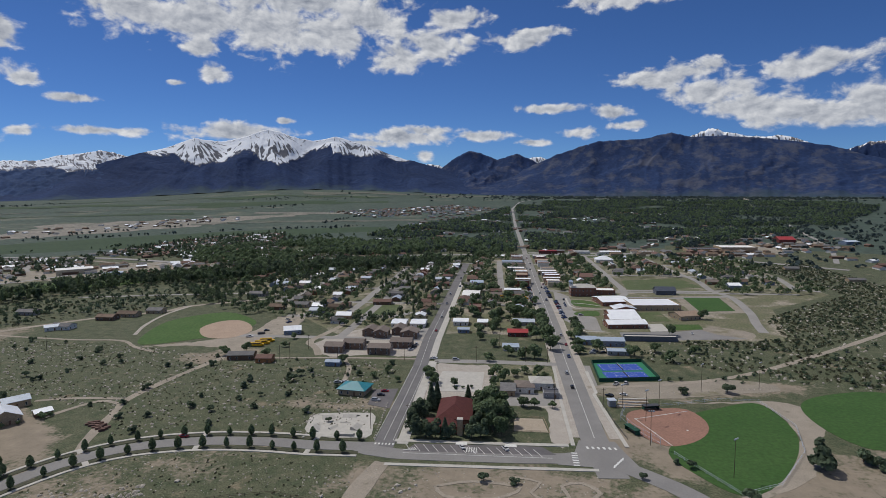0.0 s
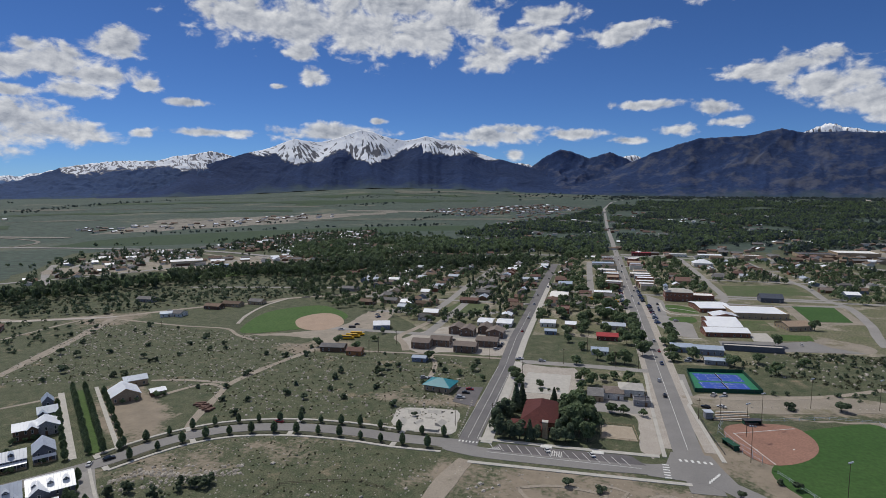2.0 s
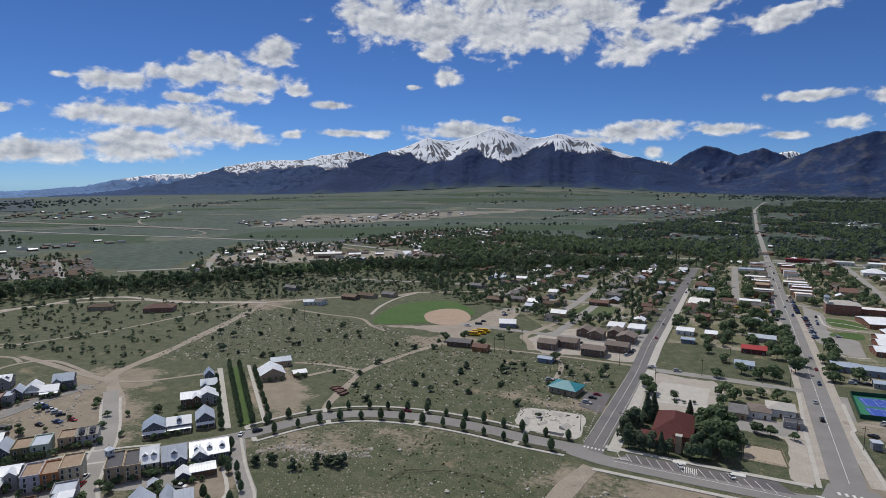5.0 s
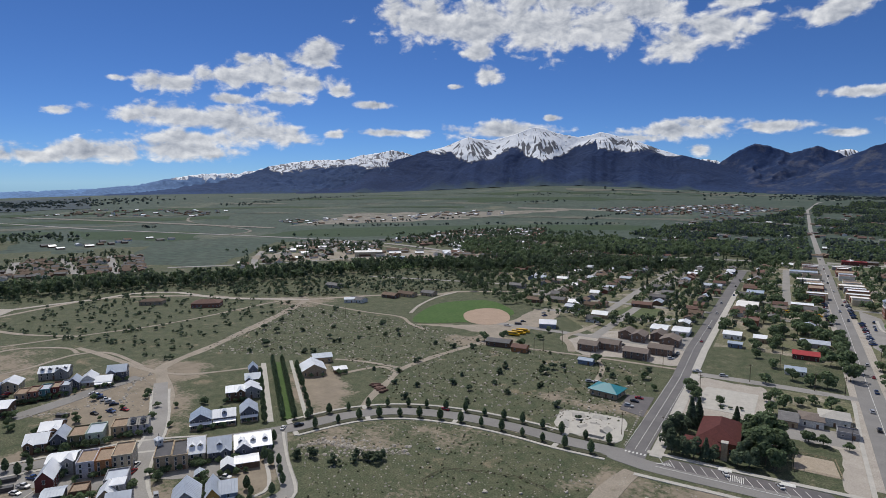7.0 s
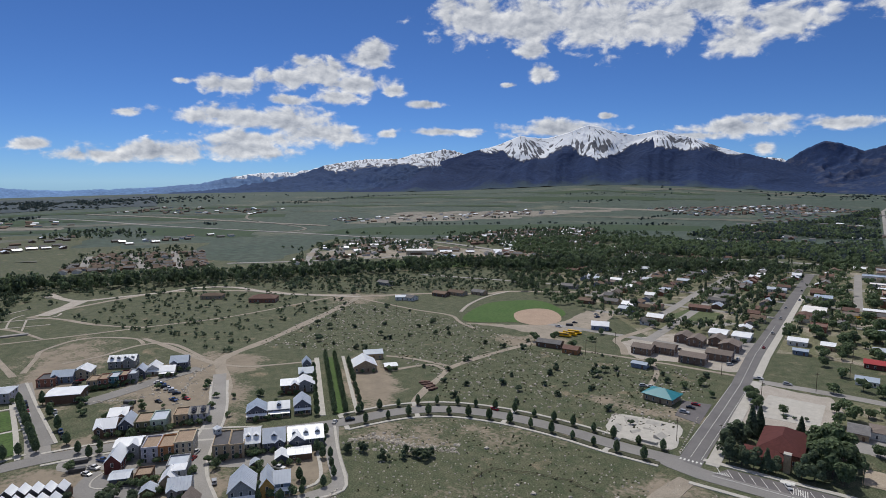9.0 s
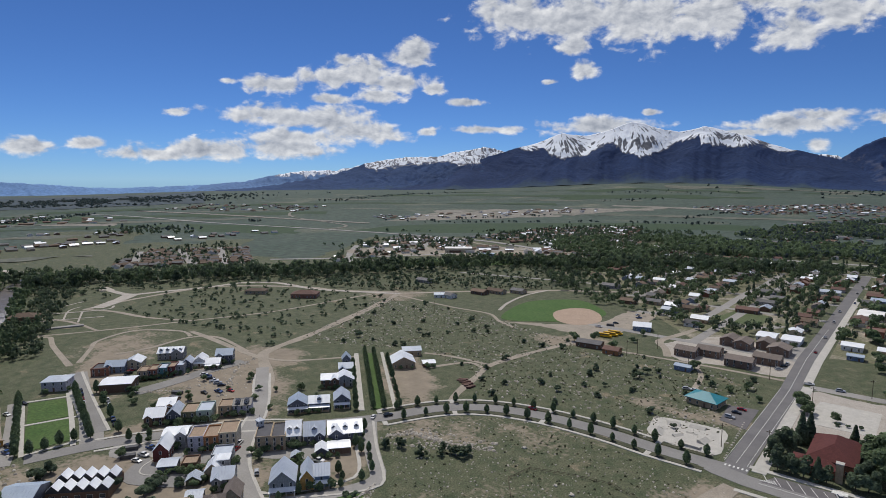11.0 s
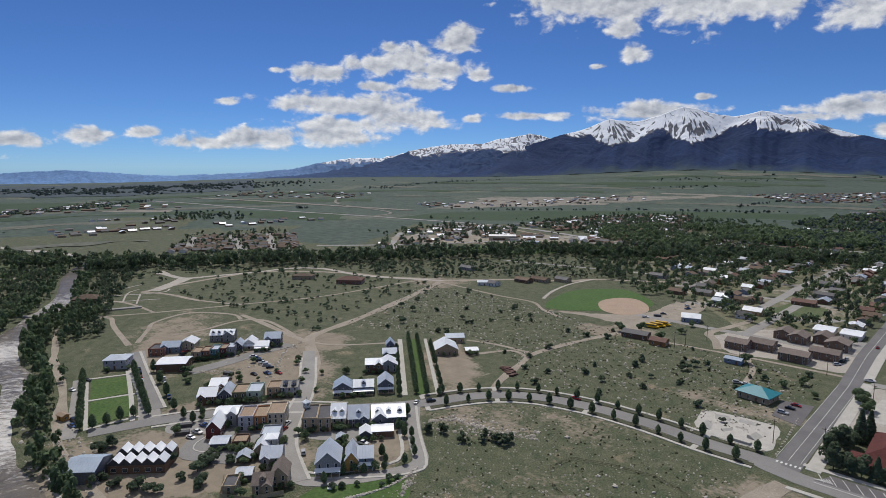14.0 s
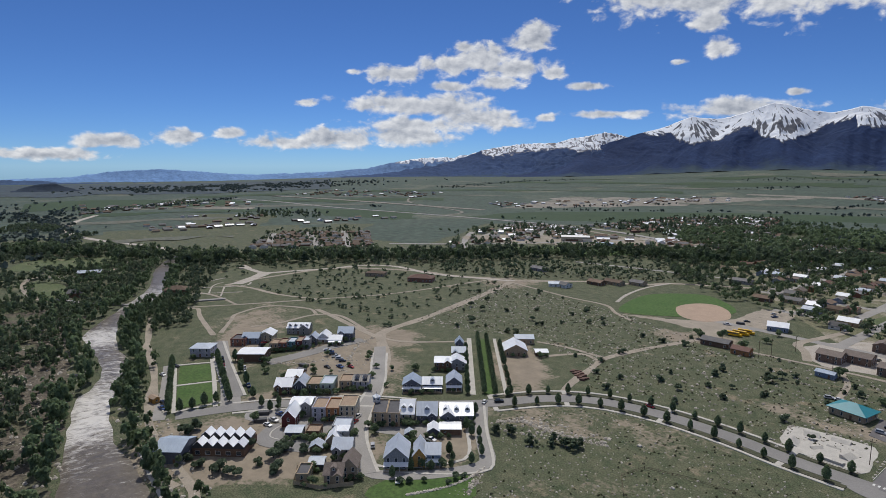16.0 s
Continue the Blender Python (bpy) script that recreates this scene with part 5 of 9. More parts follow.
def trunk_mesh(name, height, radius, limbs, seed):
    """A tapered trunk with a few limbs."""
    g = random.Random(seed)
    bm = bmesh.new()

    def limb(a, b, r0, r1):
        way = Vector(b) - Vector(a)
        m = Matrix.Translation((Vector(a) + Vector(b)) / 2) @ way.to_track_quat("Z", "Y").to_matrix().to_4x4()
        bmesh.ops.create_cone(bm, segments=6, radius1=r0, radius2=r1, depth=way.length, matrix=m)

    limb((0, 0, -0.2), (0, 0, height), radius, radius * 0.45)
    for k in range(limbs):
        a = k * 2.4 + g.random()
        z = height * (0.55 + 0.35 * g.random())
        limb((0, 0, z), (math.cos(a) * height * 0.35, math.sin(a) * height * 0.35, z + height * 0.35), radius * 0.4, radius * 0.12)
    me = bpy.data.meshes.new(name)
    bm.to_mesh(me)
    bm.free()
    me.materials.append(M["bark"])
    return me


def tree_kind(kind, n, lobes, radius, low, high, size, m, seed, cone=False):
    crown = big_mesh("crown", leaf_cloud(n, lobes, radius, low, high, size, seed, cone), quads_of(n), M[m])
    return crown, trunk_mesh("trunk", high * (0.85 if cone else 0.55), 0.02 * high + 0.06, 0 if cone else 4, seed)


KINDS = {
    "street": [tree_kind("street", 460, 5, 1.75, 1.1, 5.8, 0.3, "leaf", 20 + k, 2) for k in range(3)],
    "big": [tree_kind("big", 1050, 9, 4.6, 2.0, 13.5, 0.55, "leaf", 30 + k) for k in range(3)],
    "conifer": [tree_kind("conifer", 1100, 1, 3.3, 0.8, 14.0, 0.5, "leaf_dark", 40 + k, True) for k in range(3)],
    "pine": [tree_kind("pine", 1300, 9, 3.5, 0.6, 11.0, 0.48, "leaf_dark", 70 + k) for k in range(3)],
    "yard": [tree_kind("yard", 620, 8, 3.4, 1.0, 7.4, 0.48, "leaf", 50 + k) for k in range(4)],
    "juniper": [tree_kind("juniper", 330, 4, 2.2, 0.2, 4.2, 0.42, "leaf_dark", 60 + k) for k in range(3)],
}
TREE_SAYS = {"street": ("young_street_tree", "young round-crowned street tree in a grass verge", "tree"), "big": ("cottonwood_tree", "tall broad green cottonwood tree", "tree"),
             "pine": ("pine_tree", "dark green bushy pine tree", "tree"), "conifer": ("conifer_tree", "tall dark green pointed conifer", "tree"), "yard": ("yard_tree", "leafy green yard tree", "tree"), "juniper": ("juniper", "dark low bushy juniper on dry ground", "shrub")}


def tree(kind, x, y, s=1.0, group="", k=None):
    name, label, cat = TREE_SAYS[kind]
    crown, trunk = KINDS[kind][int(rng.integers(len(KINDS[kind]))) if k is None else k]
    t = thing(name, pose(x, y, ground_z(x, y) - 0.05, 0, 0, float(rng.random() * 360)), label, cat, group)
    t.scale = (s, s, s * float(0.9 + 0.25 * rng.random()))
    part("crown", crown, t)
    part("trunk", trunk, t)
    return t


BUILT = []  # x, y, radius of what stands on the ground, kept free of random growth


CLEARINGS = [[(120, 640), (128, 730), (215, 750), (226, 660)], [(44, 455), (180, 440), (230, 540), (222, 660), (46, 645)], [(-152, 500), (-146, 560), (-102, 558), (-98, 500)], [(20, 940), (300, 935), (392, 868), (420, 980), (620, 1240), (560, 1260), (330, 1075), (20, 1025)], [(-52, 372), (-52, 440), (-12, 446), (-8, 376)]]
LANES = [[(122, 640), (122, 729), (121, 831), (118, 970)], [(206, 970), (210, 900), (215, 798), (222, 725)], [(298, 778), (324, 762), (310, 672)], [(-148, 560), (-148, 649), (-145, 699), (-148, 823)], [(-18, 893), (-13, 721), (-10, 640)], [(763, 1717), (691, 1484), (612, 1235), (540, 1050), (470, 900)]]


def blocked(x, y, clear=0.0):
    if any(inside(x, y, q) for q in CLEARINGS) or any(near_line(x, y, q, 6 + max(0, min(clear, 4))) for q in LANES):
        return True
    return any((x - a) ** 2 + (y - b) ** 2 < (r + clear) ** 2 for a, b, r in BUILT)


def near_line(x, y, pts, d):
    for (x0, y0), (x1, y1) in zip(pts, pts[1:]):
        l2 = (x1 - x0) ** 2 + (y1 - y0) ** 2
        u = min(max(((x - x0) * (x1 - x0) + (y - y0) * (y1 - y0)) / l2, 0), 1)
        if (x - x0 - u * (x1 - x0)) ** 2 + (y - y0 - u * (y1 - y0)) ** 2 < d * d:
            return True
    return False


def inside(x, y, pts):
    hit, n = False, len(pts)
    for k in range(n):
        (x0, y0), (x1, y1) = pts[k], pts[(k + 1) % n]
        if (y0 > y) != (y1 > y) and x < (x1 - x0) * (y - y0) / (y1 - y0) + x0:
            hit = not hit
    return hit


def scatter(region, count, keep=None):
    """Random places inside a region."""
    xs, ys = [p[0] for p in region], [p[1] for p in region]
    out, tries = [], 0
    while len(out) < count and tries < count * 12:
        tries += 1
        x, y = float(rng.uniform(min(xs), max(xs))), float(rng.uniform(min(ys), max(ys)))
        if inside(x, y, region) and (keep is None or keep(x, y)):
            out.append((x, y))
    return out


def growth(name, places, quads, radius, height, size, m, label, category, spread=0.35, lobes=4, tall=0.0, cone=False):
    """Many trees or shrubs that nobody could count, in one mesh."""
    forms = [leaf_cloud(quads, lobes, radius, 0.12 * height, height, size, 100 + k, cone and k % 2 == 0) for k in range(6)]
    n = len(places)
    verts = np.empty((n, 4 * quads, 3), np.float32)
    for k, (x, y) in enumerate(places):
        s = 1 + spread * (2 * rng.random() - 1)
        a = rng.random() * 6.283
        f = forms[int(rng.integers(6))] * np.array([s, s, s * (1 + tall * rng.random())])
        c, d = math.cos(a), math.sin(a)
        verts[k, :, 0] = f[:, 0] * c - f[:, 1] * d + x
        verts[k, :, 1] = f[:, 0] * d + f[:, 1] * c + y
        verts[k, :, 2] = f[:, 2] + ground_z(x, y) - 0.1
    me = big_mesh(name, verts.reshape(-1, 3), quads_of(n * quads), M[m])
    return tagged(new(name, me), label, category, kind="stuff")


def plant():
    # street trees along the boulevard
    for d, offs in ((-6.6, 0.0), (6.6, 5.0)):
        line = spline(offset_line(BOULEVARD, d)[1:9], False, 1.0)
        for k in range(int(3 + offs), len(line) - 3, 10):
            tree("street", line[k].x, line[k].y, 0.70 + 0.36 * rng.random(), "street trees along the boulevard")
    # rows beside the narrow lawn
    for x0, y0, x1, y1, n in ((-212.5, 192.5, -286, 252, 21), (-207, 195, -281, 255.5, 21), (-203, 202, -262, 250, 8), (-217, 185, -272, 230, 8)):
        for k in range(n):
            u = k / (n - 1)
            tree("street", x0 + (x1 - x0) * u, y0 + (y1 - y0) * u, 0.8 + 0.25 * rng.random(), "trees beside the narrow lawn")
    # round the square
    for x0, y0, x1, y1, n in ((-286, 58.5, -357, 77, 13), (-281, 85.5, -347, 100, 13), (-279, 96.5, -340, 108, 4), (-283, 63, -284, 80, 4)):
        for k in range(n):
            u = k / (n - 1)
            tree("street", x0 + (x1 - x0) * u, y0 + (y1 - y0) * u, 0.95 + 0.25 * rng.random(), "trees round the square")
    for x, y in ((-266, 96), (-262, 103), (-256, 112), (-258, 97), (-250, 107), (-196, 172), (-190, 165), (-186, 158), (-180, 156), (-173, 138), (-178, 130), (-176, 122)):
        tree("street", x, y, 0.8 + 0.2 * rng.random(), "young trees of the new quarter")
    for x, y in ((-172, 110), (-172.5, 119), (-167.6, 125), (-164.3, 132), (-162.2, 140.6), (-164.5, 148), (-171.3, 153), (-177.5, 158), (-168.3, 136)):
        tree("street", x, y, 0.62 + 0.2 * rng.random(), "young trees of the new quarter")
    for x, y in ((-166.5, 110), (-165.9, 113), (-162.7, 118), (-156.8, 128), (-155.5, 131), (-156, 124)):
        tree("juniper", x, y, 0.4 + 0.25 * rng.random(), "bushes on the watered grass")
    # yards of the new quarter
    for x, y in scatter([(-160, 142), (-190, 104), (-250, 84), (-330, 110), (-350, 160), (-290, 190), (-226, 200), (-196, 168)], 36, lambda x, y: not blocked(x, y, -3.5) and not near_line(x, y, BOULEVARD, 6)):
        tree("yard", x, y, 0.32 + 0.25 * rng.random(), "yard trees of the new quarter")
    for x, y in scatter([(-222, 50), (-206, 60), (-196, 84), (-206, 100), (-232, 92), (-226, 70), (-262, 68), (-258, 56), (-240, 40)], 22, lambda x, y: not blocked(x, y, 0)):
        tree("juniper", x, y, 0.7 + 0.5 * rng.random(), "junipers by the workshop")
    for x, y, r in [b for b in BUILT if -370 < b[0] < -150 and 70 < b[1] < 270]:
        d = math.hypot(x, y)
        for side in (-0.6, 0.1, 0.7):
            px, py = x - x / d * (0.8 * r + 1.5) - y / d * side * r, y - y / d * (0.8 * r + 1.5) + x / d * side * r
            if not blocked(px, py, -3.0) and rng.random() < 0.75:
                tree("yard", px, py, 0.26 + 0.22 * rng.random(), "small trees before the new houses")
    for x, y in [(-185.0, 383.0), (-166.0, 371.0), (-195.0, 371.0), (-162.0, 396.0), (-176.0, 366.0), (-179.0, 496.0), (-164.0, 419.0)]:
        tree("yard", x, y, 0.6 + 0.3 * rng.random(), "trees round the ranch sheds")
    # round the church
    for x, y, s, kind in ((-45, 273, 0.95, "pine"), (-46, 263, 0.85, "pine"), (-43, 281, 1.0, "pine"), (-40.5, 289, 0.95, "conifer"), (-38, 294, 0.85, "conifer"), (-43, 255, 0.8, "pine"), (-38.5, 254.5, 0.75, "pine"), (-34, 254.5, 0.72, "pine"), (-29.5, 254.8, 0.75, "conifer"),
                          (-26.5, 255.5, 0.6, "pine"), (-17.5, 256, 0.8, "pine"), (-13.5, 257.5, 0.85, "pine"), (-22, 298, 0.75, "conifer"), (-17, 292, 0.95, "pine"), (-14.5, 284, 0.9, "big"), (-12, 272, 1.0, "big"), (-8, 264, 0.95, "big"), (-4, 260, 0.7, "big"),
                          (-9, 281, 1.0, "big"), (-3.5, 272, 0.95, "big"), (-4, 284, 0.85, "big"), (-15.5, 266, 0.8, "pine"), (-31, 321, 0.5, "juniper"), (-27, 322, 0.4, "juniper"), (-22, 323, 0.45, "juniper"), (-46, 331, 0.95, "yard"), (-44, 326, 0.7, "yard"),
                          (-9, 326, 0.8, "yard"), (-4, 338, 0.9, "yard"), (-11, 345, 0.75, "yard"), (2, 346, 0.7, "yard"), (9, 352, 0.65, "yard"), (17, 350, 0.8, "yard"), (20, 342, 0.6, "yard"), (-8, 355, 0.7, "yard"), (7, 298, 0.75, "yard"), (12.5, 297, 0.7, "yard"), (22, 297, 0.5, "yard")):
        tree(kind, x, y, s, "trees round the church")
    for x, y, s in ((52, 226, 0.5), (88, 212, 1.0), (128, 242, 1.9), (134, 262, 0.9), (146, 250, 1.2), (150, 244, 1.0), (95, 326, 0.9), (120, 330, 1.1), (-10, 218, 0.7), (2, 217, 0.6), (74, 237, 0.6), (68, 240, 0.5)):
        tree("juniper", x, y, s * 1.25)
    # big trees of the town
    for x, y in scatter([(-50, 432), (-50, 700), (22, 700), (22, 432)], 60, lambda x, y: not blocked(x, y, 2) and rng.random() < 0.9):
        tree("yard", x, y, 0.7 + 0.6 * rng.random(), "trees of the town")
    for x, y in ((28, 405), (27, 425), (27, 440), (26, 455), (26, 470), (26, 485), (27, 500), (47, 400), (48, 415), (49, 432), (50, 445), (51, 460), (52, 478)):
        tree("yard", x, y, 0.9 + 0.35 * rng.random(), "trees of the town")
    # single trees along the main street and the school
    for x, y in ((26, 472), (30, 442), (48, 400), (60, 405), (83, 396), (104, 385), (54, 456), (102, 452), (123, 455), (164, 514), (126, 408), (-14, 376), (-12, 411), (-1, 390), (16, 384), (8, 385), (-32, 508), (3, 660), (25, 508), (32, 425), (55, 644), (24, 571), (-10, 504), (45, 439), (72, 400), (99, 407), (-34, 449), (-22, 429)):
        if not any((x - a) ** 2 + (y - b) ** 2 < (0.7 * r) ** 2 for a, b, r in BUILT):
            tree("yard", x, y, 0.75 + 0.4 * rng.random(), "trees along the main street")
    # scrub dotted over the open ground
    open_land = lambda x, y: not blocked(x, y, 3)  # noqa: E731
    dry = [(-70, 262), (-150, 258), (-185, 240), (-200, 262), (-260, 285), (-345, 240), (-420, 395), (-300, 392), (-205, 372), (-70, 366)]
    for x, y in scatter(dry, 70, open_land):
        tree("juniper", x, y, 0.5 + 0.5 * rng.random(), "junipers on the dry grass")
    growth("sagebrush_west", scatter(dry, 2000, open_land), 9, 0.34, 0.4, 0.2, "leaf_sage", "low grey-green sagebrush tufts", "shrub", 0.5)
    growth("sagebrush_plots", scatter([(-345, 215), (-425, 215), (-560, 190), (-590, 300), (-470, 380), (-420, 400)], 280, open_land), 26, 1.2, 2.1, 0.45, "leaf_dark", "junipers and bushes dotted over dry grass", "shrub", 0.5)
    growth("sagebrush_south", scatter([(-150, 232), (-62, 226), (-60, 190), (-120, 120), (-150, 100), (-152, 150), (-190, 180), (-175, 210)], 420, None), 9, 0.3, 0.32, 0.18, "leaf_sage", "low grey-green tufts", "shrub", 0.5)
    hollow = [(cx + float(rng.normal(0, 1.7)), cy + float(rng.normal(0, 1.5))) for cx, cy in ((-170, 170), (-158, 169), (-175, 165), (-152, 179), (-143, 181), (-148, 181)) for _ in range(5)]
    growth("bushes_rocky", hollow, 80, 1.1, 3.2, 0.34, "leaf_dark", "dark bushes in a rocky hollow", "shrub", 0.3)
    for x, y, s in ((-137, 463, 0.9), (-109, 362, 1.0), (-75, 346, 0.7), (-49, 340, 1.0), (-32, 326, 0.6), (-82, 335, 0.6), (-84, 318, 0.55), (-128, 470, 0.6), (-66, 330, 0.5)):
        tree("yard", x, y, s * 0.9, "trees by the side street")
    east = [(60, 395), (100, 385), (160, 384), (300, 492), (420, 560), (420, 900), (330, 900), (345, 640), (215, 520), (205, 450), (95, 432)]
    growth("scrub_east", scatter(east, 1150, open_land), 30, 0.95, 1.7, 0.34, "leaf_dark", "pinyon and juniper scrub on the slope", "shrub", 0.5)
    growth("scrub_east_near", scatter([(90, 346), (160, 372), (300, 470), (420, 540), (420, 380), (240, 330), (160, 345)], 420, open_land), 40, 1.1, 1.9, 0.36, "leaf_dark", "pinyon and juniper scrub on the slope", "shrub", 0.5)
    growth("scrub_east_pale", scatter(east + [(420, 380), (240, 330)], 3000, open_land), 14, 0.8, 1.0, 0.32, "leaf_sage", "pale rabbitbrush", "shrub", 0.5)
    # houses' trees in the town
    town = [(-250, 500), (-70, 440), (-70, 900), (-330, 900), (-420, 700), (-330, 560)]
    free = lambda x, y: not blocked(x, y, 1.5) and not near_line(x, y, MAIN_ST, 15) and not near_line(x, y, [(-57, 309), (-66, 860)], 9)  # noqa: E731
    growth("trees_town_west", scatter(town, 760, free), 90, 2.2, 5.6, 0.48, "leaf", "leafy trees between the houses", "trees", 0.4, 5, 0.4)
    growth("trees_town_dark", scatter(town, 420, free), 80, 2.0, 5.6, 0.46, "leaf_dark", "darker trees between the houses", "trees", 0.5, 5, 0.5)
    growth("trees_town_centre", scatter([(-54, 540), (22, 540), (18, 960), (-60, 960)], 210, free), 90, 2.2, 5.4, 0.48, "leaf", "leafy trees between the houses", "trees", 0.4, 5, 0.4)
    growth("trees_town_east", scatter([(45, 620), (330, 640), (330, 960), (40, 960)], 560, lambda x, y: free(x, y) and not inside(x, y, [(120, 645), (128, 725), (215, 750), (222, 670)])), 90, 2.3, 5.6, 0.5, "leaf", "leafy trees between the houses", "trees", 0.4, 5, 0.4)
    growth("conifers_town", scatter([(-330, 560), (-70, 470), (330, 680), (330, 960), (-330, 960)], 170, free), 90, 1.9, 11, 0.55, "leaf_dark", "dark conifers between the houses", "trees", 0.3, 4, 0.3, True)
    # cottonwoods along the creek
    belt = [(-960, 40), (-735, 205), (-640, 350), (-545, 500), (-480, 620), (-385, 700), (-250, 790), (-120, 860)]
    wood = [p for p in scatter([(-1000, -20), (-700, 120), (-590, 320), (-420, 600), (-100, 780), (-60, 930), (-420, 800), (-560, 610), (-700, 420), (-1000, 160)], 5600, None) if near_line(*p, belt, 30 + 18 * noise.noise((p[0] * 0.02, p[1] * 0.02, 0)))]
    growth("cottonwoods_creek", wood[::2], 64, 2.5, 8.5, 0.66, "leaf", "dense belt of cottonwoods along the creek", "trees", 0.4, 4, 0.5)
    growth("cottonwoods_creek_dark", wood[1::2], 64, 2.4, 8.0, 0.66, "leaf_dark", "darker trees in the belt along the creek", "trees", 0.5, 4, 0.5)
    park_land = [(-640, 330), (-560, 380), (-500, 385), (-430, 418), (-375, 475), (-325, 515), (-300, 560), (-330, 640), (-430, 560), (-520, 450), (-640, 390)]
    growth("trees_park_land", scatter(park_land, 230, lambda x, y: not blocked(x, y, 2)), 40, 1.9, 4.6, 0.55, "leaf_dark", "small trees and junipers on dry grass", "trees", 0.55, 4, 0.3)
    growth("scrub_park_land", scatter(park_land, 420, None), 10, 1.0, 1.3, 0.45, "leaf_sage", "grey-green bushes on dry grass", "shrub", 0.5)
    growth("trees_homes", scatter(HOMES, 300, off_street), 34, 1.6, 5.2, 0.62, "leaf_dark", "small dark trees between the houses", "trees", 0.5, 4, 0.7)
    growth("trees_old_north", scatter(OLD_NORTH, 640, None), 30, 1.8, 5.4, 0.7, "leaf_dark", "dark trees between the houses", "trees", 0.5, 4, 0.6)
    growth("trees_field_road", [(x + float(rng.normal(0, 7)), y + float(rng.normal(0, 7))) for x, y, _ in spread([(-1600, 165), (-1650, 160), (-1760, 260), (-2080, 520), (-2060, 570), (-1700, 290)], 12, 0.8, 0.6)], 18, 2.2, 5.2, 1.0, "leaf_dark", "trees along the field road", "trees", 0.5, 4)
    growth("trees_sheds", scatter([(-1300, 410), (-1390, 510), (-1330, 640), (-1230, 560)], 90, None), 18, 2.3, 6.5, 0.95, "leaf_dark", "trees round the airfield sheds", "trees", 0.4, 4, 0.5)
    growth("bushes_creek", [(x + float(rng.normal(0, 32)), y + float(rng.normal(0, 32)) - 35) for x, y in wood[::2]], 22, 1.9, 3.4, 0.7, "leaf_dark", "bushes and junipers at the edge of the wood", "shrub", 0.5)
    # the wooded town beyond the highway
    forest = [(-330, 960), (-150, 900), (20, 1025), (320, 1085), (480, 1270), (900, 1700), (1500, 2500), (700, 2950), (60, 2850), (-120, 2000), (-330, 1420)]
    clear = lambda x, y: not near_line(x, y, MAIN_ST, 13) and not blocked(x, y) and noise.noise((x * 0.006, y * 0.006, 2)) > -0.14  # noqa: E731
    # the darker half of the wood takes the haze-tinted leaf colour
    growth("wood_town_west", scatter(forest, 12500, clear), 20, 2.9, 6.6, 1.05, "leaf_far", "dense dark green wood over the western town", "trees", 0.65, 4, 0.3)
    growth("wood_lit", scatter(forest, 13500, clear), 20, 2.8, 7.2, 1.0, "leaf", "lighter green trees in the wood", "trees", 0.65, 4, 0.3)
    growth("wood_middle", scatter([(-480, 830), (-330, 760), (-70, 880), (20, 1000), (-140, 1250), (-420, 1180), (-560, 980)], 1300, clear), 70, 3.4, 8.5, 0.85, "leaf", "trees among the houses by the highway", "trees", 0.4, 5, 0.3)
    growth("trees_highway", scatter([(-655, 900), (-440, 840), (-395, 1000), (-420, 1330), (-540, 1330), (-640, 1100)], 220, None), 34, 2.8, 6.5, 0.9, "leaf_dark", "trees between the houses by the highway", "trees", 0.5, 4, 0.4)
    growth("trees_subdivision", scatter([(-826, 291), (-710, 419), (-883, 513), (-983, 541), (-988, 374)], 190, None), 30, 1.5, 4.4, 0.6, "leaf_dark", "small trees of the subdivision", "trees", 0.5, 4, 0.4)
    # both banks of the river
    water = BANK_SOUTH + BANK_NORTH[::-1]
    banks = lambda x, y, d: near_line(x, y, BANK_SOUTH, d) or near_line(x, y, BANK_NORTH, d)  # noqa: E731
    open_bank = lambda x, y: not inside(x, y, water) and not banks(x, y, 1.5) and not near_line(x, y, [(-190, 44), (-261, 48), (-313, 58), (-396, 70), (-470, 88)], 2.6) and not inside(x, y, [(-794, 13), (-864, 38), (-841, 120), (-764, 114), (-765, 63)]) and not inside(x, y, [(-705, 27), (-668, 52), (-600, 49), (-615, 27)])  # noqa: E731
    bank = [p for p in scatter([(-130, -60), (-460, -70), (-760, 60), (-760, 240), (-480, 120), (-250, 62), (-190, 52)], 5200, open_bank)]
    growth("trees_river_banks", [p for p in bank if banks(*p, 11) and noise.noise((p[0] * 0.04, p[1] * 0.04, 1)) > -0.28], 100, 1.35, 5.0, 0.40, "leaf", "riverside trees and willows", "trees", 0.55, 4, 0.7)
    growth("trees_river_path", [p for p in scatter([(-170, 34), (-170, 50), (-240, 50), (-282, 52), (-313, 60), (-420, 80), (-520, 130), (-520, 90), (-430, 58), (-373, 58), (-311, 40), (-240, 36)], 300, open_bank)], 70, 1.2, 5.2, 0.38, "leaf", "slender riverside trees beside the path", "trees", 0.5, 4, 0.8)
    growth("trees_slope_lit", [p for p in bank if not banks(*p, 13) and p[1] < 0.25 * -p[0] - 62][::5], 50, 1.5, 5.0, 0.45, "leaf", "lighter trees on the rocky slope", "trees", 0.5, 4, 0.8)
    growth("scrub_river_slope", [p for p in bank if not banks(*p, 13) and (p[1] < 0.25 * -p[0] - 62 or p[0] < -440) and noise.noise((p[0] * 0.03, p[1] * 0.03, 3)) > -0.12], 34, 1.35, 3.4, 0.42, "leaf_dark", "dark pinyon scrub on the rocky slope", "shrub", 0.6, 4, 0.7)
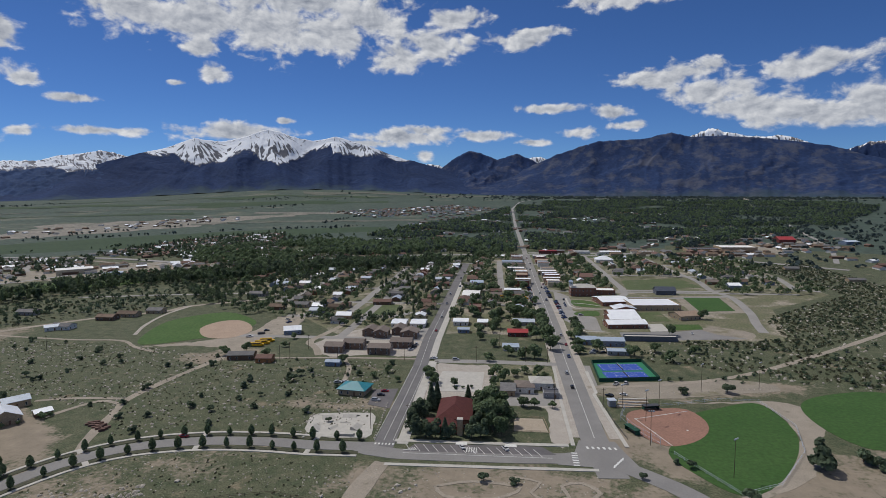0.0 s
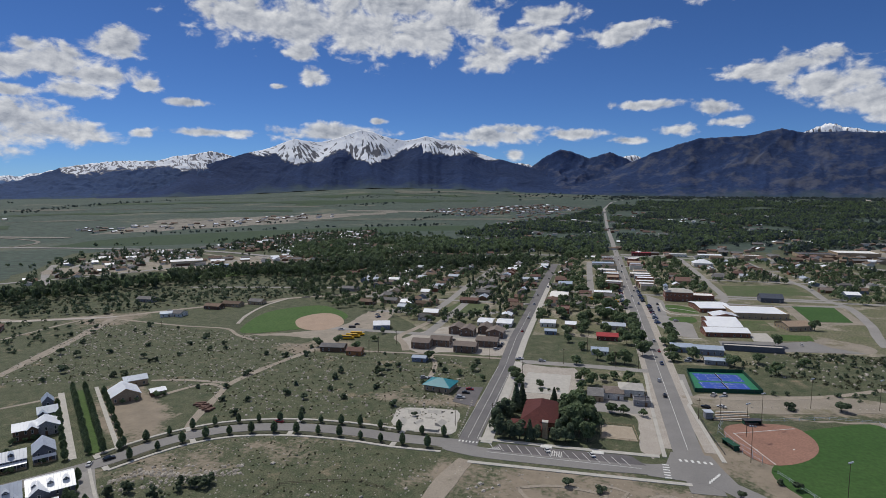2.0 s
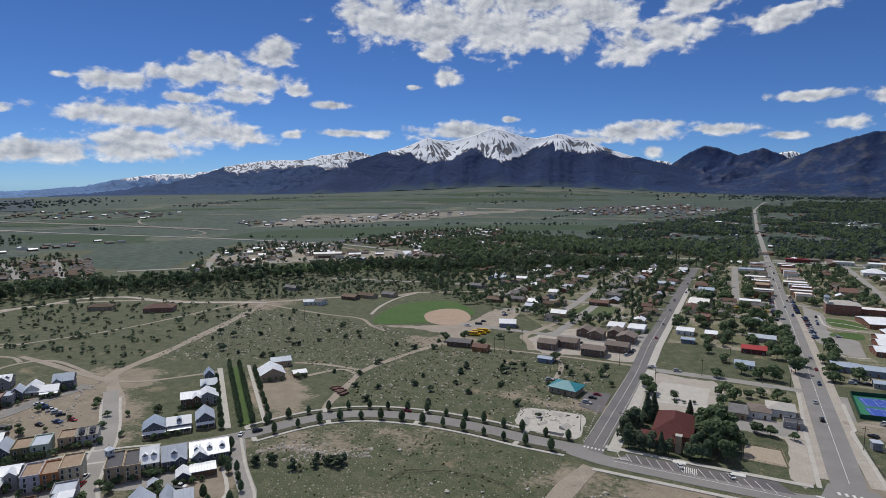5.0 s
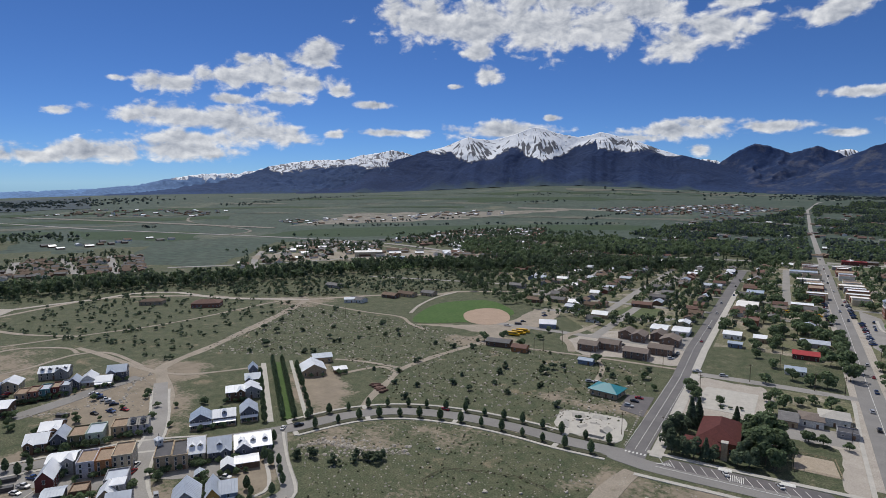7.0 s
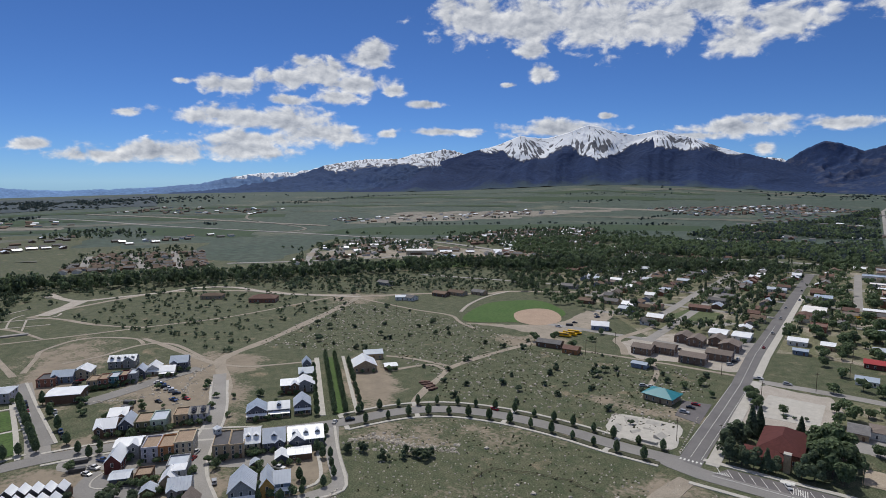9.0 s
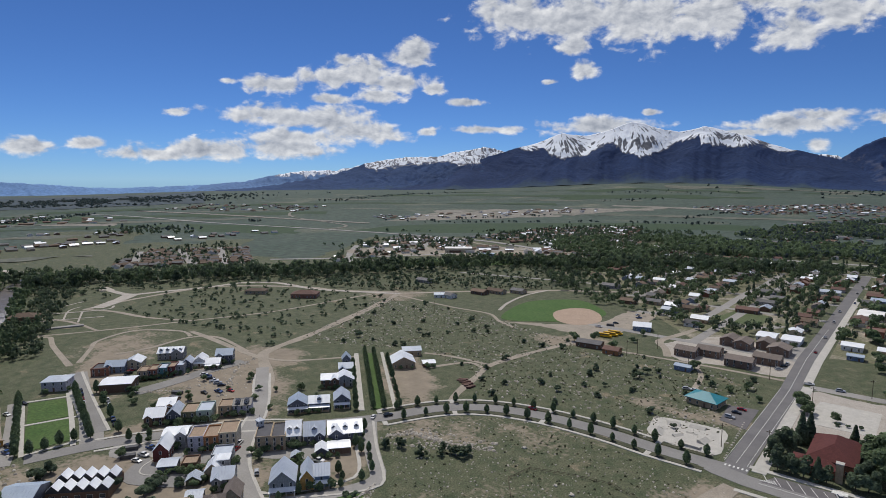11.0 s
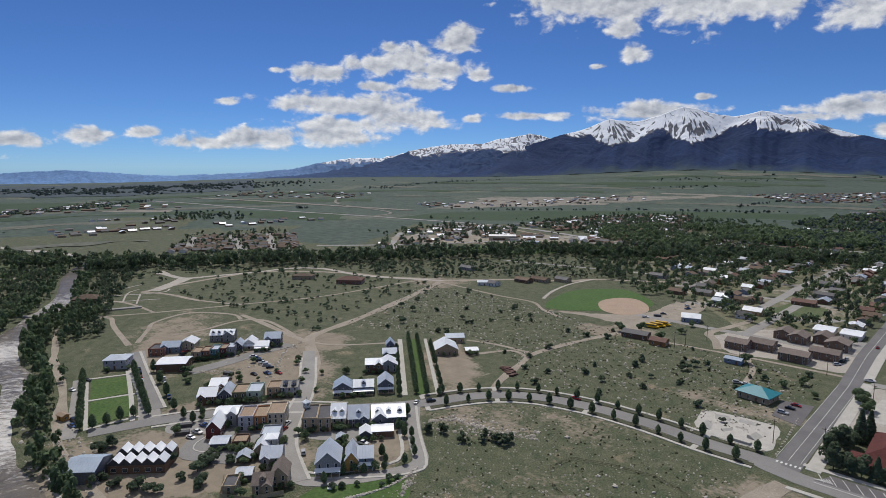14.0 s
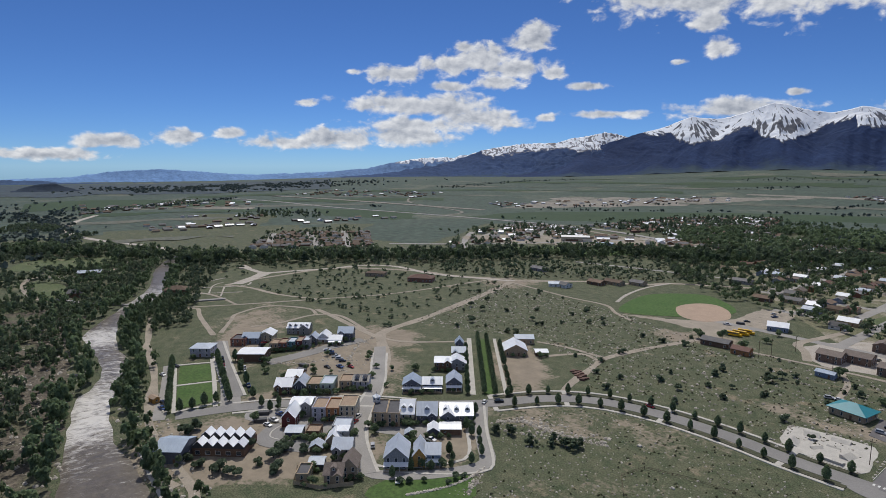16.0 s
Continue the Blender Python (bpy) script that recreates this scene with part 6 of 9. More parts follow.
    growth("wood_south", [p for p in scatter([(-480, -120), (-1000, -150), (-1400, 60), (-1150, 150), (-960, 60), (-760, 60)], 1900, open_bank) if noise.noise((p[0] * 0.008, p[1] * 0.008, 5)) > -0.12], 30, 2.6, 6.0, 0.9, "leaf_dark", "dark woods down the valley", "trees", 0.5)
    # distant trees of the plain
    for (x0, y0), (x1, y1), wide, n in (((-2029, 1579), (-2085, 1971), 40, 60), ((-2085, 1971), (-2111, 2502), 30, 50), ((-1480, 560), (-1420, 600), 30, 26), ((-1420, 560), (-1290, 625), 25, 30), ((-1249, 540), (-1219, 600), 14, 14), ((-1443, 859), (-1410, 889), 8, 10),
                                        ((-635, 1516), (-581, 1558), 14, 14), ((-530, 1570), (-450, 1640), 20, 22), ((-580, 1752), (-539, 2119), 5, 24), ((-1060, 1150), (-720, 1480), 8, 40), ((-950, 900), (-560, 1230), 8, 30), ((-1160, 1120), (-960, 1560), 30, 30), ((-1740, 170), (-1860, 470), 26, 130),
                                        ((-1860, 470), (-2080, 680), 20, 60), ((-1130, 2300), (-1000, 2640), 30, 24), ((-1400, 2900), (-900, 3100), 40, 30), ((-760, 300), (-690, 430), 10, 40), ((-900, 430), (-800, 380), 30, 30), ((-770, 640), (-830, 800), 20, 34), ((-660, 720), (-700, 900), 30, 34), ((-560, 900), (-480, 1100), 40, 60), ((-500, 1200), (-420, 1330), 30, 60), ((-660, 600), (-420, 780), 8, 24)):
        spots = []
        for _ in range(n):
            u = float(rng.random())
            spots.append((x0 + (x1 - x0) * u + float(rng.normal(0, wide)), y0 + (y1 - y0) * u + float(rng.normal(0, wide))))
        # past 1400 m the leaves get the colour with haze mixed in
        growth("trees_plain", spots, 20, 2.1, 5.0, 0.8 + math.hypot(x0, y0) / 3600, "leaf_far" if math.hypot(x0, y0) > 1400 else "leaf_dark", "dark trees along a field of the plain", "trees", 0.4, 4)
    for k, (a0, a1, r0, r1, n) in enumerate(((-82, -62, 2750, 3500, 1700), (0, 34, 3100, 3850, 2600), (12, 34, 1000, 2600, 1300), (-90, -84, 900, 1900, 520))):
        spots = []
        for _ in range(n):
            a, r = radians(float(rng.normal((a0 + a1) / 2, (a1 - a0) * 0.3))), float(rng.normal((r0 + r1) / 2, (r1 - r0) * 0.3))
            if r < 0.9 * r0 or noise.noise((r * 0.004, a * 30, k)) < -0.15:
                continue
            spots.append((r * math.sin(a), r * math.cos(a)))
        # far scattered trees, again in the haze-tinted leaf colour
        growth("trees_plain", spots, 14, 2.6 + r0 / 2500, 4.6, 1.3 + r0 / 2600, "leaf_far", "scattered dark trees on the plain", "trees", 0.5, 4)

# ---- buildings ----
def box_bm(bm, x0, x1, y0, y1, z0, z1):
    vs = [bm.verts.new(p) for p in ((x0, y0, z0), (x1, y0, z0), (x1, y1, z0), (x0, y1, z0), (x0, y0, z1), (x1, y0, z1), (x1, y1, z1), (x0, y1, z1))]
    for f in ((0, 3, 2, 1), (4, 5, 6, 7), (0, 1, 5, 4), (1, 2, 6, 5), (2, 3, 7, 6), (3, 0, 4, 7)):
        bm.faces.new([vs[k] for k in f])


def bm_mesh(name, bm, *mats):
    bmesh.ops.recalc_face_normals(bm, faces=bm.faces)
    me = bpy.data.meshes.new(name)
    bm.to_mesh(me)
    bm.free()
    for m in mats:
        me.materials.append(m)
    return me


def box_mesh(name, x0, x1, y0, y1, z0, z1, m):
    bm = bmesh.new()
    box_bm(bm, x0, x1, y0, y1, z0, z1)
    return bm_mesh(name, bm, m)


def window_mesh(w, h):
    """A frame with a recessed pane and a sill, in one piece, facing -y."""
    bm = bmesh.new()
    box_bm(bm, -w / 2, w / 2, -0.1, 0.03, -h / 2, h / 2)
    bmesh.ops.recalc_face_normals(bm, faces=bm.faces)
    face = min(bm.faces, key=lambda f: f.calc_center_median().y)
    bmesh.ops.inset_region(bm, faces=[face], thickness=0.13, depth=-0.07)
    face.material_index = 1
    return bm_mesh("window", bm, M["trim"], M["glass"])


WINDOW = {"tall": window_mesh(1.0, 1.7), "wide": window_mesh(1.7, 1.2), "small": window_mesh(0.9, 0.9), "shop": window_mesh(2.4, 2.0)}
DOOR = box_mesh("door", -0.5, 0.5, -0.07, 0.03, 0.0, 2.05, M["brown"])
GARAGE = box_mesh("garage_door", -1.3, 1.3, -0.07, 0.03, 0.0, 2.2, M["trim"])


def slab(bm, pts, thick):
    """A roof plane: a polygon with thickness, downwards."""
    top = [bm.verts.new(p) for p in pts]
    low = [bm.verts.new((p[0], p[1], p[2] - thick)) for p in pts]
    n = len(pts)
    bm.faces.new(top)
    bm.faces.new(low[::-1])
    for k in range(n):
        bm.faces.new((top[k], low[k], low[(k + 1) % n], top[(k + 1) % n]))


def gable_roof(w, d, h, rise, over, m, along="x", metal=False):
    """A roof of two planes over w by d metres, with the ridge along x or y; a metal one has raised seams."""
    bm = bmesh.new()
    if along == "y":
        w, d = d, w
    a, b = w / 2 + over, d / 2 + over
    e, r = h - rise * over / (d / 2), h + rise
    cols = [(-a, 0.0), (a, 0.0)]
    if metal:
        n = max(2, int(2 * a / 1.1))
        for k in range(1, n):
            x = -a + 2 * a * k / n
            cols += [(x - 0.06, 0.0), (x, 0.08), (x + 0.06, 0.0)]
    rows = []
    for x, lift in sorted(cols):
        rows.append([bm.verts.new(p) for p in ((x, -b, e - 0.02), (x, -b, e + 0.16 + lift), (x, 0, r + 0.16 + lift), (x, b, e + 0.16 + lift), (x, b, e - 0.02), (x, 0, r))])
    for p, q in zip(rows, rows[1:]):
        for k in range(6):
            bm.faces.new((p[k], q[k], q[(k + 1) % 6], p[(k + 1) % 6]))
    bm.faces.new(rows[0])
    bm.faces.new(rows[-1][::-1])
    if along == "y":
        bmesh.ops.rotate(bm, verts=bm.verts, cent=(0, 0, 0), matrix=Matrix.Rotation(radians(90), 3, "Z"))
    return bm_mesh("roof", bm, m)


def hip_roof(w, d, h, rise, over, m):
    bm = bmesh.new()
    a, b = w / 2 + over, d / 2 + over
    k = max(a - b, 0.01)
    l = max(b - a, 0.01)
    base = [(-a, -b), (a, -b), (a, b), (-a, b)]
    low = [bm.verts.new((x, y, h - 0.15)) for x, y in base]
    eave = [bm.verts.new((x, y, h + 0.08)) for x, y in base]
    r0, r1 = ((-k, 0), (k, 0)) if a >= b else ((0, -l), (0, l))
    t0, t1 = bm.verts.new((*r0, h + rise)), bm.verts.new((*r1, h + rise))
    bm.faces.new(low[::-1])
    for j in range(4):
        bm.faces.new((low[j], low[(j + 1) % 4], eave[(j + 1) % 4], eave[j]))
    if a >= b:
        for f in ((eave[0], eave[1], t1, t0), (eave[1], eave[2], t1), (eave[2], eave[3], t0, t1), (eave[3], eave[0], t0)):
            bm.faces.new(f)
    else:
        for f in ((eave[0], eave[1], t0), (eave[1], eave[2], t1, t0), (eave[2], eave[3], t1), (eave[3], eave[0], t0, t1)):
            bm.faces.new(f)
    return bm_mesh("roof", bm, m)


def walls(w, d, h, rise, roof, m):
    bm = bmesh.new()
    box_bm(bm, -w / 2, w / 2, -d / 2, d / 2, -0.6, h)
    if roof in ("x", "y"):
        for s in (-1, 1):
            if roof == "x":
                p = [(s * w / 2, -d / 2, h), (s * w / 2, d / 2, h), (s * w / 2, 0, h + rise)]
                q = [(s * (w / 2 - 0.2), y, z) for _, y, z in p]
            else:
                p = [(-w / 2, s * d / 2, h), (w / 2, s * d / 2, h), (0, s * d / 2, h + rise)]
                q = [(x, s * (d / 2 - 0.2), z) for x, _, z in p]
            vp, vq = [bm.verts.new(v) for v in p], [bm.verts.new(v) for v in q]
            bm.faces.new(vp)
            bm.faces.new(vq[::-1])
            for k in range(3):
                bm.faces.new((vp[k], vq[k], vq[(k + 1) % 3], vp[(k + 1) % 3]))
    return bm_mesh("wall", bm, m)


def windows_on(h_obj, w, d, floors, storey, sill, kind, per=3.2, sides="fblr", door=True):
    """Windows in rows on the walls: f front (-y), b back, l left (-x), r right."""
    for side in sides:
        span = w if side in "fb" else d
        n = max(1, int((span - 0.8) / per))
        for fl in range(floors):
            for k in range(n):
                u = -span / 2 + span * (k + 0.5) / n
                z = sill + fl * storey
                if door and side == "f" and fl == 0 and k == n // 2:
                    part("door", DOOR, h_obj, "", pose(u, -d / 2, 0.05))
                    continue
                m = {"f": pose(u, -d / 2, z), "b": pose(u, d / 2, z, 0, 0, 180), "l": pose(-w / 2, u, z, 0, 0, -90), "r": pose(w / 2, u, z, 0, 0, 90)}[side]
                part("window", WINDOW[kind], h_obj, "", m)


def building(name, x, y, turn, w, d, h, label, wall="tan", roof="x", cover="shingle_grey", rise=None, floors=1, over=0.45, kind="tall", per=3.4, sides="fblr", category="house", group="", chimney=False, porch=None, dormers=0, z=0.0, door=True, cross=0.0):
    """A building: w along its front, d deep, h to the eaves. roof: x or y (gable along that axis), hip, or flat."""
    BUILT.append((x, y, 0.5 * math.hypot(w, d)))
    b = thing(name, pose(x, y, z + ground_z(x, y), 0, 0, turn), label, category, group)
    rise = rise if rise is not None else 0.32 * (d if roof == "x" else w)
    part("wall", walls(w, d, h, rise, roof, M[wall]), b)
    metal = cover.startswith("metal")
    if roof == "flat":
        part("roof", box_mesh("roof", -w / 2 + 0.25, w / 2 - 0.25, -d / 2 + 0.25, d / 2 - 0.25, h - 0.3, h + 0.06, M[cover]), b)
        bm = bmesh.new()
        for q in ((-w / 2 - 0.06, w / 2 + 0.06, -d / 2 - 0.06, -d / 2 + 0.26), (-w / 2 - 0.06, w / 2 + 0.06, d / 2 - 0.26, d / 2 + 0.06), (-w / 2 - 0.06, -w / 2 + 0.26, -d / 2 + 0.26, d / 2 - 0.26), (w / 2 - 0.26, w / 2 + 0.06, -d / 2 + 0.26, d / 2 - 0.26)):
            box_bm(bm, *q, h - 0.1, h + 0.65)
        part("parapet", bm_mesh("parapet", bm, M[wall]), b)
    elif roof == "hip":
        part("roof", hip_roof(w, d, h, rise, over, M[cover]), b)
    else:
        part("roof", gable_roof(w, d, h, rise, over, M[cover], roof, metal), b)
    storey = h / floors
    windows_on(b, w, d, floors, storey, min(1.5, storey * 0.55), kind, per, sides, door)
    if chimney:
        part("chimney", box_mesh("chimney", -0.4, 0.4, -0.4, 0.4, 0, 2.0, M["brick"]), b, "brick chimney", pose(w * 0.2, 0.4, h + rise * 0.6))
    if porch:
        side, depth = porch
        sgn = -1 if side == "f" else 1
        bm = bmesh.new()
        y0, y1 = sgn * d / 2, sgn * (d / 2 + depth)
        q = [(-w / 2 - 0.2, y1, 2.5), (w / 2 + 0.2, y1, 2.5), (w / 2 + 0.2, y0, 3.1), (-w / 2 - 0.2, y0, 3.1)]
        slab(bm, q, 0.15)
        part("porch_roof", bm_mesh("porch_roof", bm, M["metal_white" if metal else cover]), b)
        for u in (-0.48, -0.16, 0.16, 0.48):
            part("post", POST, b, "", pose(u * w, y1 - sgn * 0.2, 0))
        part("deck", box_mesh("deck", -w / 2, w / 2, min(y0, y1), max(y0, y1), -0.3, 0.25, M["tan"]), b)
    if cross:  # a gabled bay that stands out from the front
        cw, cd = 0.42 * w, 0.5 * d
        bay = part("bay", walls(cw, cd, h, 0.38 * cw, "y", M[wall]), b, "", pose(cross * w, -d / 2 - 1.0 + cd / 2, 0))
        part("bay_roof", gable_roof(cw, cd, h, 0.38 * cw, 0.35, M[cover], "y", metal), bay)
        for fl in range(floors):
            part("window", WINDOW[kind], bay, "", pose(0, -cd / 2, min(1.5, storey * 0.55) + fl * storey))
    for k in range(dormers):
        u = -w / 2 + w * (k + 0.5) / dormers
        dm = part("dormer", walls(1.8, 2.2, 1.3, 0.7, "y", M[wall]), b, "", pose(u, -d * 0.22, h + 0.25 * rise))
        part("dormer_roof", gable_roof(1.8, 2.6, 1.3, 0.7, 0.25, M[cover], "y"), dm)
        part("window", WINDOW["small"], dm, "", pose(0, -1.1, 0.75))
    return b


POST = box_mesh("post", -0.1, 0.1, -0.1, 0.1, 0, 2.5, M["trim"])


# the new quarter
building("mixed_use_building", -217.7, 133.6, 51.5, 6.5, 15, 6.2, "three-storey tan flat-roofed corner building", "tan", "flat", "tar", floors=3, per=2.6, category='building')
building("mixed_use_building", -213.9, 138.6, 51.5, 6.0, 15, 5.8, "three-storey tan building with a dark tar roof", "tan", "flat", "tar", floors=3, per=2.6, category='building')
building("townhouse", -211.2, 144.1, 51.5, 6.3, 13, 5.1, "cream townhouse with white metal roof and dormers", "cream", "x", "metal_white", floors=2, per=2.4, dormers=2, group='houses of the new quarter')
building("house", -205.8, 151.2, 51.5, 8.9, 12, 4.2, "dark slate house with grey metal roof and dormer", "slate", "x", "metal_grey", floors=2, per=2.8, dormers=1, cross=0.26, group='houses of the new quarter')
building("garage", -191.7, 144.2, 51.5, 4.9, 6.5, 2.7, "small dark garage with white metal gable roof", "slate", "y", "metal_white", kind='small', category='garage')
building("house", -198.0, 162.1, 51.5, 14.7, 15, 4.5, "wide dark house with bright white metal roof", "slate", "x", "metal_white", floors=2, per=3.0, dormers=3, rise=2.7, cross=-0.26, group='houses of the new quarter')
building("garage", -188.7, 151.0, 51.5, 9.0, 7, 2.8, "long garage with low white metal roof", "brown", "x", "metal_white", kind='small', rise=0.6, category='garage')
building("house", -180.8, 118.2, 51.5, 9.1, 12, 5.0, "grey house with steep metal gable and white porch roof", "grey", "y", "metal_grey", floors=2, per=2.6, rise=4.1, porch=('f', 2.4), group='houses of the new quarter')
building("house", -176.3, 125.8, 51.5, 4.8, 11, 4.8, "ochre house with steep grey metal gable", "ochre", "y", "metal_grey", floors=2, per=2.4, rise=3.1, group='houses of the new quarter')
building("house", -173.5, 130.3, 51.5, 5.7, 10, 4.8, "blue-grey house with balcony and metal roof", "blue", "x", "metal_grey", floors=2, per=2.6, rise=2.5, porch=('f', 1.8), group='houses of the new quarter')
building("shed", -195.9, 134.1, 51.5, 3.2, 4, 2.1, "small slate shed with metal roof", "slate", "y", "metal_grey", kind='small', category='shed')
building("row_house", -237.8, 113.8, 51.5, 6.3, 12, 6.2, "pale three-storey row house with tan flat roof", "lavender", "flat", "gravelroof", floors=3, per=2.2, group='houses of the new quarter')
building("row_house", -234.0, 118.7, 51.5, 6.0, 12, 5.9, "orange-brown row house with tan flat roof", "orange", "flat", "gravelroof", floors=3, per=2.2, group='houses of the new quarter')
building("row_house", -231.4, 124.9, 51.5, 7.5, 13, 6.5, "cream row house with tan flat roof and tall parapet", "cream", "flat", "gravelroof", floors=3, per=2.2, group='houses of the new quarter')
building("house", -247.3, 108.9, 51.5, 9.8, 9, 5.8, "grey house with low white metal roof", "grey", "x", "metal_white", floors=2, per=2.6, rise=1.0, cross=0.26, group='houses of the new quarter')
building("house", -240.6, 100.4, 51.5, 5.8, 12, 4.7, "dark red barn-like house with white metal gable roof", "red", "y", "metal_white", floors=2, per=2.6, rise=3.1, group='houses of the new quarter')
building("garage", -227.2, 96.1, 51.5, 6.8, 7, 2.8, "dark garage with pale blue-grey metal roof", "slate", "x", "metal_grey", kind='small', rise=0.7, category='garage')
building("garage", -222.6, 102.9, 51.5, 5.9, 7, 2.5, "brown garage with flat tan roof", "brown", "flat", "gravelroof", kind='small', category='garage')
building("house", -217.0, 113.8, 51.5, 7.8, 9, 4.4, "grey house with flat metal roof", "grey", "flat", "metal_grey", floors=2, per=2.6, group='houses of the new quarter')
building("turret", -209.3, 110.0, 51.5, 4.2, 5, 5.8, "white-roofed square turret with wide eaves", "grey", "hip", "metal_white", floors=2, per=2.2, rise=1.2, category='tower')
building("house", -209.4, 105.9, 51.5, 5.6, 8, 3.6, "tan cottage with white metal gable", "tan", "y", "metal_white", floors=1, rise=2.7, group='houses of the new quarter')
building("house", -199.8, 104.9, 51.5, 7.6, 10, 4.4, "grey house with metal roof", "grey", "x", "metal_grey", floors=2, per=2.6, rise=2.5, cross=-0.26, group='houses of the new quarter')
building("house", -184.9, 99.9, 51.5, 5.9, 9, 4.7, "tan stone house with a steep grey gable", "tan", "y", "shingle_tan", floors=2, per=2.4, rise=3.1, group='houses of the new quarter')
building("house", -184.3, 93.0, 51.5, 6.8, 9, 4.1, "tan stone house with grey roof and dormer", "tan", "x", "shingle_tan", floors=2, per=2.6, rise=2.4, dormers=1, cross=0.26, group='houses of the new quarter')
building("shed", -209.2, 97.7, 51.5, 5.1, 5, 2.2, "olive shed with metal roof", "olive", "y", "metal_grey", kind='small', category='shed')
building("shed", -197.2, 92.0, 51.5, 5.6, 6, 2.3, "slate shed with metal roof", "slate", "x", "metal_grey", kind='small', rise=1.0, category='shed')
building("house", -191.5, 84.0, 51.5, 4.7, 8, 3.6, "small tan flat-roofed house", "tan", "flat", "tar", floors=2, per=2.4, group='houses of the new quarter')
building("house", -277.8, 113.3, 51.5, 8.6, 11, 4.2, "dark brown house with white metal roof", "brown", "x", "metal_white", floors=2, per=2.6, rise=2.7, cross=-0.26, group='houses of the new quarter')
building("house", -285.4, 122.3, 51.5, 8.0, 11, 5.3, "tall brown house with white metal roof", "brown", "x", "metal_white", floors=2, per=2.6, rise=2.0, cross=0.26, group='houses of the new quarter')
building("house", -273.3, 120.3, 51.5, 6.1, 11, 4.4, "slate house with steep grey gable", "slate", "y", "metal_grey", floors=2, per=2.4, rise=2.9, group='houses of the new quarter')
building("row_house", -269.3, 126.0, 51.5, 6.7, 12, 4.8, "olive row house with flat roof", "olive", "flat", "gravelroof", floors=2, per=2.4, group='houses of the new quarter')
building("row_house", -265.1, 131.4, 51.5, 6.9, 12, 5.1, "mint row house with white awning", "mint", "flat", "metal_grey", floors=2, per=2.4, group='houses of the new quarter')
building("row_house", -262.6, 140.6, 51.5, 6.2, 10, 4.8, "tan row house with flat roof", "tan", "flat", "gravelroof", floors=2, per=2.4, group='houses of the new quarter')
building("row_house", -258.4, 147.1, 51.5, 8.2, 10, 4.8, "pale house with dark roof and dormers", "lavender", "x", "metal_dark", floors=2, per=2.4, rise=1.4, dormers=2, group='houses of the new quarter')
building("workshop", -338.2, 118.9, 51.5, 16.0, 13, 4.7, "long dark brown workshop with white roof", "brown", "x", "metal_white", floors=1, per=4, rise=0.8, category='building')
building("house", -373.0, 122.6, 51.5, 9.4, 11, 4.1, "brick house with dark flat roof", "brick", "flat", "tar", floors=2, per=2.8, group='houses of the new quarter')
building("house", -372.4, 130.3, 51.5, 10.9, 10, 3.9, "blue house with blue metal roof", "blue", "x", "metal_blue", floors=2, per=2.8, rise=2.5, cross=-0.26, group='houses of the new quarter')
building("house", -371.4, 140.3, 51.5, 9.6, 11, 4.2, "cream house with white metal hip", "cream", "y", "metal_white", floors=2, per=2.6, rise=2.4, group='houses of the new quarter')
building("row_house", -346.3, 135.7, 51.5, 5.3, 10, 5.1, "tan row house with flat roof in a terrace", "tan", "flat", "gravelroof", floors=2, per=2.2, group='houses of the new quarter')
building("row_house", -344.4, 140.5, 51.5, 5.3, 10, 5.1, "brick row house with flat roof in a terrace", "brick", "flat", "gravelroof", floors=2, per=2.2, group='houses of the new quarter')
building("row_house", -343.1, 145.5, 51.5, 5.4, 10, 5.1, "teal row house with flat roof in a terrace", "teal", "flat", "metal_grey", floors=2, per=2.2, group='houses of the new quarter')
building("row_house", -341.6, 150.1, 51.5, 4.5, 10, 5.1, "red row house with flat roof in a terrace", "red", "flat", "gravelroof", floors=2, per=2.2, group='houses of the new quarter')
building("row_house", -340.7, 154.7, 51.5, 4.8, 10, 5.1, "grey row house with flat roof in a terrace", "grey", "flat", "metal_grey", floors=2, per=2.2, group='houses of the new quarter')
building("house", -374.0, 164.3, 51.5, 15.3, 10, 4.4, "long grey house with white roof and dormers", "grey", "x", "metal_white", floors=2, per=2.6, rise=2.5, dormers=4, cross=0.26, group='houses of the new quarter')
building("house", -344.1, 160.5, 51.5, 5.6, 9, 4.5, "narrow slate house with grey gable", "slate", "y", "metal_grey", floors=2, per=2.2, rise=2.5, group='houses of the new quarter')
building("house", -345.6, 169.2, 51.5, 7.4, 10, 3.6, "white cottage with white metal gable", "white", "y", "metal_white", floors=1, rise=2.7, porch=('f', 2.0), group='houses of the new quarter')
building("house", -335.7, 172.6, 51.5, 8.1, 9, 3.3, "cream cottage with white metal roof", "cream", "x", "metal_white", floors=1, rise=2.2, porch=('f', 2.0), group='houses of the new quarter')
building("house", -340.0, 182.5, 51.5, 9.9, 10, 5.5, "tall slate-blue house with blue metal roof", "slate", "x", "metal_blue", floors=2, per=2.6, rise=2.9, cross=-0.26, group='houses of the new quarter')
building("clubhouse", -364.3, 96.9, 51.5, 12.2, 11, 5.5, "pale lavender two-storey building with low grey roof", "lavender", "hip", "metal_grey", floors=2, per=3.4, rise=1.4, category='building')
building("house", -239.7, 166.5, 51.5, 9.3, 10, 4.2, "dark house with blue metal gable and porch", "slate", "y", "metal_blue", floors=2, per=2.6, rise=2.9, porch=('f', 2.0), group='houses of the new quarter')
building("house", -233.8, 175.2, 51.5, 9.9, 10, 4.1, "dark house with pale metal roof and dormer", "slate", "x", "metal_grey", floors=2, per=2.8, rise=2.2, dormers=1, porch=('f', 2.0), group='houses of the new quarter')
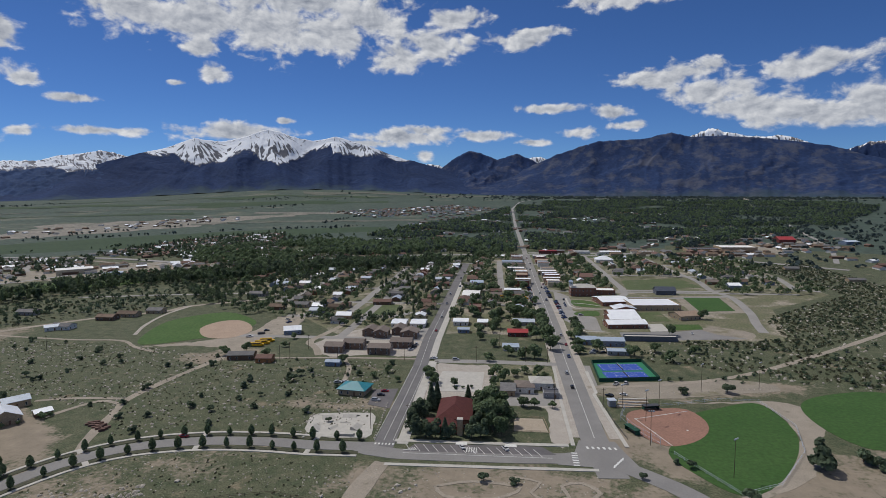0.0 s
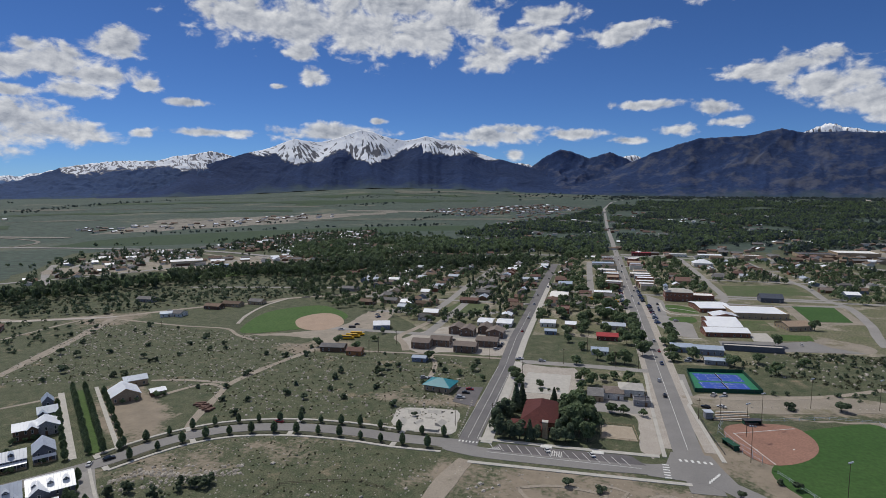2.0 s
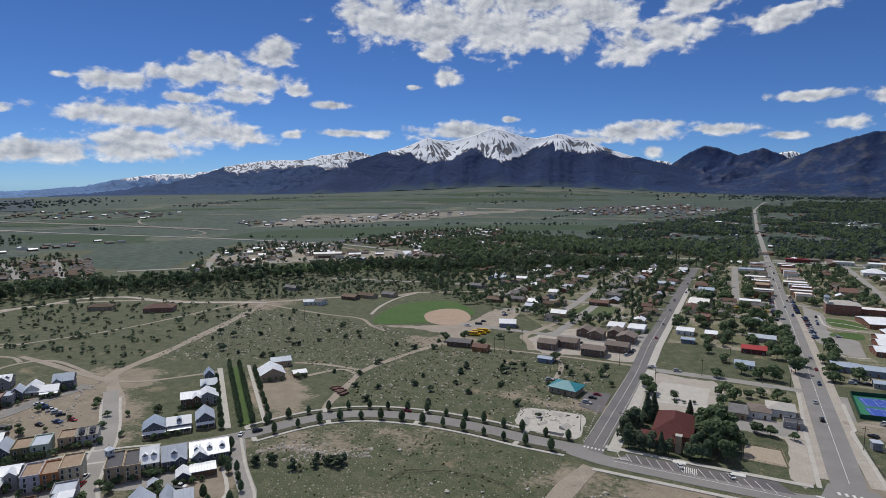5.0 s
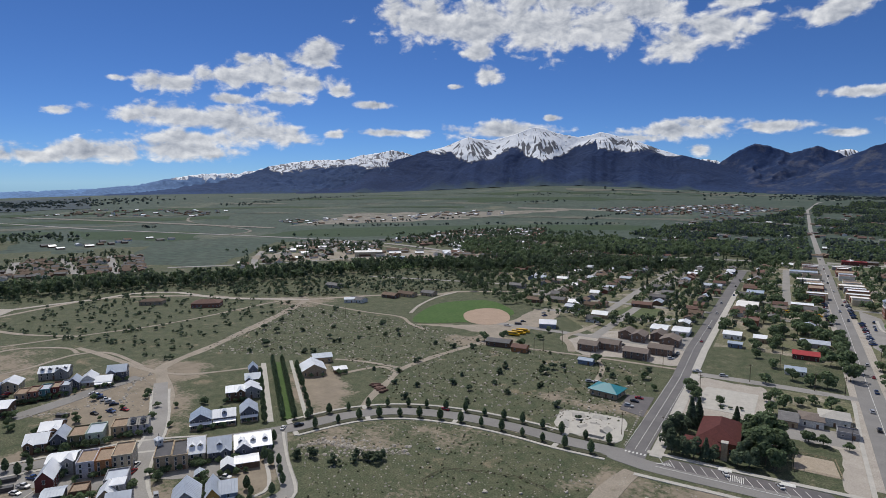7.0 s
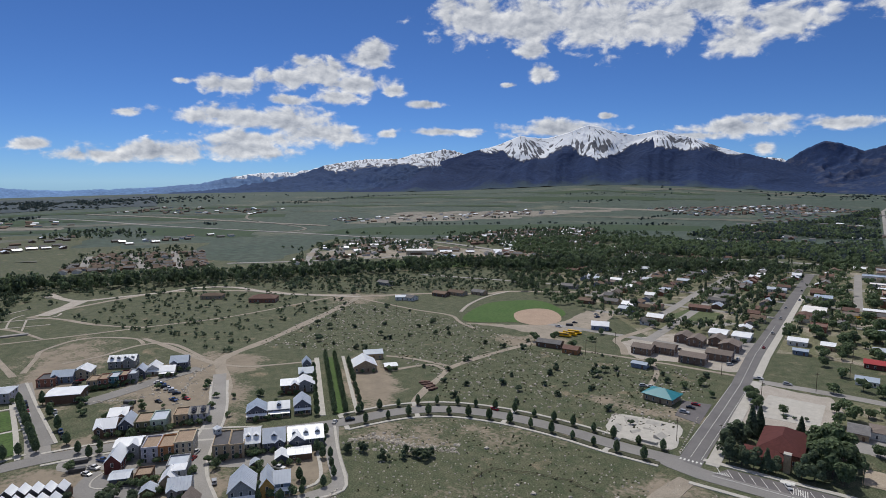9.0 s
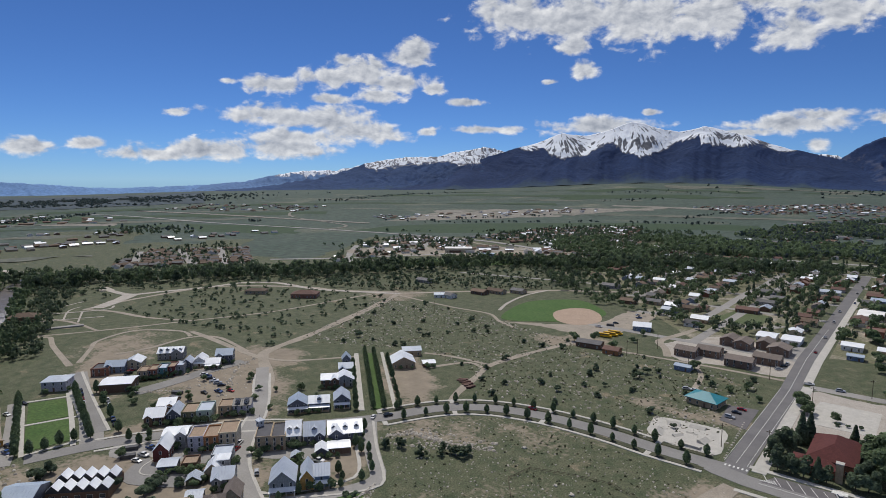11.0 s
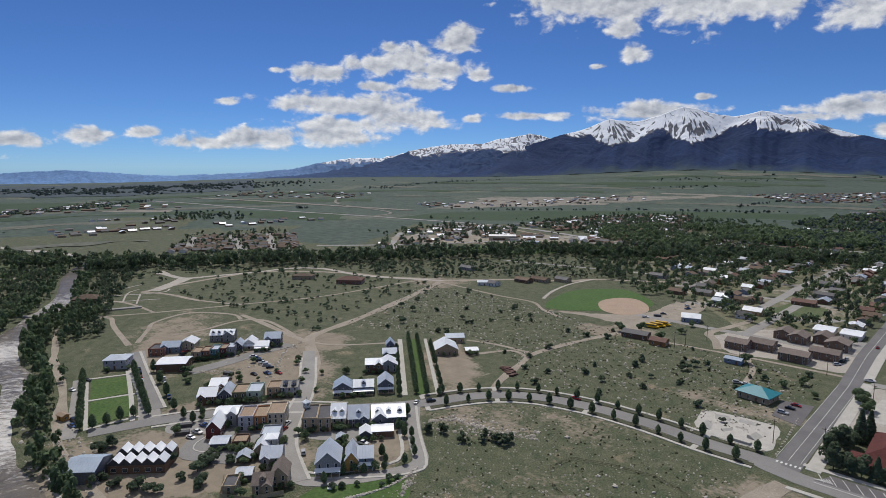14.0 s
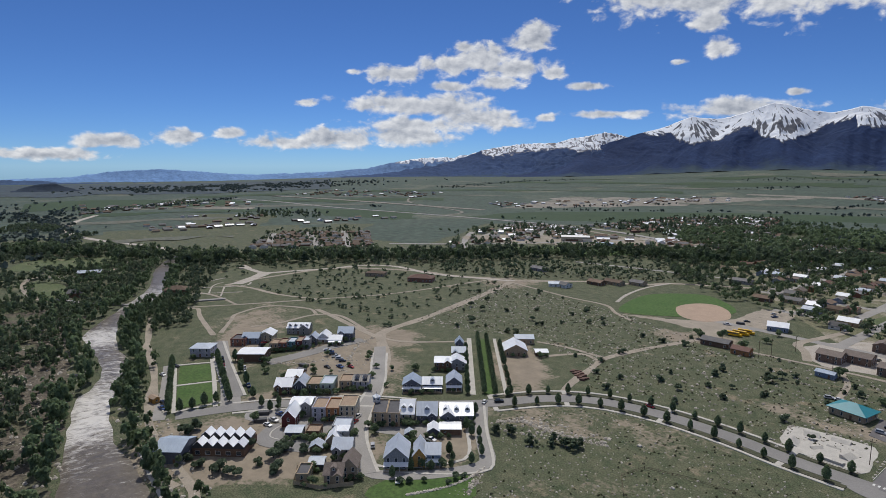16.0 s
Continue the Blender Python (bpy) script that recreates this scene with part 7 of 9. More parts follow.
building("house", -228.2, 185.1, 51.5, 7.9, 11, 4.4, "slate house with steep pale gable", "slate", "y", "metal_grey", floors=2, per=2.6, rise=3.1, porch=('f', 1.8), group='houses of the new quarter')
building("house", -255.6, 199.2, 51.5, 9.6, 11, 4.8, "brown house with low white roof and timber deck", "brown", "x", "metal_white", floors=2, per=2.8, rise=0.8, cross=0.26, group='houses of the new quarter')
building("house", -250.8, 205.4, 51.5, 10.6, 10, 4.1, "grey house with white metal gable", "grey", "y", "metal_white", floors=2, per=2.6, rise=2.9, group='houses of the new quarter')
building("house", -265.0, 218.5, 51.5, 8.2, 9, 4.2, "slate house with blue metal roof", "slate", "x", "metal_blue", floors=2, per=2.6, rise=2.2, cross=-0.26, group='houses of the new quarter')
building("house", -274.1, 226.5, 51.5, 4.9, 7, 5.9, "tall narrow slate house with pointed gable", "slate", "y", "metal_blue", floors=2, per=2.2, rise=2.7, group='houses of the new quarter')
building("community_hall", -250.3, 251.7, 51.5, 13.9, 15, 3.6, "tan hall with broad white metal gable", "tan", "y", "metal_white", floors=1, per=3.0, rise=3.6, category='building')
building("community_hall", -261.5, 271.3, 51.5, 12.1, 9, 3.7, "tan wing with blue-white metal roof", "tan", "x", "metal_blue", floors=1, per=3.0, rise=1.7, category='building')
building("shed", -237.4, 261.8, 51.5, 7.6, 7, 2.3, "brown shed with white metal roof", "brown", "x", "metal_white", kind='small', rise=0.8, category='shed')
# the church and the town
building("church", -26.8, 278.8, 1.0, 15.6, 26, 5.0, "brick church under a large dark red hip roof", "brick", "hip", "roof_red", rise=4.6, floors=1, per=4, category='church', over=0.9)
building("church_wing", -31.6, 264.4, 1.0, 15.8, 9, 3.6, "low church wing with dark red roof", "brick", "hip", "roof_red", rise=2.2, floors=1, per=3.5, category='church')
building("house", 8.0, 322.7, 1.0, 10.3, 11, 3.6, "white low building with grey roof", "white", "hip", "shingle_tan", rise=1.4, category='building')
building("house", 17.4, 329.5, 1.0, 12.7, 12, 4.0, "white building with pale grey roof", "white", "hip", "concrete", rise=2.2, category='building')
building("carport", 22.3, 314.4, 1.0, 8.5, 7, 2.6, "flat grey carport beside a white building", "grey", "flat", "tar", kind='small', category='building')
building("house", -1.3, 318.5, 1.0, 8.0, 13, 3.2, "tan house with grey shingles", "tan", "x", "shingle_grey", rise=1.8)
building("house", 5.5, 444.8, 1.0, 15.1, 9, 3.4, "house with bright red metal roof", "red", "x", "roof_scarlet", rise=1.8)
building("house", 10.8, 481.8, 1.0, 17.6, 10, 3.2, "grey low house with metal roof", "grey", "x", "metal_grey", rise=1.6)
building("house", 0.2, 405.4, 1.0, 11.0, 9, 3.0, "white house with pale blue roof", "white", "x", "metal_blue", rise=1.5)
building("storehouse", -41.3, 478.9, 1.0, 12.2, 13, 3.4, "white storehouse with metal roof", "white", "x", "metal_white", rise=1.2, category='building')
building("storehouse", -36.9, 451.3, 1.0, 8.9, 7, 3.0, "blue shed with pale metal roof", "blue", "x", "metal_blue", rise=0.9, category='building')
building("storehouse", -23.0, 477.7, 1.0, 8.4, 12, 3.4, "tan storehouse with white metal roof", "tan", "x", "metal_white", rise=1.2, category='building')
building("house", -32.9, 533.1, 1.0, 11.4, 16, 4.4, "brick building with rusty flat roof", "brick", "flat", "roof_rust", category='building')
building("storehouse", -41.0, 601.9, 1.0, 17.3, 30, 3.8, "long building with white roof", "white", "x", "membrane", rise=1.0, category='building')
building("storehouse", -39.6, 677.8, 1.0, 15.1, 18, 3.6, "low blue-roofed town building", "blue", "x", "metal_blue", rise=1.2, category='building')
building("storehouse", 2.0, 630.3, 1.0, 17.6, 10, 3.6, "long low building with pale metal roof", "tan", "x", "metal_white", rise=1.0, category='building')
building("shop", 13.4, 721.5, 1.0, 13.7, 22, 6.5, "brick shop with arched white gable", "brick", "flat", "gravelroof", floors=2, category='shop', kind='shop')
building("shop", 6.5, 788.5, 1.0, 22.6, 16, 5.0, "shop with pale flat roof", "grey", "flat", "membrane", category='shop', kind='shop')
building("shop", 1.6, 856.1, 1.0, 30.2, 18, 5.0, "white shop with pale roof", "white", "flat", "metal_blue", category='shop', kind='shop')
building("shop", 46.6, 766.3, 1.0, 24.0, 16, 4.5, "long shop with pale flat roof", "tan", "flat", "membrane", category='shop', kind='shop')
building("shop", 47.5, 875.9, 1.0, 23.2, 24, 5.0, "brick shop with flat roof", "brick", "flat", "gravelroof", category='shop', kind='shop')
building("house", 89.9, 727.4, 1.0, 19.1, 22, 4.5, "tan house with dark red roof", "tan", "x", "roof_rust", rise=3.0)
building("house", 54.9, 427.6, 1.0, 14.3, 11, 3.8, "blue building with pale blue metal roof", "blue", "x", "metal_blue", rise=1.4, category='building')
building("house", 71.3, 425.1, 1.0, 19.7, 11, 4.0, "long blue building with pale roof", "blue", "x", "metal_blue", rise=1.4, category='building')
building("house", 72.7, 400.6, 1.0, 13.7, 7, 3.0, "grey shed with blue metal roof", "grey", "x", "metal_blue", rise=1.0, category='building')
building("bus_shed", 103.1, 439.0, 1.0, 38.1, 6, 3.2, "long dark open-fronted shed", "slate", "flat", "concrete", category='building', sides='b')
building("house", 244.4, 670.5, 1.0, 12.9, 14, 5, "blue house with bright white roof", "blue", "x", "metal_white", rise=2)
building("house", 138.3, 893.4, 1.0, 24.9, 20, 5, "building with pointed white roof", "white", "hip", "metal_white", rise=5, category='building')
building("market", 390.1, 1070.2, 1.0, 59.8, 40, 7, "large store with white flat roof", "tan", "flat", "membrane", category='shop', per=8)
building("market", 329.0, 1052.5, 1.0, 55.4, 30, 5, "store with dark flat roof", "tan", "flat", "tar", category='shop', per=8)
building("barn", 537.8, 1223.5, 1.0, 30.6, 30, 7, "large barn with red roof", "red", "x", "roof_scarlet", rise=5, category='barn', per=8)
building("courthouse", 75, 621, 1.0, 26, 18, 9.0, "two-storey brick courthouse with pale grey hip roof", "brick", "hip", "concrete", floors=2, rise=3.0, kind="tall", category="building")
building("annex", 99, 630, 1.0, 20, 16, 4.5, "brick annex with a pale flat roof", "brick", "flat", "membrane", category="building")
building("school", 98, 580, 12, 28, 30, 4.0, "brick school block with broad low white roof", "brick", "x", "metal_white", rise=1.8, category="school", per=4)
building("school", 132, 563, 6, 44, 34, 4.6, "school hall with large flat white roof", "tan", "flat", "metal_white", category="school", per=4.5)
building("school", 93, 482, 8, 32, 15, 3.6, "brick school wing with bright white gable roof", "brick", "x", "metal_white", rise=2.2, category="school", per=4)
building("school", 94, 500, 8, 26, 17, 4.2, "brick school wing with white ridged roof", "brick", "x", "metal_white", rise=2.4, category="school", per=4)
building("school", 96, 520, 8, 24, 18, 3.8, "brick school wing with white ridged roof", "brick", "x", "metal_white", rise=2.2, category="school", per=4)
building("school", 102, 540, 8, 20, 14, 4.0, "brick link with white gable roof", "brick", "y", "metal_white", rise=2.0, category="school", per=4)
building("storehouse", 150, 518, 20, 20, 18, 3.8, "tan building with broad brown roof", "tan", "x", "gravelroof", rise=2.4, category="building")
building("gym", 162, 634, 1.0, 20, 14, 4.4, "dark gabled hall with blue-grey roof", "slate", "x", "shingle_slate", rise=3.4, category="building", per=6)
building("strip_mall", 330, 1052, 1.0, 44, 16, 4.5, "long low shops with pale flat roof", "tan", "flat", "membrane", category="shop", per=6)
building("shop", 118, 1000, 1.0, 26, 14, 4.5, "highway shop with white flat roof", "white", "flat", "membrane", category="shop", per=5)
building("shop", 62, 1002, 1.0, 30, 14, 5.0, "highway shop with red flat roof", "red", "flat", "roof_scarlet", category="shop", per=5)
building("shop", 165, 1003, 1.0, 34, 14, 4.2, "long motel with white roof", "white", "x", "metal_white", rise=1.2, category="shop", per=4)
building("shop", 225, 1006, 1.0, 28, 14, 4.5, "highway shop with pale roof", "tan", "flat", "membrane", category="shop", per=5)
building("barn", 640, 1190, 20, 30, 18, 6, "blue metal shed beside the road", "blue", "x", "metal_blue", rise=2, category="barn", per=8)
building("apartment_house", -122.8, 390.6, 1.0, 12.9, 12, 4.6, "two-storey brown apartment house with grey-brown shingle roof", "apartment", "x", "shingle_tan", rise=1.8, floors=2, per=3.2, group='apartment houses', category='apartment house')
building("apartment_house", -111.4, 400.4, 1.0, 14.3, 12, 4.6, "two-storey brown apartment house with grey-brown shingle roof", "apartment", "x", "shingle_tan", rise=1.8, floors=2, per=3.2, group='apartment houses', category='apartment house')
building("apartment_house", -90.3, 389.6, 1.0, 15.6, 12, 4.6, "two-storey brown apartment house with grey-brown shingle roof", "apartment", "x", "shingle_tan", rise=1.8, floors=2, per=3.2, group='apartment houses', category='apartment house')
building("apartment_house", -78.1, 406.6, 1.0, 15.4, 12, 4.6, "two-storey brown apartment house with grey-brown shingle roof", "apartment", "x", "shingle_tan", rise=1.8, floors=2, per=3.2, group='apartment houses', category='apartment house')
building("apartment_house", -108.7, 437.9, 1.0, 10.3, 14, 4.6, "two-storey brown apartment house with grey-brown gable roof", "apartment", "y", "shingle_tan", rise=2.2, floors=2, per=3.2, group='apartment houses', category='apartment house')
building("apartment_house", -99.1, 433.8, 1.0, 10.7, 14, 4.6, "two-storey brown apartment house with grey-brown gable roof", "apartment", "y", "shingle_tan", rise=2.2, floors=2, per=3.2, group='apartment houses', category='apartment house')
building("apartment_house", -87.2, 443.6, 1.0, 9.6, 14, 4.6, "two-storey brown apartment house with grey-brown gable roof", "apartment", "y", "shingle_tan", rise=2.2, floors=2, per=3.2, group='apartment houses', category='apartment house')
building("apartment_house", -77.0, 433.9, 1.0, 12.8, 14, 4.6, "two-storey brown apartment house with grey-brown gable roof", "apartment", "y", "shingle_tan", rise=2.2, floors=2, per=3.2, group='apartment houses', category='apartment house')
building("storage_shed", -91.7, 470.4, 1.0, 12.0, 17, 3.2, "long white metal storage shed", "white", "x", "metal_white", rise=1.2, category='shed')
building("storage_shed", -75.9, 471.3, 1.0, 12.0, 17, 3.2, "long white metal storage shed", "white", "x", "metal_white", rise=1.2, category='shed')
building("house", -171.4, 435.4, 20, 13.0, 11, 3.6, "pale blue house with white metal roof", "blue", "x", "metal_white", rise=2.4)
building("visitor_centre", -86.7, 310.2, -8, 15.1, 12, 3.4, "low tan building with teal hipped metal roof", "tan", "hip", "roof_teal", rise=3.0, over=1.0, category='building')
building("shed", -114.2, 357.8, 1.0, 9.2, 6, 2.8, "small blue metal shed", "blue", "x", "metal_blue", rise=0.8, kind='small', category='shed')
building("ranch_shed", -180.5, 366.3, 8, 17.2, 9, 3.4, "weathered brown ranch shed with grey roof", "brown", "x", "shingle_grey", rise=1.6, category='shed')
building("ranch_house", -161.9, 361.3, 5, 10.4, 8, 3.2, "small house with rust-brown roof", "orange", "x", "roof_rust", rise=1.6)
building("house", -365.9, 431.5, 1.0, 15.7, 10, 3.2, "low white house with grey roof", "white", "x", "shingle_grey", rise=1.8, group='houses of the old town')
building("house", -440.1, 479.3, 1.0, 18.9, 10, 3.2, "low grey house with grey roof", "grey", "x", "shingle_grey", rise=1.8, group='houses of the old town')
building("house", -352.7, 466.5, 1.0, 15.7, 10, 3.2, "low brown house with brown roof", "brown", "x", "shingle_brown", rise=1.8, group='houses of the old town')
building("house", -342.2, 480.8, 1.0, 18.1, 10, 3.2, "low tan house with brown roof", "tan", "x", "shingle_brown", rise=1.8, group='houses of the old town')
building("house", -325.9, 496.4, 1.0, 14.3, 10, 3.2, "low tan house with grey roof", "tan", "x", "shingle_grey", rise=1.8, group='houses of the old town')
building("house", -267.2, 587.1, 1.0, 18.2, 10, 3.2, "low grey house with grey roof", "grey", "x", "shingle_grey", rise=1.8, group='houses of the old town')
building("house", -220.3, 523.2, 1.0, 13.5, 10, 3.2, "low brown house with brown roof", "brown", "x", "shingle_brown", rise=1.8, group='houses of the old town')
building("house", -165.1, 528.2, 1.0, 13.6, 10, 3.2, "low tan house with brown roof", "tan", "x", "shingle_brown", rise=1.8, group='houses of the old town')
building("house", -156.8, 537.1, 1.0, 7.5, 10, 3.2, "low tan house with rust roof", "tan", "x", "roof_rust", rise=1.8, group='houses of the old town')
building("house", -125.1, 555.1, 1.0, 17.7, 10, 3.2, "low brown house with rust roof", "brown", "x", "roof_rust", rise=1.8, group='houses of the old town')
building("house", -120.1, 600.5, 1.0, 15.6, 10, 3.2, "low grey house with grey roof", "grey", "x", "shingle_grey", rise=1.8, group='houses of the old town')
building("house", -82.4, 559.2, 1.0, 9.4, 10, 3.2, "low brown house with rust roof", "brown", "x", "roof_rust", rise=1.8, group='houses of the old town')
building("house", -79.7, 582.1, 1.0, 9.1, 10, 3.2, "low tan house with rust roof", "tan", "x", "roof_rust", rise=1.8, group='houses of the old town')
building("house", -88.9, 654.4, 1.0, 11.5, 10, 3.2, "low red house with rust roof", "red", "x", "roof_rust", rise=1.8, group='houses of the old town')
building("house", -83.2, 698.7, 1.0, 19.1, 10, 3.2, "low white house with grey roof", "white", "x", "metal_grey", rise=1.8, group='houses of the old town')
building("house", -258.4, 651.9, 1.0, 13.4, 10, 3.2, "low grey house with blue roof", "grey", "x", "metal_blue", rise=1.8, group='houses of the old town')
building("house", -128.3, 658.5, 1.0, 18.4, 10, 3.2, "low blue house with grey roof", "blue", "x", "shingle_grey", rise=1.8, group='houses of the old town')
building("house", -200.8, 535.3, 1.0, 15.0, 10, 3.2, "low tan house with grey roof", "tan", "x", "shingle_grey", rise=1.8, group='houses of the old town')
building("depot_hall", -588.5, 720.6, 40, 42.8, 22, 7, "long cream hall with pale metal roof", "cream", "x", "membrane", rise=1.5, per=7, category='building')
building("depot_hall", -519.4, 701.9, 40, 23.9, 16, 5, "blue building with pale roof", "blue", "x", "metal_blue", rise=1.0, per=7, category='building')
building("depot_hall", -475.6, 724.9, 38, 72.9, 10, 4, "row of long brown-roofed sheds", "brown", "x", "roof_rust", rise=1.0, per=9, category='building')
building("picnic_shelter", -561.8, 129.4, 60, 20.4, 14, 4, "brown timber shelter in the trees", "brown", "hip", "shingle_brown", rise=3, category='building')
building("round_barn", -472.8, 340.4, 40, 25.0, 16, 4, "red-brown low building with rounded roof", "brick", "hip", "roof_rust", rise=3, category='building')
building("house", -525.2, 318.7, 40, 20.4, 12, 3.5, "tan house with brown roof", "tan", "hip", "shingle_brown", rise=2)

building("barn", -705, 78, 70, 22, 10, 4.5, "long dark barn with a pale metal roof beyond the river", "brown", "x", "metal_grey", rise=2.0, category="barn", per=5)
building("house", -600, 55, 60, 13, 9, 4.0, "brown timber house in the trees beyond the river", "brown", "x", "shingle_grey", rise=2.4)
building("house", -371, 428, 40, 14, 8, 3.2, "low white house with a pale blue roof by the gravel road", "white", "x", "metal_blue", rise=1.4)
for k in range(17):  # shops along the main street
    for x, turn in ((14 - 0.02 * (16 * k), 91), (50 - 0.025 * (16 * k), -89)):
        y = 672 + 16.5 * k
        if not blocked(x, y, 4) and random.random() < 0.85:
            cover = random.choice(("membrane", "metal_grey", "gravelroof", "tar", "metal_white", "roof_rust"))
            wall = random.choice(("brick", "tan", "cream", "grey", "white"))
            building("shop", x + random.uniform(-1.5, 0.5) * (1 if turn > 0 else -1), y, turn, random.uniform(9, 15), random.uniform(11, 22), random.uniform(4.2, 6.6), "%s shop on the main street with a flat roof" % wall, wall, "flat", cover, category="shop", kind="shop", per=3.4, sides="f", group="shops of the main street")
# more houses of the old town, along its streets
COVERS = ["shingle_grey", "shingle_brown", "shingle_grey", "shingle_brown", "roof_rust", "shingle_tan", "metal_grey", "metal_white"]
SAY = {"shingle_tan": "grey-brown shingle", "shingle_grey": "grey shingle", "shingle_brown": "brown shingle", "roof_rust": "rust-red", "metal_grey": "grey metal", "metal_white": "white metal", "metal_blue": "blue metal"}
pick = random.Random(5)


def rows_of_houses(rows, chance):
    for x, y0, y1, gap in rows:
        y = y0
        while y < y1:
            xx, yy = x + pick.uniform(-3, 3), y + pick.uniform(-3, 3)
            if pick.random() < chance and not blocked(xx, yy, 7):
                cover, wall = pick.choice(COVERS), pick.choice(["tan", "white", "grey", "cream", "brown", "blue", "green", "brick"])
                building("house", round(xx, 1), round(yy, 1), TOWN + pick.choice((0, 90)), pick.uniform(9, 14), pick.uniform(8, 10), pick.uniform(2.8, 3.6),
                         "%s house with a %s roof among trees" % (wall, SAY[cover]), wall, "x", cover, rise=pick.uniform(1.4, 2.4), kind="wide", per=4.5, group="houses of the old town", sides="fr", chimney=pick.random() < 0.3)
            y += gap


rows_of_houses([(-80, 440, 870, 19), (-113, 440, 870, 19), (-145, 475, 870, 19), (-178, 510, 870, 19), (-210, 540, 870, 20), (-243, 575, 870, 21), (-275, 600, 870, 24), (-310, 640, 860, 26)], 0.78)
rows_of_houses([(-46, 540, 960, 20), (-16, 540, 960, 20), (8, 540, 960, 17), (52, 640, 960, 18), (85, 660, 960, 20)], 0.72)
rows_of_houses([(140, 770, 960, 20), (170, 770, 960, 20), (200, 770, 960, 20), (235, 700, 960, 22), (265, 660, 960, 22), (295, 640, 960, 22)], 0.7)


def far_houses(name, spots, label, w=14, d=9, h=3.4, roofs=(3, 3, 3, 4, 4, 4, 5, 6)):
    """Houses too far off to be told apart singly."""
    bm_v, bm_f, kinds = [], [], []
    for x, y, turn in spots:
        s, c = math.sin(turn), math.cos(turn)
        k = pick.uniform(0.75, 1.4)
        a, b, z, r = w / 2 * k, d / 2, ground_z(x, y) - 0.5, pick.uniform(1.2, 2.4)
        n = len(bm_v)
        for px, py, pz in ((-a, -b, 0), (a, -b, 0), (a, b, 0), (-a, b, 0), (-a, -b, h), (a, -b, h), (a, b, h), (-a, b, h), (-a, 0, h + r), (a, 0, h + r), (-a * 1.05, -b * 1.15, h), (a * 1.05, -b * 1.15, h), (a * 1.05, b * 1.15, h), (-a * 1.05, b * 1.15, h), (-a * 1.05, 0, h + r + 0.2), (a * 1.05, 0, h + r + 0.2)):
            bm_v.append((x + px * c - py * s, y + px * s + py * c, z + pz))
        bm_f += [tuple(n + q for q in f) for f in ((0, 1, 5, 4), (1, 2, 6, 9, 5), (2, 3, 7, 6), (3, 0, 4, 8, 7), (10, 11, 15, 14), (12, 13, 14, 15))]
        wall_k, roof_k = pick.choice((0, 1, 2)), pick.choice(roofs)
        kinds += [wall_k] * 4 + [roof_k] * 2
    me = mesh_from(name, bm_v, bm_f, M["tan"], M["white"], M["brown"], M["shingle_grey"], M["shingle_brown"], M["metal_white"], M["roof_rust"])
    me.polygons.foreach_set("material_index", kinds)
    return tagged(new(name, me), label, "houses", kind="stuff")


def grid(x0, y0, ux, uy, n, m, gap_u, gap_v, chance):
    """Places along the streets of a subdivision."""
    l = math.hypot(ux, uy)
    ux, uy = ux / l, uy / l
    return [(x0 + ux * gap_u * i - uy * gap_v * j + pick.uniform(-4, 4), y0 + uy * gap_u * i + ux * gap_v * j + pick.uniform(-4, 4), math.atan2(uy, ux) + pick.choice((0, 1.57))) for i in range(n) for j in range(m) if pick.random() < chance]


far_houses("subdivision_houses", [h for h in grid(-812, 292, 60, 100, 12, 14, 14.5, 13.5, 0.95) if not any(near_line(h[0], h[1], q, 10) for q in ([(-967, 383), (-840, 324)], [(-955, 441), (-751, 365)], [(-933, 501), (-740, 404)]))], "brown-roofed houses of a subdivision", 12, 9, 3.2, (4, 4, 4, 3, 3))
def spread(region, gap, turn, chance, keep=None):
    """Places on a loose grid inside a region."""
    cx, cy = sum(p[0] for p in region) / len(region), sum(p[1] for p in region) / len(region)
    reach = int(max(math.hypot(p[0] - cx, p[1] - cy) for p in region) / gap) + 1
    c, d, out = math.cos(turn), math.sin(turn), []
    for i in range(-reach, reach + 1):
        for j in range(-reach, reach + 1):
            u, v = gap * i + pick.uniform(-0.25, 0.25) * gap, gap * j + pick.uniform(-0.25, 0.25) * gap
            x, y = cx + u * c - v * d, cy + u * d + v * c
            if pick.random() < chance and inside(x, y, region) and (keep is None or keep(x, y)):
                out.append((x, y, turn + pick.choice((0, 0, 1.57))))
    return out


HOMES = [(-648, 505), (-784, 670), (-816, 834), (-668, 855), (-590, 760), (-640, 690), (-640, 610)]
OLD_NORTH = [(-716, 910), (-713, 1212), (-561, 1397), (-405, 1011), (-470, 895), (-600, 895)]
HOME_STREETS = [[(-607, 511), (-700, 589), (-780, 673)], [(-676, 599), (-690, 623), (-726, 652), (-749, 697), (-792, 758)], [(-656, 623), (-677, 651), (-716, 680)], [(-636, 702), (-686, 746), (-717, 792)]]
off_street = lambda x, y: not any(near_line(x, y, q, 10) for q in HOME_STREETS)  # noqa: E731
far_houses("houses_highway_west", spread(HOMES, 17, 0.9, 0.92, off_street), "grey-roofed houses round short streets", 12, 9, 3.4, (3, 3, 3, 4, 4, 5))
far_houses("houses_highway_town", spread(OLD_NORTH, 19, 0.9, 0.8), "mixed houses and yards by the highway", 12, 9, 3.4, (3, 3, 4, 4, 5, 5, 6))
far_houses("houses_depot", spread([(-610, 690), (-560, 720), (-420, 850), (-470, 870), (-600, 800)], 22, 0.7, 0.55), "sheds and shops round the depot", 15, 10, 3.6, (3, 5, 5, 4))
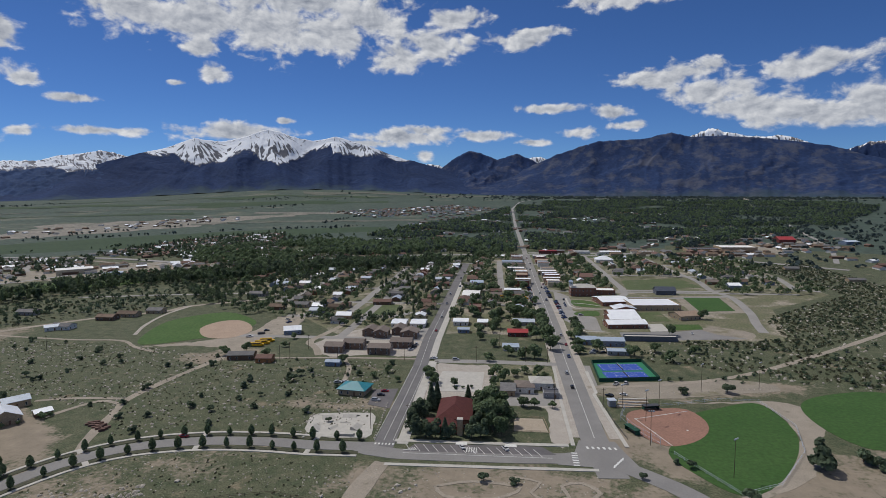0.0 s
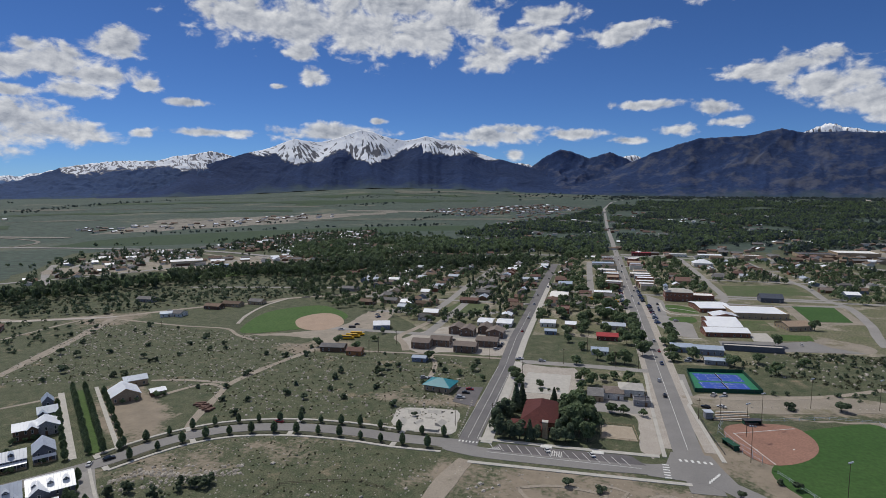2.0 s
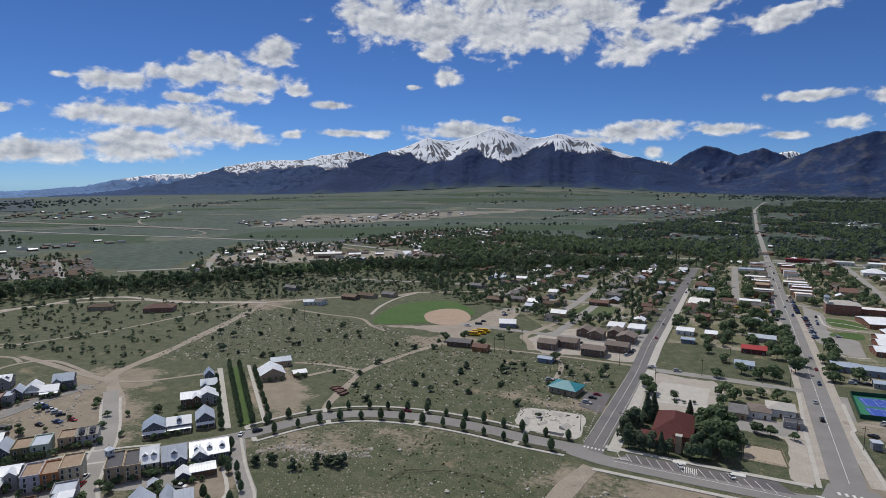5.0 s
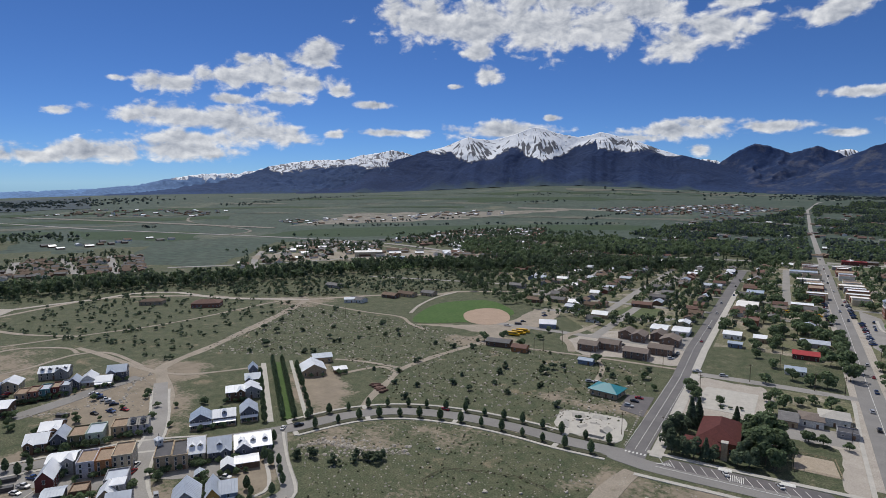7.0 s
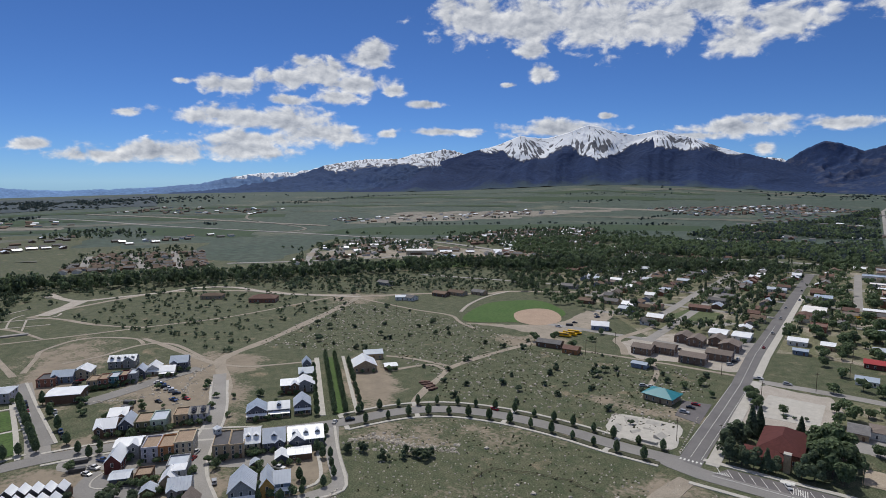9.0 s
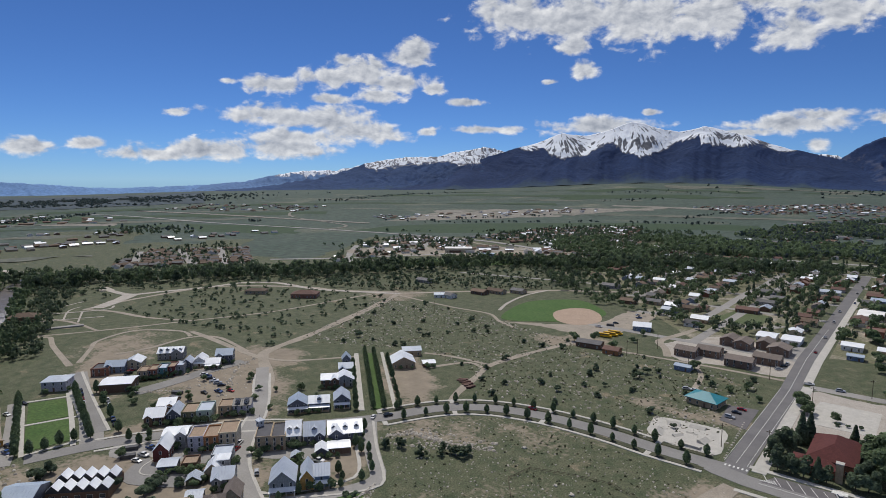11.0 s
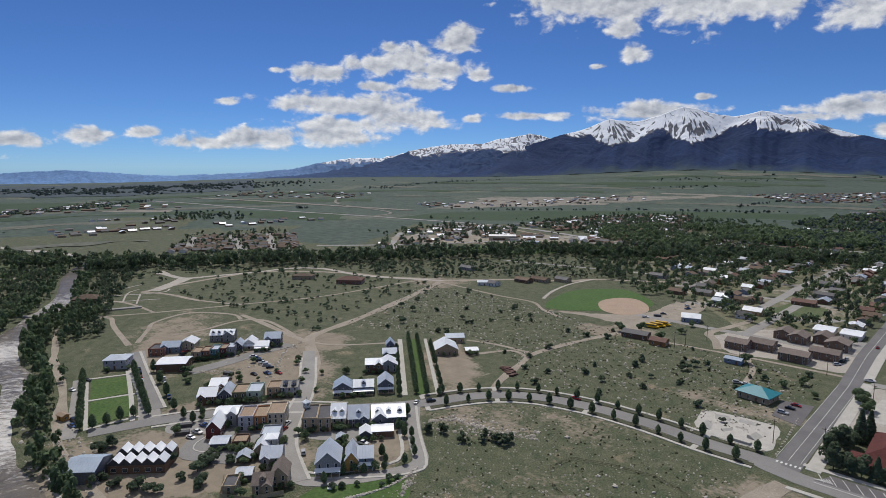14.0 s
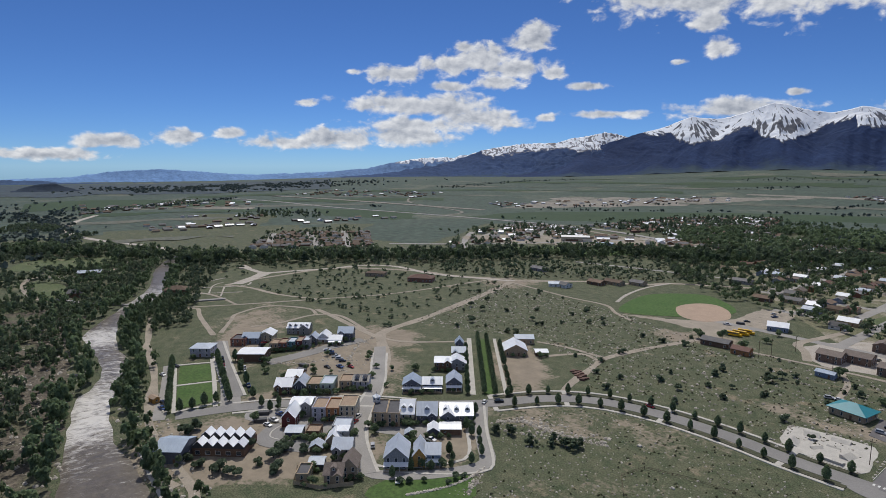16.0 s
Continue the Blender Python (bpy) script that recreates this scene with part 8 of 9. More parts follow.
for k, (region, gap, chance) in enumerate((([(-1186, 225), (-1175, 434), (-1095, 408), (-1112, 213)], 21, 0.62), ([(-1314, 388), (-1374, 512), (-1248, 477), (-1253, 382)], 25, 0.5), ([(-1095, 480), (-1190, 480), (-1160, 720), (-1080, 720)], 24, 0.5), ([(-1408, 325), (-1395, 390), (-1380, 388), (-1392, 325)], 17, 0.9), ([(-1230, 220), (-1250, 400), (-1195, 400), (-1190, 230)], 26, 0.4))):
    far_houses("sheds_airfield", spread(region, gap, 1.45, chance), "white and grey sheds on the plain", 12, 9, 3.4, (5, 5, 3, 4, 3))
far_houses("houses_field_road", spread([(-1600, 165), (-1650, 160), (-1760, 260), (-2080, 520), (-2060, 570), (-1700, 290)], 22, 0.8, 0.75), "houses under trees along the field road", 13, 9, 3.4, (3, 3, 4, 5))
far_houses("houses_airfield", [(pick.gauss(-1780, 40) - 90 * math.sin(k), 190 + 460 * k / 45, 1.2) for k in range(46)], "houses under trees along the field road")
far_houses("houses_plain_bare", [h for h in grid(-1190, 1160, 170, 420, 28, 6, 30, 32, 0.42)], "houses and works on the bare ground", 13, 9, 3.2, (3, 4, 3, 4, 5))
far_houses("houses_plain_west", grid(-480, 2010, 450, 420, 26, 10, 24, 36, 0.85), "grey houses of a far subdivision")
far_houses("houses_plain_south", [h for h in grid(-2090, 930, 440, 240, 18, 8, 30, 36, 0.5)], "scattered houses on the far plain")
far_houses("houses_highway", grid(60, 975, 330, 10, 18, 2, 22, 40, 0.7), "shops and sheds along the highway", 18, 12, 4)
far_houses("houses_in_wood", [(pick.uniform(-300, 600), pick.uniform(1020, 2300), pick.choice((0, 1.57))) for _ in range(520)], "roofs between the trees of the wood")
far_houses("houses_east", [(pick.uniform(330, 900), pick.uniform(700, 1300), pick.choice((0, 1.57, 0.6))) for _ in range(110)], "scattered houses and sheds in the scrub")
far_houses("houses_middle", grid(-420, 700, 300, 160, 16, 9, 22, 28, 0.7), "houses among the trees")

plant()

# ---- road markings ----
def mark(pts, w=0.16, z=0.17, m="paint"):
    return ribbon("road_marking", pts, w, z, M[m], "painted white road line", 12.0, False, category="marking")


mark([(38.4, 262), (36.4, 368), (33.4, 539), (29.4, 699), (24.4, 985)], 0.2)
mark([(-57, 250), (-57.2, 309), (-57.7, 360), (-61, 430), (-62, 530)], 0.16)
mark([(-61.4, 250), (-61.6, 309), (-62, 360)], 0.15)
mark([(-52.8, 250), (-53, 309), (-53.3, 360)], 0.15)
mark([(-46, 238.4), (18, 239.8)], 0.22)
for k in range(15):
    mark([(-43 + 4.05 * k, 240.8), (-46.5 + 4.05 * k, 247.4)], 0.2, 0.19)
for k in range(7):  # hatched bays and pale ramps
    mark([(-18.6 + 0.75 * k, 241.6), (-19.2 + 0.75 * k, 246.6)], 0.3, 0.20)
    mark([(-46.4 + 0.7 * k, 241.2 + 0.5 * k), (-44.6 + 0.7 * k, 241.4)], 0.25, 0.20)
for x in (-21.5, 0.5):
    sheet("ramp_kerb", [(x - 2.6, 248.6), (x + 2.6, 248.7), (x + 2.4, 251.4), (x - 2.4, 251.3)], 0.27, M["paint"], "pale kerb ramp by the parking bays", smooth=False)
for k in range(6):
    mark([(-60.4 + 1.6 * k, 246.2), (-59.7 + 1.6 * k, 246.2)], 1.6, 0.17)
    mark([(27.6, 234 + 2.2 * k), (27.6, 234.9 + 2.2 * k)], 2.6, 0.19)
    mark([(33.5 + 2.4 * k, 251.5), (34.5 + 2.4 * k, 251.7)], 2.2, 0.17)
    mark([(42.5 + 0.9 * k, 235.0 + 1.4 * k), (43.2 + 0.9 * k, 234.8 + 1.4 * k)], 2.4, 0.19)

# ---- tennis courts ----
def ring_mesh(name, x0, x1, y0, y1, w, z, m):
    """A painted rectangle outline in one piece."""
    v = [(x, y, z) for x, y in ((x0, y0), (x1, y0), (x1, y1), (x0, y1), (x0 + w, y0 + w), (x1 - w, y0 + w), (x1 - w, y1 - w), (x0 + w, y1 - w))]
    return mesh_from(name, v, [(k, (k + 1) % 4, 4 + (k + 1) % 4, 4 + k) for k in range(4)], m)


def tennis_court(x, y, turn):
    c = thing("tennis_court", pose(x, y, 0.16, 0, 0, turn), "blue hard tennis court with white lines and net", "tennis court", "tennis courts")
    part("playing_surface", box_mesh("playing_surface", -12.9, 12.9, -6.6, 6.6, -0.05, 0.03, M["court_blue"]), c)
    part("court_line", ring_mesh("court_line", -11.9, 11.9, -5.5, 5.5, 0.12, 0.04, M["paint"]), c)
    part("court_line", ring_mesh("court_line", -6.4, 6.4, -4.1, 4.1, 0.1, 0.045, M["paint"]), c)
    part("court_line", box_mesh("court_line", -6.4, 6.4, -0.06, 0.06, 0.02, 0.048, M["paint"]), c)
    net = part("net", box_mesh("net", -0.03, 0.03, -6.2, 6.2, 0.08, 0.95, M["metal_dark"]), c)
    part("net_tape", box_mesh("net_tape", -0.05, 0.05, -6.2, 6.2, 0.92, 1.02, M["trim"]), net)
    for s in (-1, 1):
        part("net_post", box_mesh("net_post", -0.06, 0.06, -0.06, 0.06, 0, 1.08, M["metal_dark"]), c, "", pose(0, 6.3 * s, 0))
    return c


tennis_court(69, 370.5, 8)
tennis_court(70, 354.5, 8)


def fence(name, pts, h, gap, label, panel="metal_dark", post="metal_dark", solid=True, z=0.05):
    """A fence along a line: posts and, between them, panels or two rails."""
    f = thing(name, pose(0, 0, 0), label, "fence")
    post_me = box_mesh("post", -0.06, 0.06, -0.06, 0.06, -0.2, h + 0.1, M[post])
    for (x0, y0), (x1, y1) in zip(pts, pts[1:]):
        l, a = math.hypot(x1 - x0, y1 - y0), math.degrees(math.atan2(y1 - y0, x1 - x0))
        n = max(1, int(l / gap))
        pan = box_mesh("panel", 0.06, l / n - 0.06, -0.02, 0.02, 0.1, h, M[panel]) if solid else None
        rail = None if solid else box_mesh("rail", 0, l / n, -0.04, 0.04, -0.05, 0.05, M[panel])
        for k in range(n):
            m = pose(x0 + (x1 - x0) * k / n, y0 + (y1 - y0) * k / n, z, 0, 0, a)
            part("post", post_me, f, "", m)
            if solid:
                part("panel", pan, f, "", m)
            else:
                for q in (0.45, 0.95):
                    part("rail", rail, f, "", m @ pose(0, 0, h * q))
    return f


M["windscreen"] = mat("dark_green_windscreen", (0.018, 0.07, 0.045), (0.022, 0.08, 0.052), 0.5)
fence("court_fence", [(52, 341), (88, 347.5), (85, 383.5), (52.5, 378), (52, 341)], 2.3, 4.5, "tall dark green windscreen fence round the courts", "windscreen")
fence("ball_field_fence", [(70, 249), (86, 216.5), (104, 226), (126, 256), (135, 284), (131, 315)], 1.5, 6, "low chain-link fence round the outfield", "metal_grey", "metal_grey", False)
fence("ball_field_fence", [(131, 316), (110, 316), (88, 308), (76, 304)], 1.5, 6, "low chain-link fence round the outfield", "metal_grey", "metal_grey", False)
fence("backstop_fence", [(66, 256), (58, 270), (54, 284), (58, 296), (66, 300)], 4.0, 5, "tall backstop fence behind home plate", "metal_grey", "metal_grey", False)
fence("street_fence", [(53, 262), (50, 285), (49, 306)], 1.0, 4, "low dark railing beside the pavement", "metal_dark", "metal_dark", False)
fence("field_fence", [(-104, 196), (-118, 190), (-120, 178), (-112, 168), (-92, 160)], 1.1, 5, "low dark rail fence on the grass", "bark", "bark", False)
fence("field_fence", [(-104, 196), (-88, 200), (-74, 196)], 1.1, 5, "low dark rail fence on the grass", "bark", "bark", False)
fence("court_rail", [(1.5, 265.5), (18.5, 265.5), (16.5, 282.5), (1.5, 282.5), (1.5, 265.5)], 1.0, 4, "low timber rail round the sand court", "tan", "tan", False)
fence("garden_wall", [(-200, 85), (-190, 79), (-181, 85), (-176, 96)], 1.7, 4, "tall tan stucco garden wall round the big house", "tan", "tan", True)

# ---- softball field ----
home = Vector((61.5, 286.5))
for x, y in ((71.5, 257.5), (90, 299.5)):
    ribbon("road_marking", [tuple(home), (x, y)], 0.3, 0.17, M["paint"], "white chalk foul line on red clay", 12.0, False, category="marking")
base_me = box_mesh("base", -0.4, 0.4, -0.4, 0.4, 0, 0.12, M["paint"])
for x, y in ((61.5, 286.5), (67.2, 270.5), (83, 275), (78, 294)):
    tagged(new("base", base_me), "white base plate on red clay", "base", "softball bases").matrix_basis = pose(x, y, 0.12)


def dugout(x, y, turn, cover):
    d = thing("dugout", pose(x, y, 0.05, 0, 0, turn), "small players' shelter with a flat roof", "shelter", "dugouts")
    part("back_wall", box_mesh("back_wall", -4, 4, 1.2, 1.4, 0, 2.2, M["windscreen"]), d)
    for s in (-1, 1):
        part("side_wall", box_mesh("side_wall", -0.08, 0.08, -1.2, 1.2, 0, 2.2, M["windscreen"]), d, "", pose(3.9 * s, 0, 0))
        part("post", box_mesh("post", -0.07, 0.07, -0.07, 0.07, 0, 2.2, M["metal_dark"]), d, "", pose(3.8 * s, -1.35, 0))
    part("roof", box_mesh("roof", -4.3, 4.3, -1.7, 1.6, 2.2, 2.4, M[cover]), d)
    part("bench", box_mesh("bench", -3.4, 3.4, 0.5, 0.95, 0, 0.45, M["tan"]), d)


dugout(57, 271, -65, "windscreen")
dugout(72, 300.5, 14, "metal_dark")


def bleachers(x, y, turn):
    b = thing("bleachers", pose(x, y, 0.05, 0, 0, turn), "tiered concrete and timber spectator seating", "seating")
    for k in range(6):
        part("step", box_mesh("step", -9 + 0.6 * k, 9, 1.1 * k, 1.1 * k + 1.06, 0, 0.45 + 0.42 * k, M["concrete" if k % 2 else "tan"]), b)
    part("press_box", box_mesh("press_box", -12.5, -8.9, 1.5, 5.0, 0, 3.4, M["grey"]), b, "small grey press box")
    part("press_box_roof", box_mesh("press_box_roof", -12.9, -8.6, 1.1, 5.4, 3.4, 3.6, M["metal_grey"]), b)


bleachers(64, 302, 10)


def pole_light(x, y, h=16.0):
    p = thing("light_pole", pose(x, y, 0), "tall thin floodlight pole", "pole", "floodlight poles")
    bm = bmesh.new()
    bmesh.ops.create_cone(bm, segments=8, radius1=0.14, radius2=0.08, depth=h, matrix=Matrix.Translation((0, 0, h / 2)))
    part("shaft", bm_mesh("shaft", bm, M["bark"]), p)
    part("crossarm", box_mesh("crossarm", -1.3, 1.3, -0.1, 0.1, h - 0.5, h - 0.3, M["metal_dark"]), p)
    for k in range(3):
        part("floodlight", box_mesh("floodlight", -0.25, 0.25, -0.4, 0.1, h - 0.3, h + 0.15, M["metal_grey"]), p, "", pose(-1.0 + k, 0, 0))


pole_light(62, 257)
for x, y in ((76, 300), (106, 330), (56, 291), (66, 284), (88, 231), (139, 336)):
    copy_thing(bpy.data.objects["light_pole"], pose(x, y, 0, 0, 0, 40))


def utility_pole():
    p = thing("utility_pole", pose(-49, 268, 0), "brown wooden utility pole with crossarm", "pole", "utility poles")
    bm = bmesh.new()
    bmesh.ops.create_cone(bm, segments=7, radius1=0.17, radius2=0.11, depth=11, matrix=Matrix.Translation((0, 0, 5.3)))
    part("shaft", bm_mesh("shaft", bm, M["bark"]), p)
    part("crossarm", box_mesh("crossarm", -1.2, 1.2, -0.07, 0.07, 9.6, 9.8, M["bark"]), p)
    for s in (-1, 1):
        part("insulator", box_mesh("insulator", -0.06, 0.06, -0.06, 0.06, 9.8, 10.05, M["trim"]), p, "", pose(1.0 * s, 0, 0))
    return p


up = utility_pole()
for x, y, a in ((-66, 262, 0), (-44, 340, 0), (-22, 374, 20), (10, 376, 20), (-8, 410, 0), (-8, 450, 0), (-8, 490, 0), (-9, 530, 0), (-152, 362, 60), (-149, 372, 60), (-143, 392, 50), (-112, 360, 10), (-70, 372, 10), (-330, 372, 80), (-5, 262, 0), (23, 300, 0), (24, 376, 0), (48, 300, 0), (46, 452, 0)):
    copy_thing(up, pose(x, y, 0, 0, 0, a))

# ---- vehicles ----
def loft(name, half, prof, m, taper=0.0):
    """A body from a side profile (x, z), as wide as 2 * half, narrower at the top."""
    top = max(z for _, z in prof)
    bot = min(z for _, z in prof)
    v = []
    for s in (-1, 1):
        v += [(x, s * (half - taper * (z - bot) / (top - bot)), z) for x, z in prof]
    n = len(prof)
    f = [tuple(range(n)), tuple(range(2 * n - 1, n - 1, -1))] + [(k, n + k, n + (k + 1) % n, (k + 1) % n) for k in range(n)]
    bm = bmesh.new()
    vs = [bm.verts.new(p) for p in v]
    for q in f:
        bm.faces.new([vs[k] for k in q])
    me = bm_mesh(name, bm, m)
    return me


bm = bmesh.new()
bmesh.ops.create_cone(bm, cap_ends=True, segments=12, radius1=0.34, radius2=0.34, depth=0.24, matrix=Matrix.Rotation(radians(90), 4, "X"))
WHEEL = bm_mesh("wheel", bm, M["tyre"])
GLASS_SEDAN = loft("glazing", 0.80, [(-1.55, 0.85), (1.1, 0.85), (0.55, 1.34), (-1.05, 1.34)], M["glass"], 0.18)
GLASS_SUV = loft("glazing", 0.84, [(-2.05, 0.98), (1.0, 0.98), (0.5, 1.62), (-1.95, 1.62)], M["glass"], 0.14)


def car(paint, kind, label):
    c = thing("car", pose(0, 0, -50), label, "car", "cars of the town")
    if kind == "sedan":
        part("body", loft("body", 0.88, [(-2.2, 0.3), (2.2, 0.3), (2.25, 0.6), (1.1, 0.86), (-1.6, 0.88), (-2.25, 0.85)], M["car_" + paint], 0.06), c)
        part("glazing", GLASS_SEDAN, c)
        part("roof", box_mesh("roof", -1.0, 0.5, -0.62, 0.62, 1.34, 1.4, M["car_" + paint]), c)
    elif kind == "suv":
        part("body", loft("body", 0.95, [(-2.35, 0.35), (2.35, 0.35), (2.4, 0.8), (1.05, 1.0), (-2.3, 1.02), (-2.4, 0.9)], M["car_" + paint], 0.06), c)
        part("glazing", GLASS_SUV, c)
        part("roof", box_mesh("roof", -1.95, 0.5, -0.7, 0.7, 1.62, 1.7, M["car_" + paint]), c)
    else:
        part("body", loft("body", 0.97, [(-2.7, 0.4), (2.6, 0.4), (2.65, 0.85), (1.4, 1.05), (-2.7, 1.05)], M["car_" + paint], 0.04), c)
        part("glazing", loft("glazing", 0.84, [(-0.7, 1.05), (1.3, 1.05), (0.8, 1.68), (-0.6, 1.68)], M["glass"], 0.14), c)
        part("roof", box_mesh("roof", -0.6, 0.75, -0.7, 0.7, 1.68, 1.75, M["car_" + paint]), c)
        part("cargo_bed", box_mesh("cargo_bed", -2.6, -0.85, -0.8, 0.8, 1.0, 1.07, M["metal_dark"]), c)
    for x in (-1.4, 1.4):
        for s in (-1, 1):
            part("wheel", WHEEL, c, "", pose(x, 0.8 * s, 0.34))
    return c


CARS = [car("white", "sedan", "white saloon car with dark windows"), car("black", "suv", "black sport utility car with dark windows"), car("silver", "suv", "silver sport utility car on the street"),
        car("red", "sedan", "dark red saloon car on the street"), car("blue", "truck", "dark blue pickup truck with open bed"), car("white", "truck", "white pickup truck with open bed"), car("black", "sedan", "black saloon car on the street")]


def park(spots, z=0.13):
    for k, (x, y, a) in enumerate(spots):
        which = CARS[(k * 5 + int(abs(x))) % 7]
        copy_thing(which, pose(x, y, z, 0, 0, a))


park([(39, 390, 92), (40, 420, 91), (34.4, 355, 91), (35.2, 329, 91), (38.6, 447, 91), (35.6, 587, 91), (31, 625, 91), (34.5, 660, 91), (30, 740, 91), (26, 800, 91), (28, 860, 91), (25, 930, 91), (22, 1040, 91), (19, 1120, 91)])
park([(46.5 - 0.03 * (k * 5.6), 508 + k * 5.6, 30) for k in range(14)])
park([(22 - 0.02 * k * 6, 560 + k * 6.5, 150) for k in range(16)] + [(40.5 - 0.03 * k * 6.5, 600 + k * 6.5, 30) for k in range(14)])
park([(-59, 452, 91), (-60, 500, 91), (-51, 377, 20), (-36, 376, 10), (-62, 560, 91), (-64, 610, 91), (-58, 660, 91), (-62, 720, 91)])
park([(-21, 246, 117), (-2, 246.5, 117)], 0.16)
park([(61, 337, 60), (67, 339, 70), (54, 317, 140), (62, 320, 150)], 0.08)
park([(-292 - 7.2 * k, 88.2 + 1.9 * k, 165) for k in range(9) if k != 4] + [(-288 - 7.0 * k, 98 + 1.9 * k, 165) for k in range(10) if k not in (2, 6)])
park([(-291, 57, 15), (-297, 59, 15), (-340, 68, 15), (-350, 77, 40)])
park([(-168.5, 110, 150), (-222, 122.5, 120), (-226, 126, 120), (-197.5, 117, 150), (-250, 99, 20), (-246, 94, 20), (-243, 90, 20), (-203, 184, 120), (-199, 190, 60)])
park([(-187, 139, 20)], 0.08)
park([(-300 - 5 * k, 158 + 0.5 * k, 60) for k in range(6)] + [(-352 - 4 * k, 126 + 3 * k, 100) for k in range(5)] + [(-292, 152, 10), (-296, 146, 10), (-288, 157, 10)], 0.08)
park([(-72, 298, 0), (-71, 306, 5), (-70, 312, 0), (-97, 325, 20), (-101, 324, 30)], 0.12)
park([(-85 + 3.4 * k, 411, 90) for k in range(6)] + [(-122 + 3.4 * k, 412, 85) for k in range(6)] + [(-100, 440, 10), (-70, 396, 45), (-69, 404, 45)], 0.1)
park([(140, 462, 80), (120, 452, 80), (62, 520 + 0, 20), (52, 560, 90), (52, 572, 90), (53, 590, 90), (56, 400, 10), (58, 405, 20), (64, 402, 10)], 0.1)
park([(-195, 440, 30), (-188, 470, 60), (-193, 480, 50), (-200, 420, 20)], 0.12)
park([(-150, 243.5, 0)], 0.16)


def bus(x, y, turn):
    b = thing("school_bus", pose(x, y, 0.08, 0, 0, turn), "yellow school bus parked on dirt", "bus", "school buses")
    part("body", loft("body", 1.2, [(-5, 0.5), (5, 0.5), (5.05, 1.6), (4.0, 1.75), (3.6, 2.9), (-4.9, 2.95)], M["car_school"], 0.08), b)
    part("glazing", box_mesh("glazing", -4.6, 3.2, -1.2, 1.2, 1.75, 2.4, M["glass"]), b)
    part("hood", box_mesh("hood", 4.0, 5.6, -1.0, 1.0, 0.5, 1.5, M["car_school"]), b)
    for px in (-3.0, 3.8):
        for s in (-1, 1):
            part("wheel", WHEEL, b, "", pose(px, 1.05 * s, 0.4))


for x, y, a in ((-184, 396, 12), (-182, 402, 12), (-181, 408, 14), (-8, 594, 5), (-6, 600, 5), (9, 584, 8), (12, 590, 8)):
    bus(x, y, a)

# ---- the workshop with a row of peaked roofs ----
def peaked_hall(x, y, turn):
    h = thing("peaked_hall", pose(x, y, 0, 0, 0, turn), "dark hall under two rows of white peaked roofs", "building")
    BUILT.append((x, y, 15))
    h.scale = (0.84, 0.84, 0.78)
    part("wall", box_mesh("wall", -12.5, 12.5, -8.5, 8.5, -0.4, 4.2, M["brown"]), h)
    for row, up in ((-5.0, 0.0), (3.6, 0.9)):
        for k in range(5):
            w = part("bay_wall", walls(5.0, 6.4, 1.0 + up, 2.6, "y", M["metal_dark"]), h, "", pose(-10 + 5 * k, row, 4.2))
            part("bay_roof", gable_roof(5.0, 6.4, 1.0 + up, 2.6, 0.12, M["metal_white"], "y", True), w, "white metal peaked roof")
    for k in range(5):
        part("window", WINDOW["shop"], h, "", pose(-10 + 5 * k, -8.5, 2.0))


peaked_hall(-233.5, 68.5, 49)
building("gabled_workshop", -239.0, 50.5, 49, 11, 13, 5.2, "dark workshop with a broad pale blue metal gable", "slate", "x", "metal_blue", rise=2.2, floors=1, per=4, category="building")
building("site_shed", -303, 56, 15, 5, 3, 2.6, "small timber shed by the river path", "ochre", "x", "gravelroof", rise=0.6, kind="small", category="shed")


def cupola(x, y, z, s, label, cover):
    c = thing("cupola", pose(x, y, z), label, "tower")
    c.scale = (s, s, s)
    part("drum", box_mesh("drum", -1.2, 1.2, -1.2, 1.2, -0.6, 2.2, M["white"]), c)
    part("cap", hip_roof(2.4, 2.4, 2.2, 1.4, 0.4, M[cover]), c)
    part("finial", box_mesh("finial", -0.06, 0.06, -0.06, 0.06, 3.4, 4.6, M["metal_dark"]), c)
    for a in range(4):
        part("louvre", WINDOW["small"], c, "", pose(0, 0, 1.1, 0, 0, 90 * a) @ pose(0, -1.2, 0))


cupola(62.5, 615, 11.8, 1.5, "white cupola on the courthouse roof", "metal_blue")
cupola(-223.6, 135.0, 6.7, 1.0, "white cupola on the corner building", "metal_white")
tower = thing("church_tower", pose(-23, 259.5, 0), "narrow tan brick entrance tower of the church", "tower")
part("shaft", box_mesh("shaft", -1.2, 1.2, -1.2, 1.2, -0.3, 7.6, M["tan"]), tower)
part("cap", box_mesh("cap", -1.4, 1.4, -1.4, 1.4, 7.6, 7.9, M["concrete"]), tower)

# ---- skate park, boulders and stacks ----
def ramp(x, y, turn, w, d, h):
    v = [(-w / 2, -d / 2, 0), (w / 2, -d / 2, 0), (w / 2, d / 2, 0), (-w / 2, d / 2, 0), (-w / 2, d / 4, h), (w / 2, d / 4, h), (w / 2, d / 2, h), (-w / 2, d / 2, h)]
    me = mesh_from("skate_ramp", v, [(0, 3, 2, 1), (0, 1, 5, 4), (4, 5, 6, 7), (2, 3, 7, 6), (1, 2, 6, 5), (3, 0, 4, 7)], M["concrete"])
    tagged(new("skate_ramp", me), "pale concrete skate ramp on the slab", "ramp", "skate ramps").matrix_basis = pose(x, y, 0.12, 0, 0, turn)


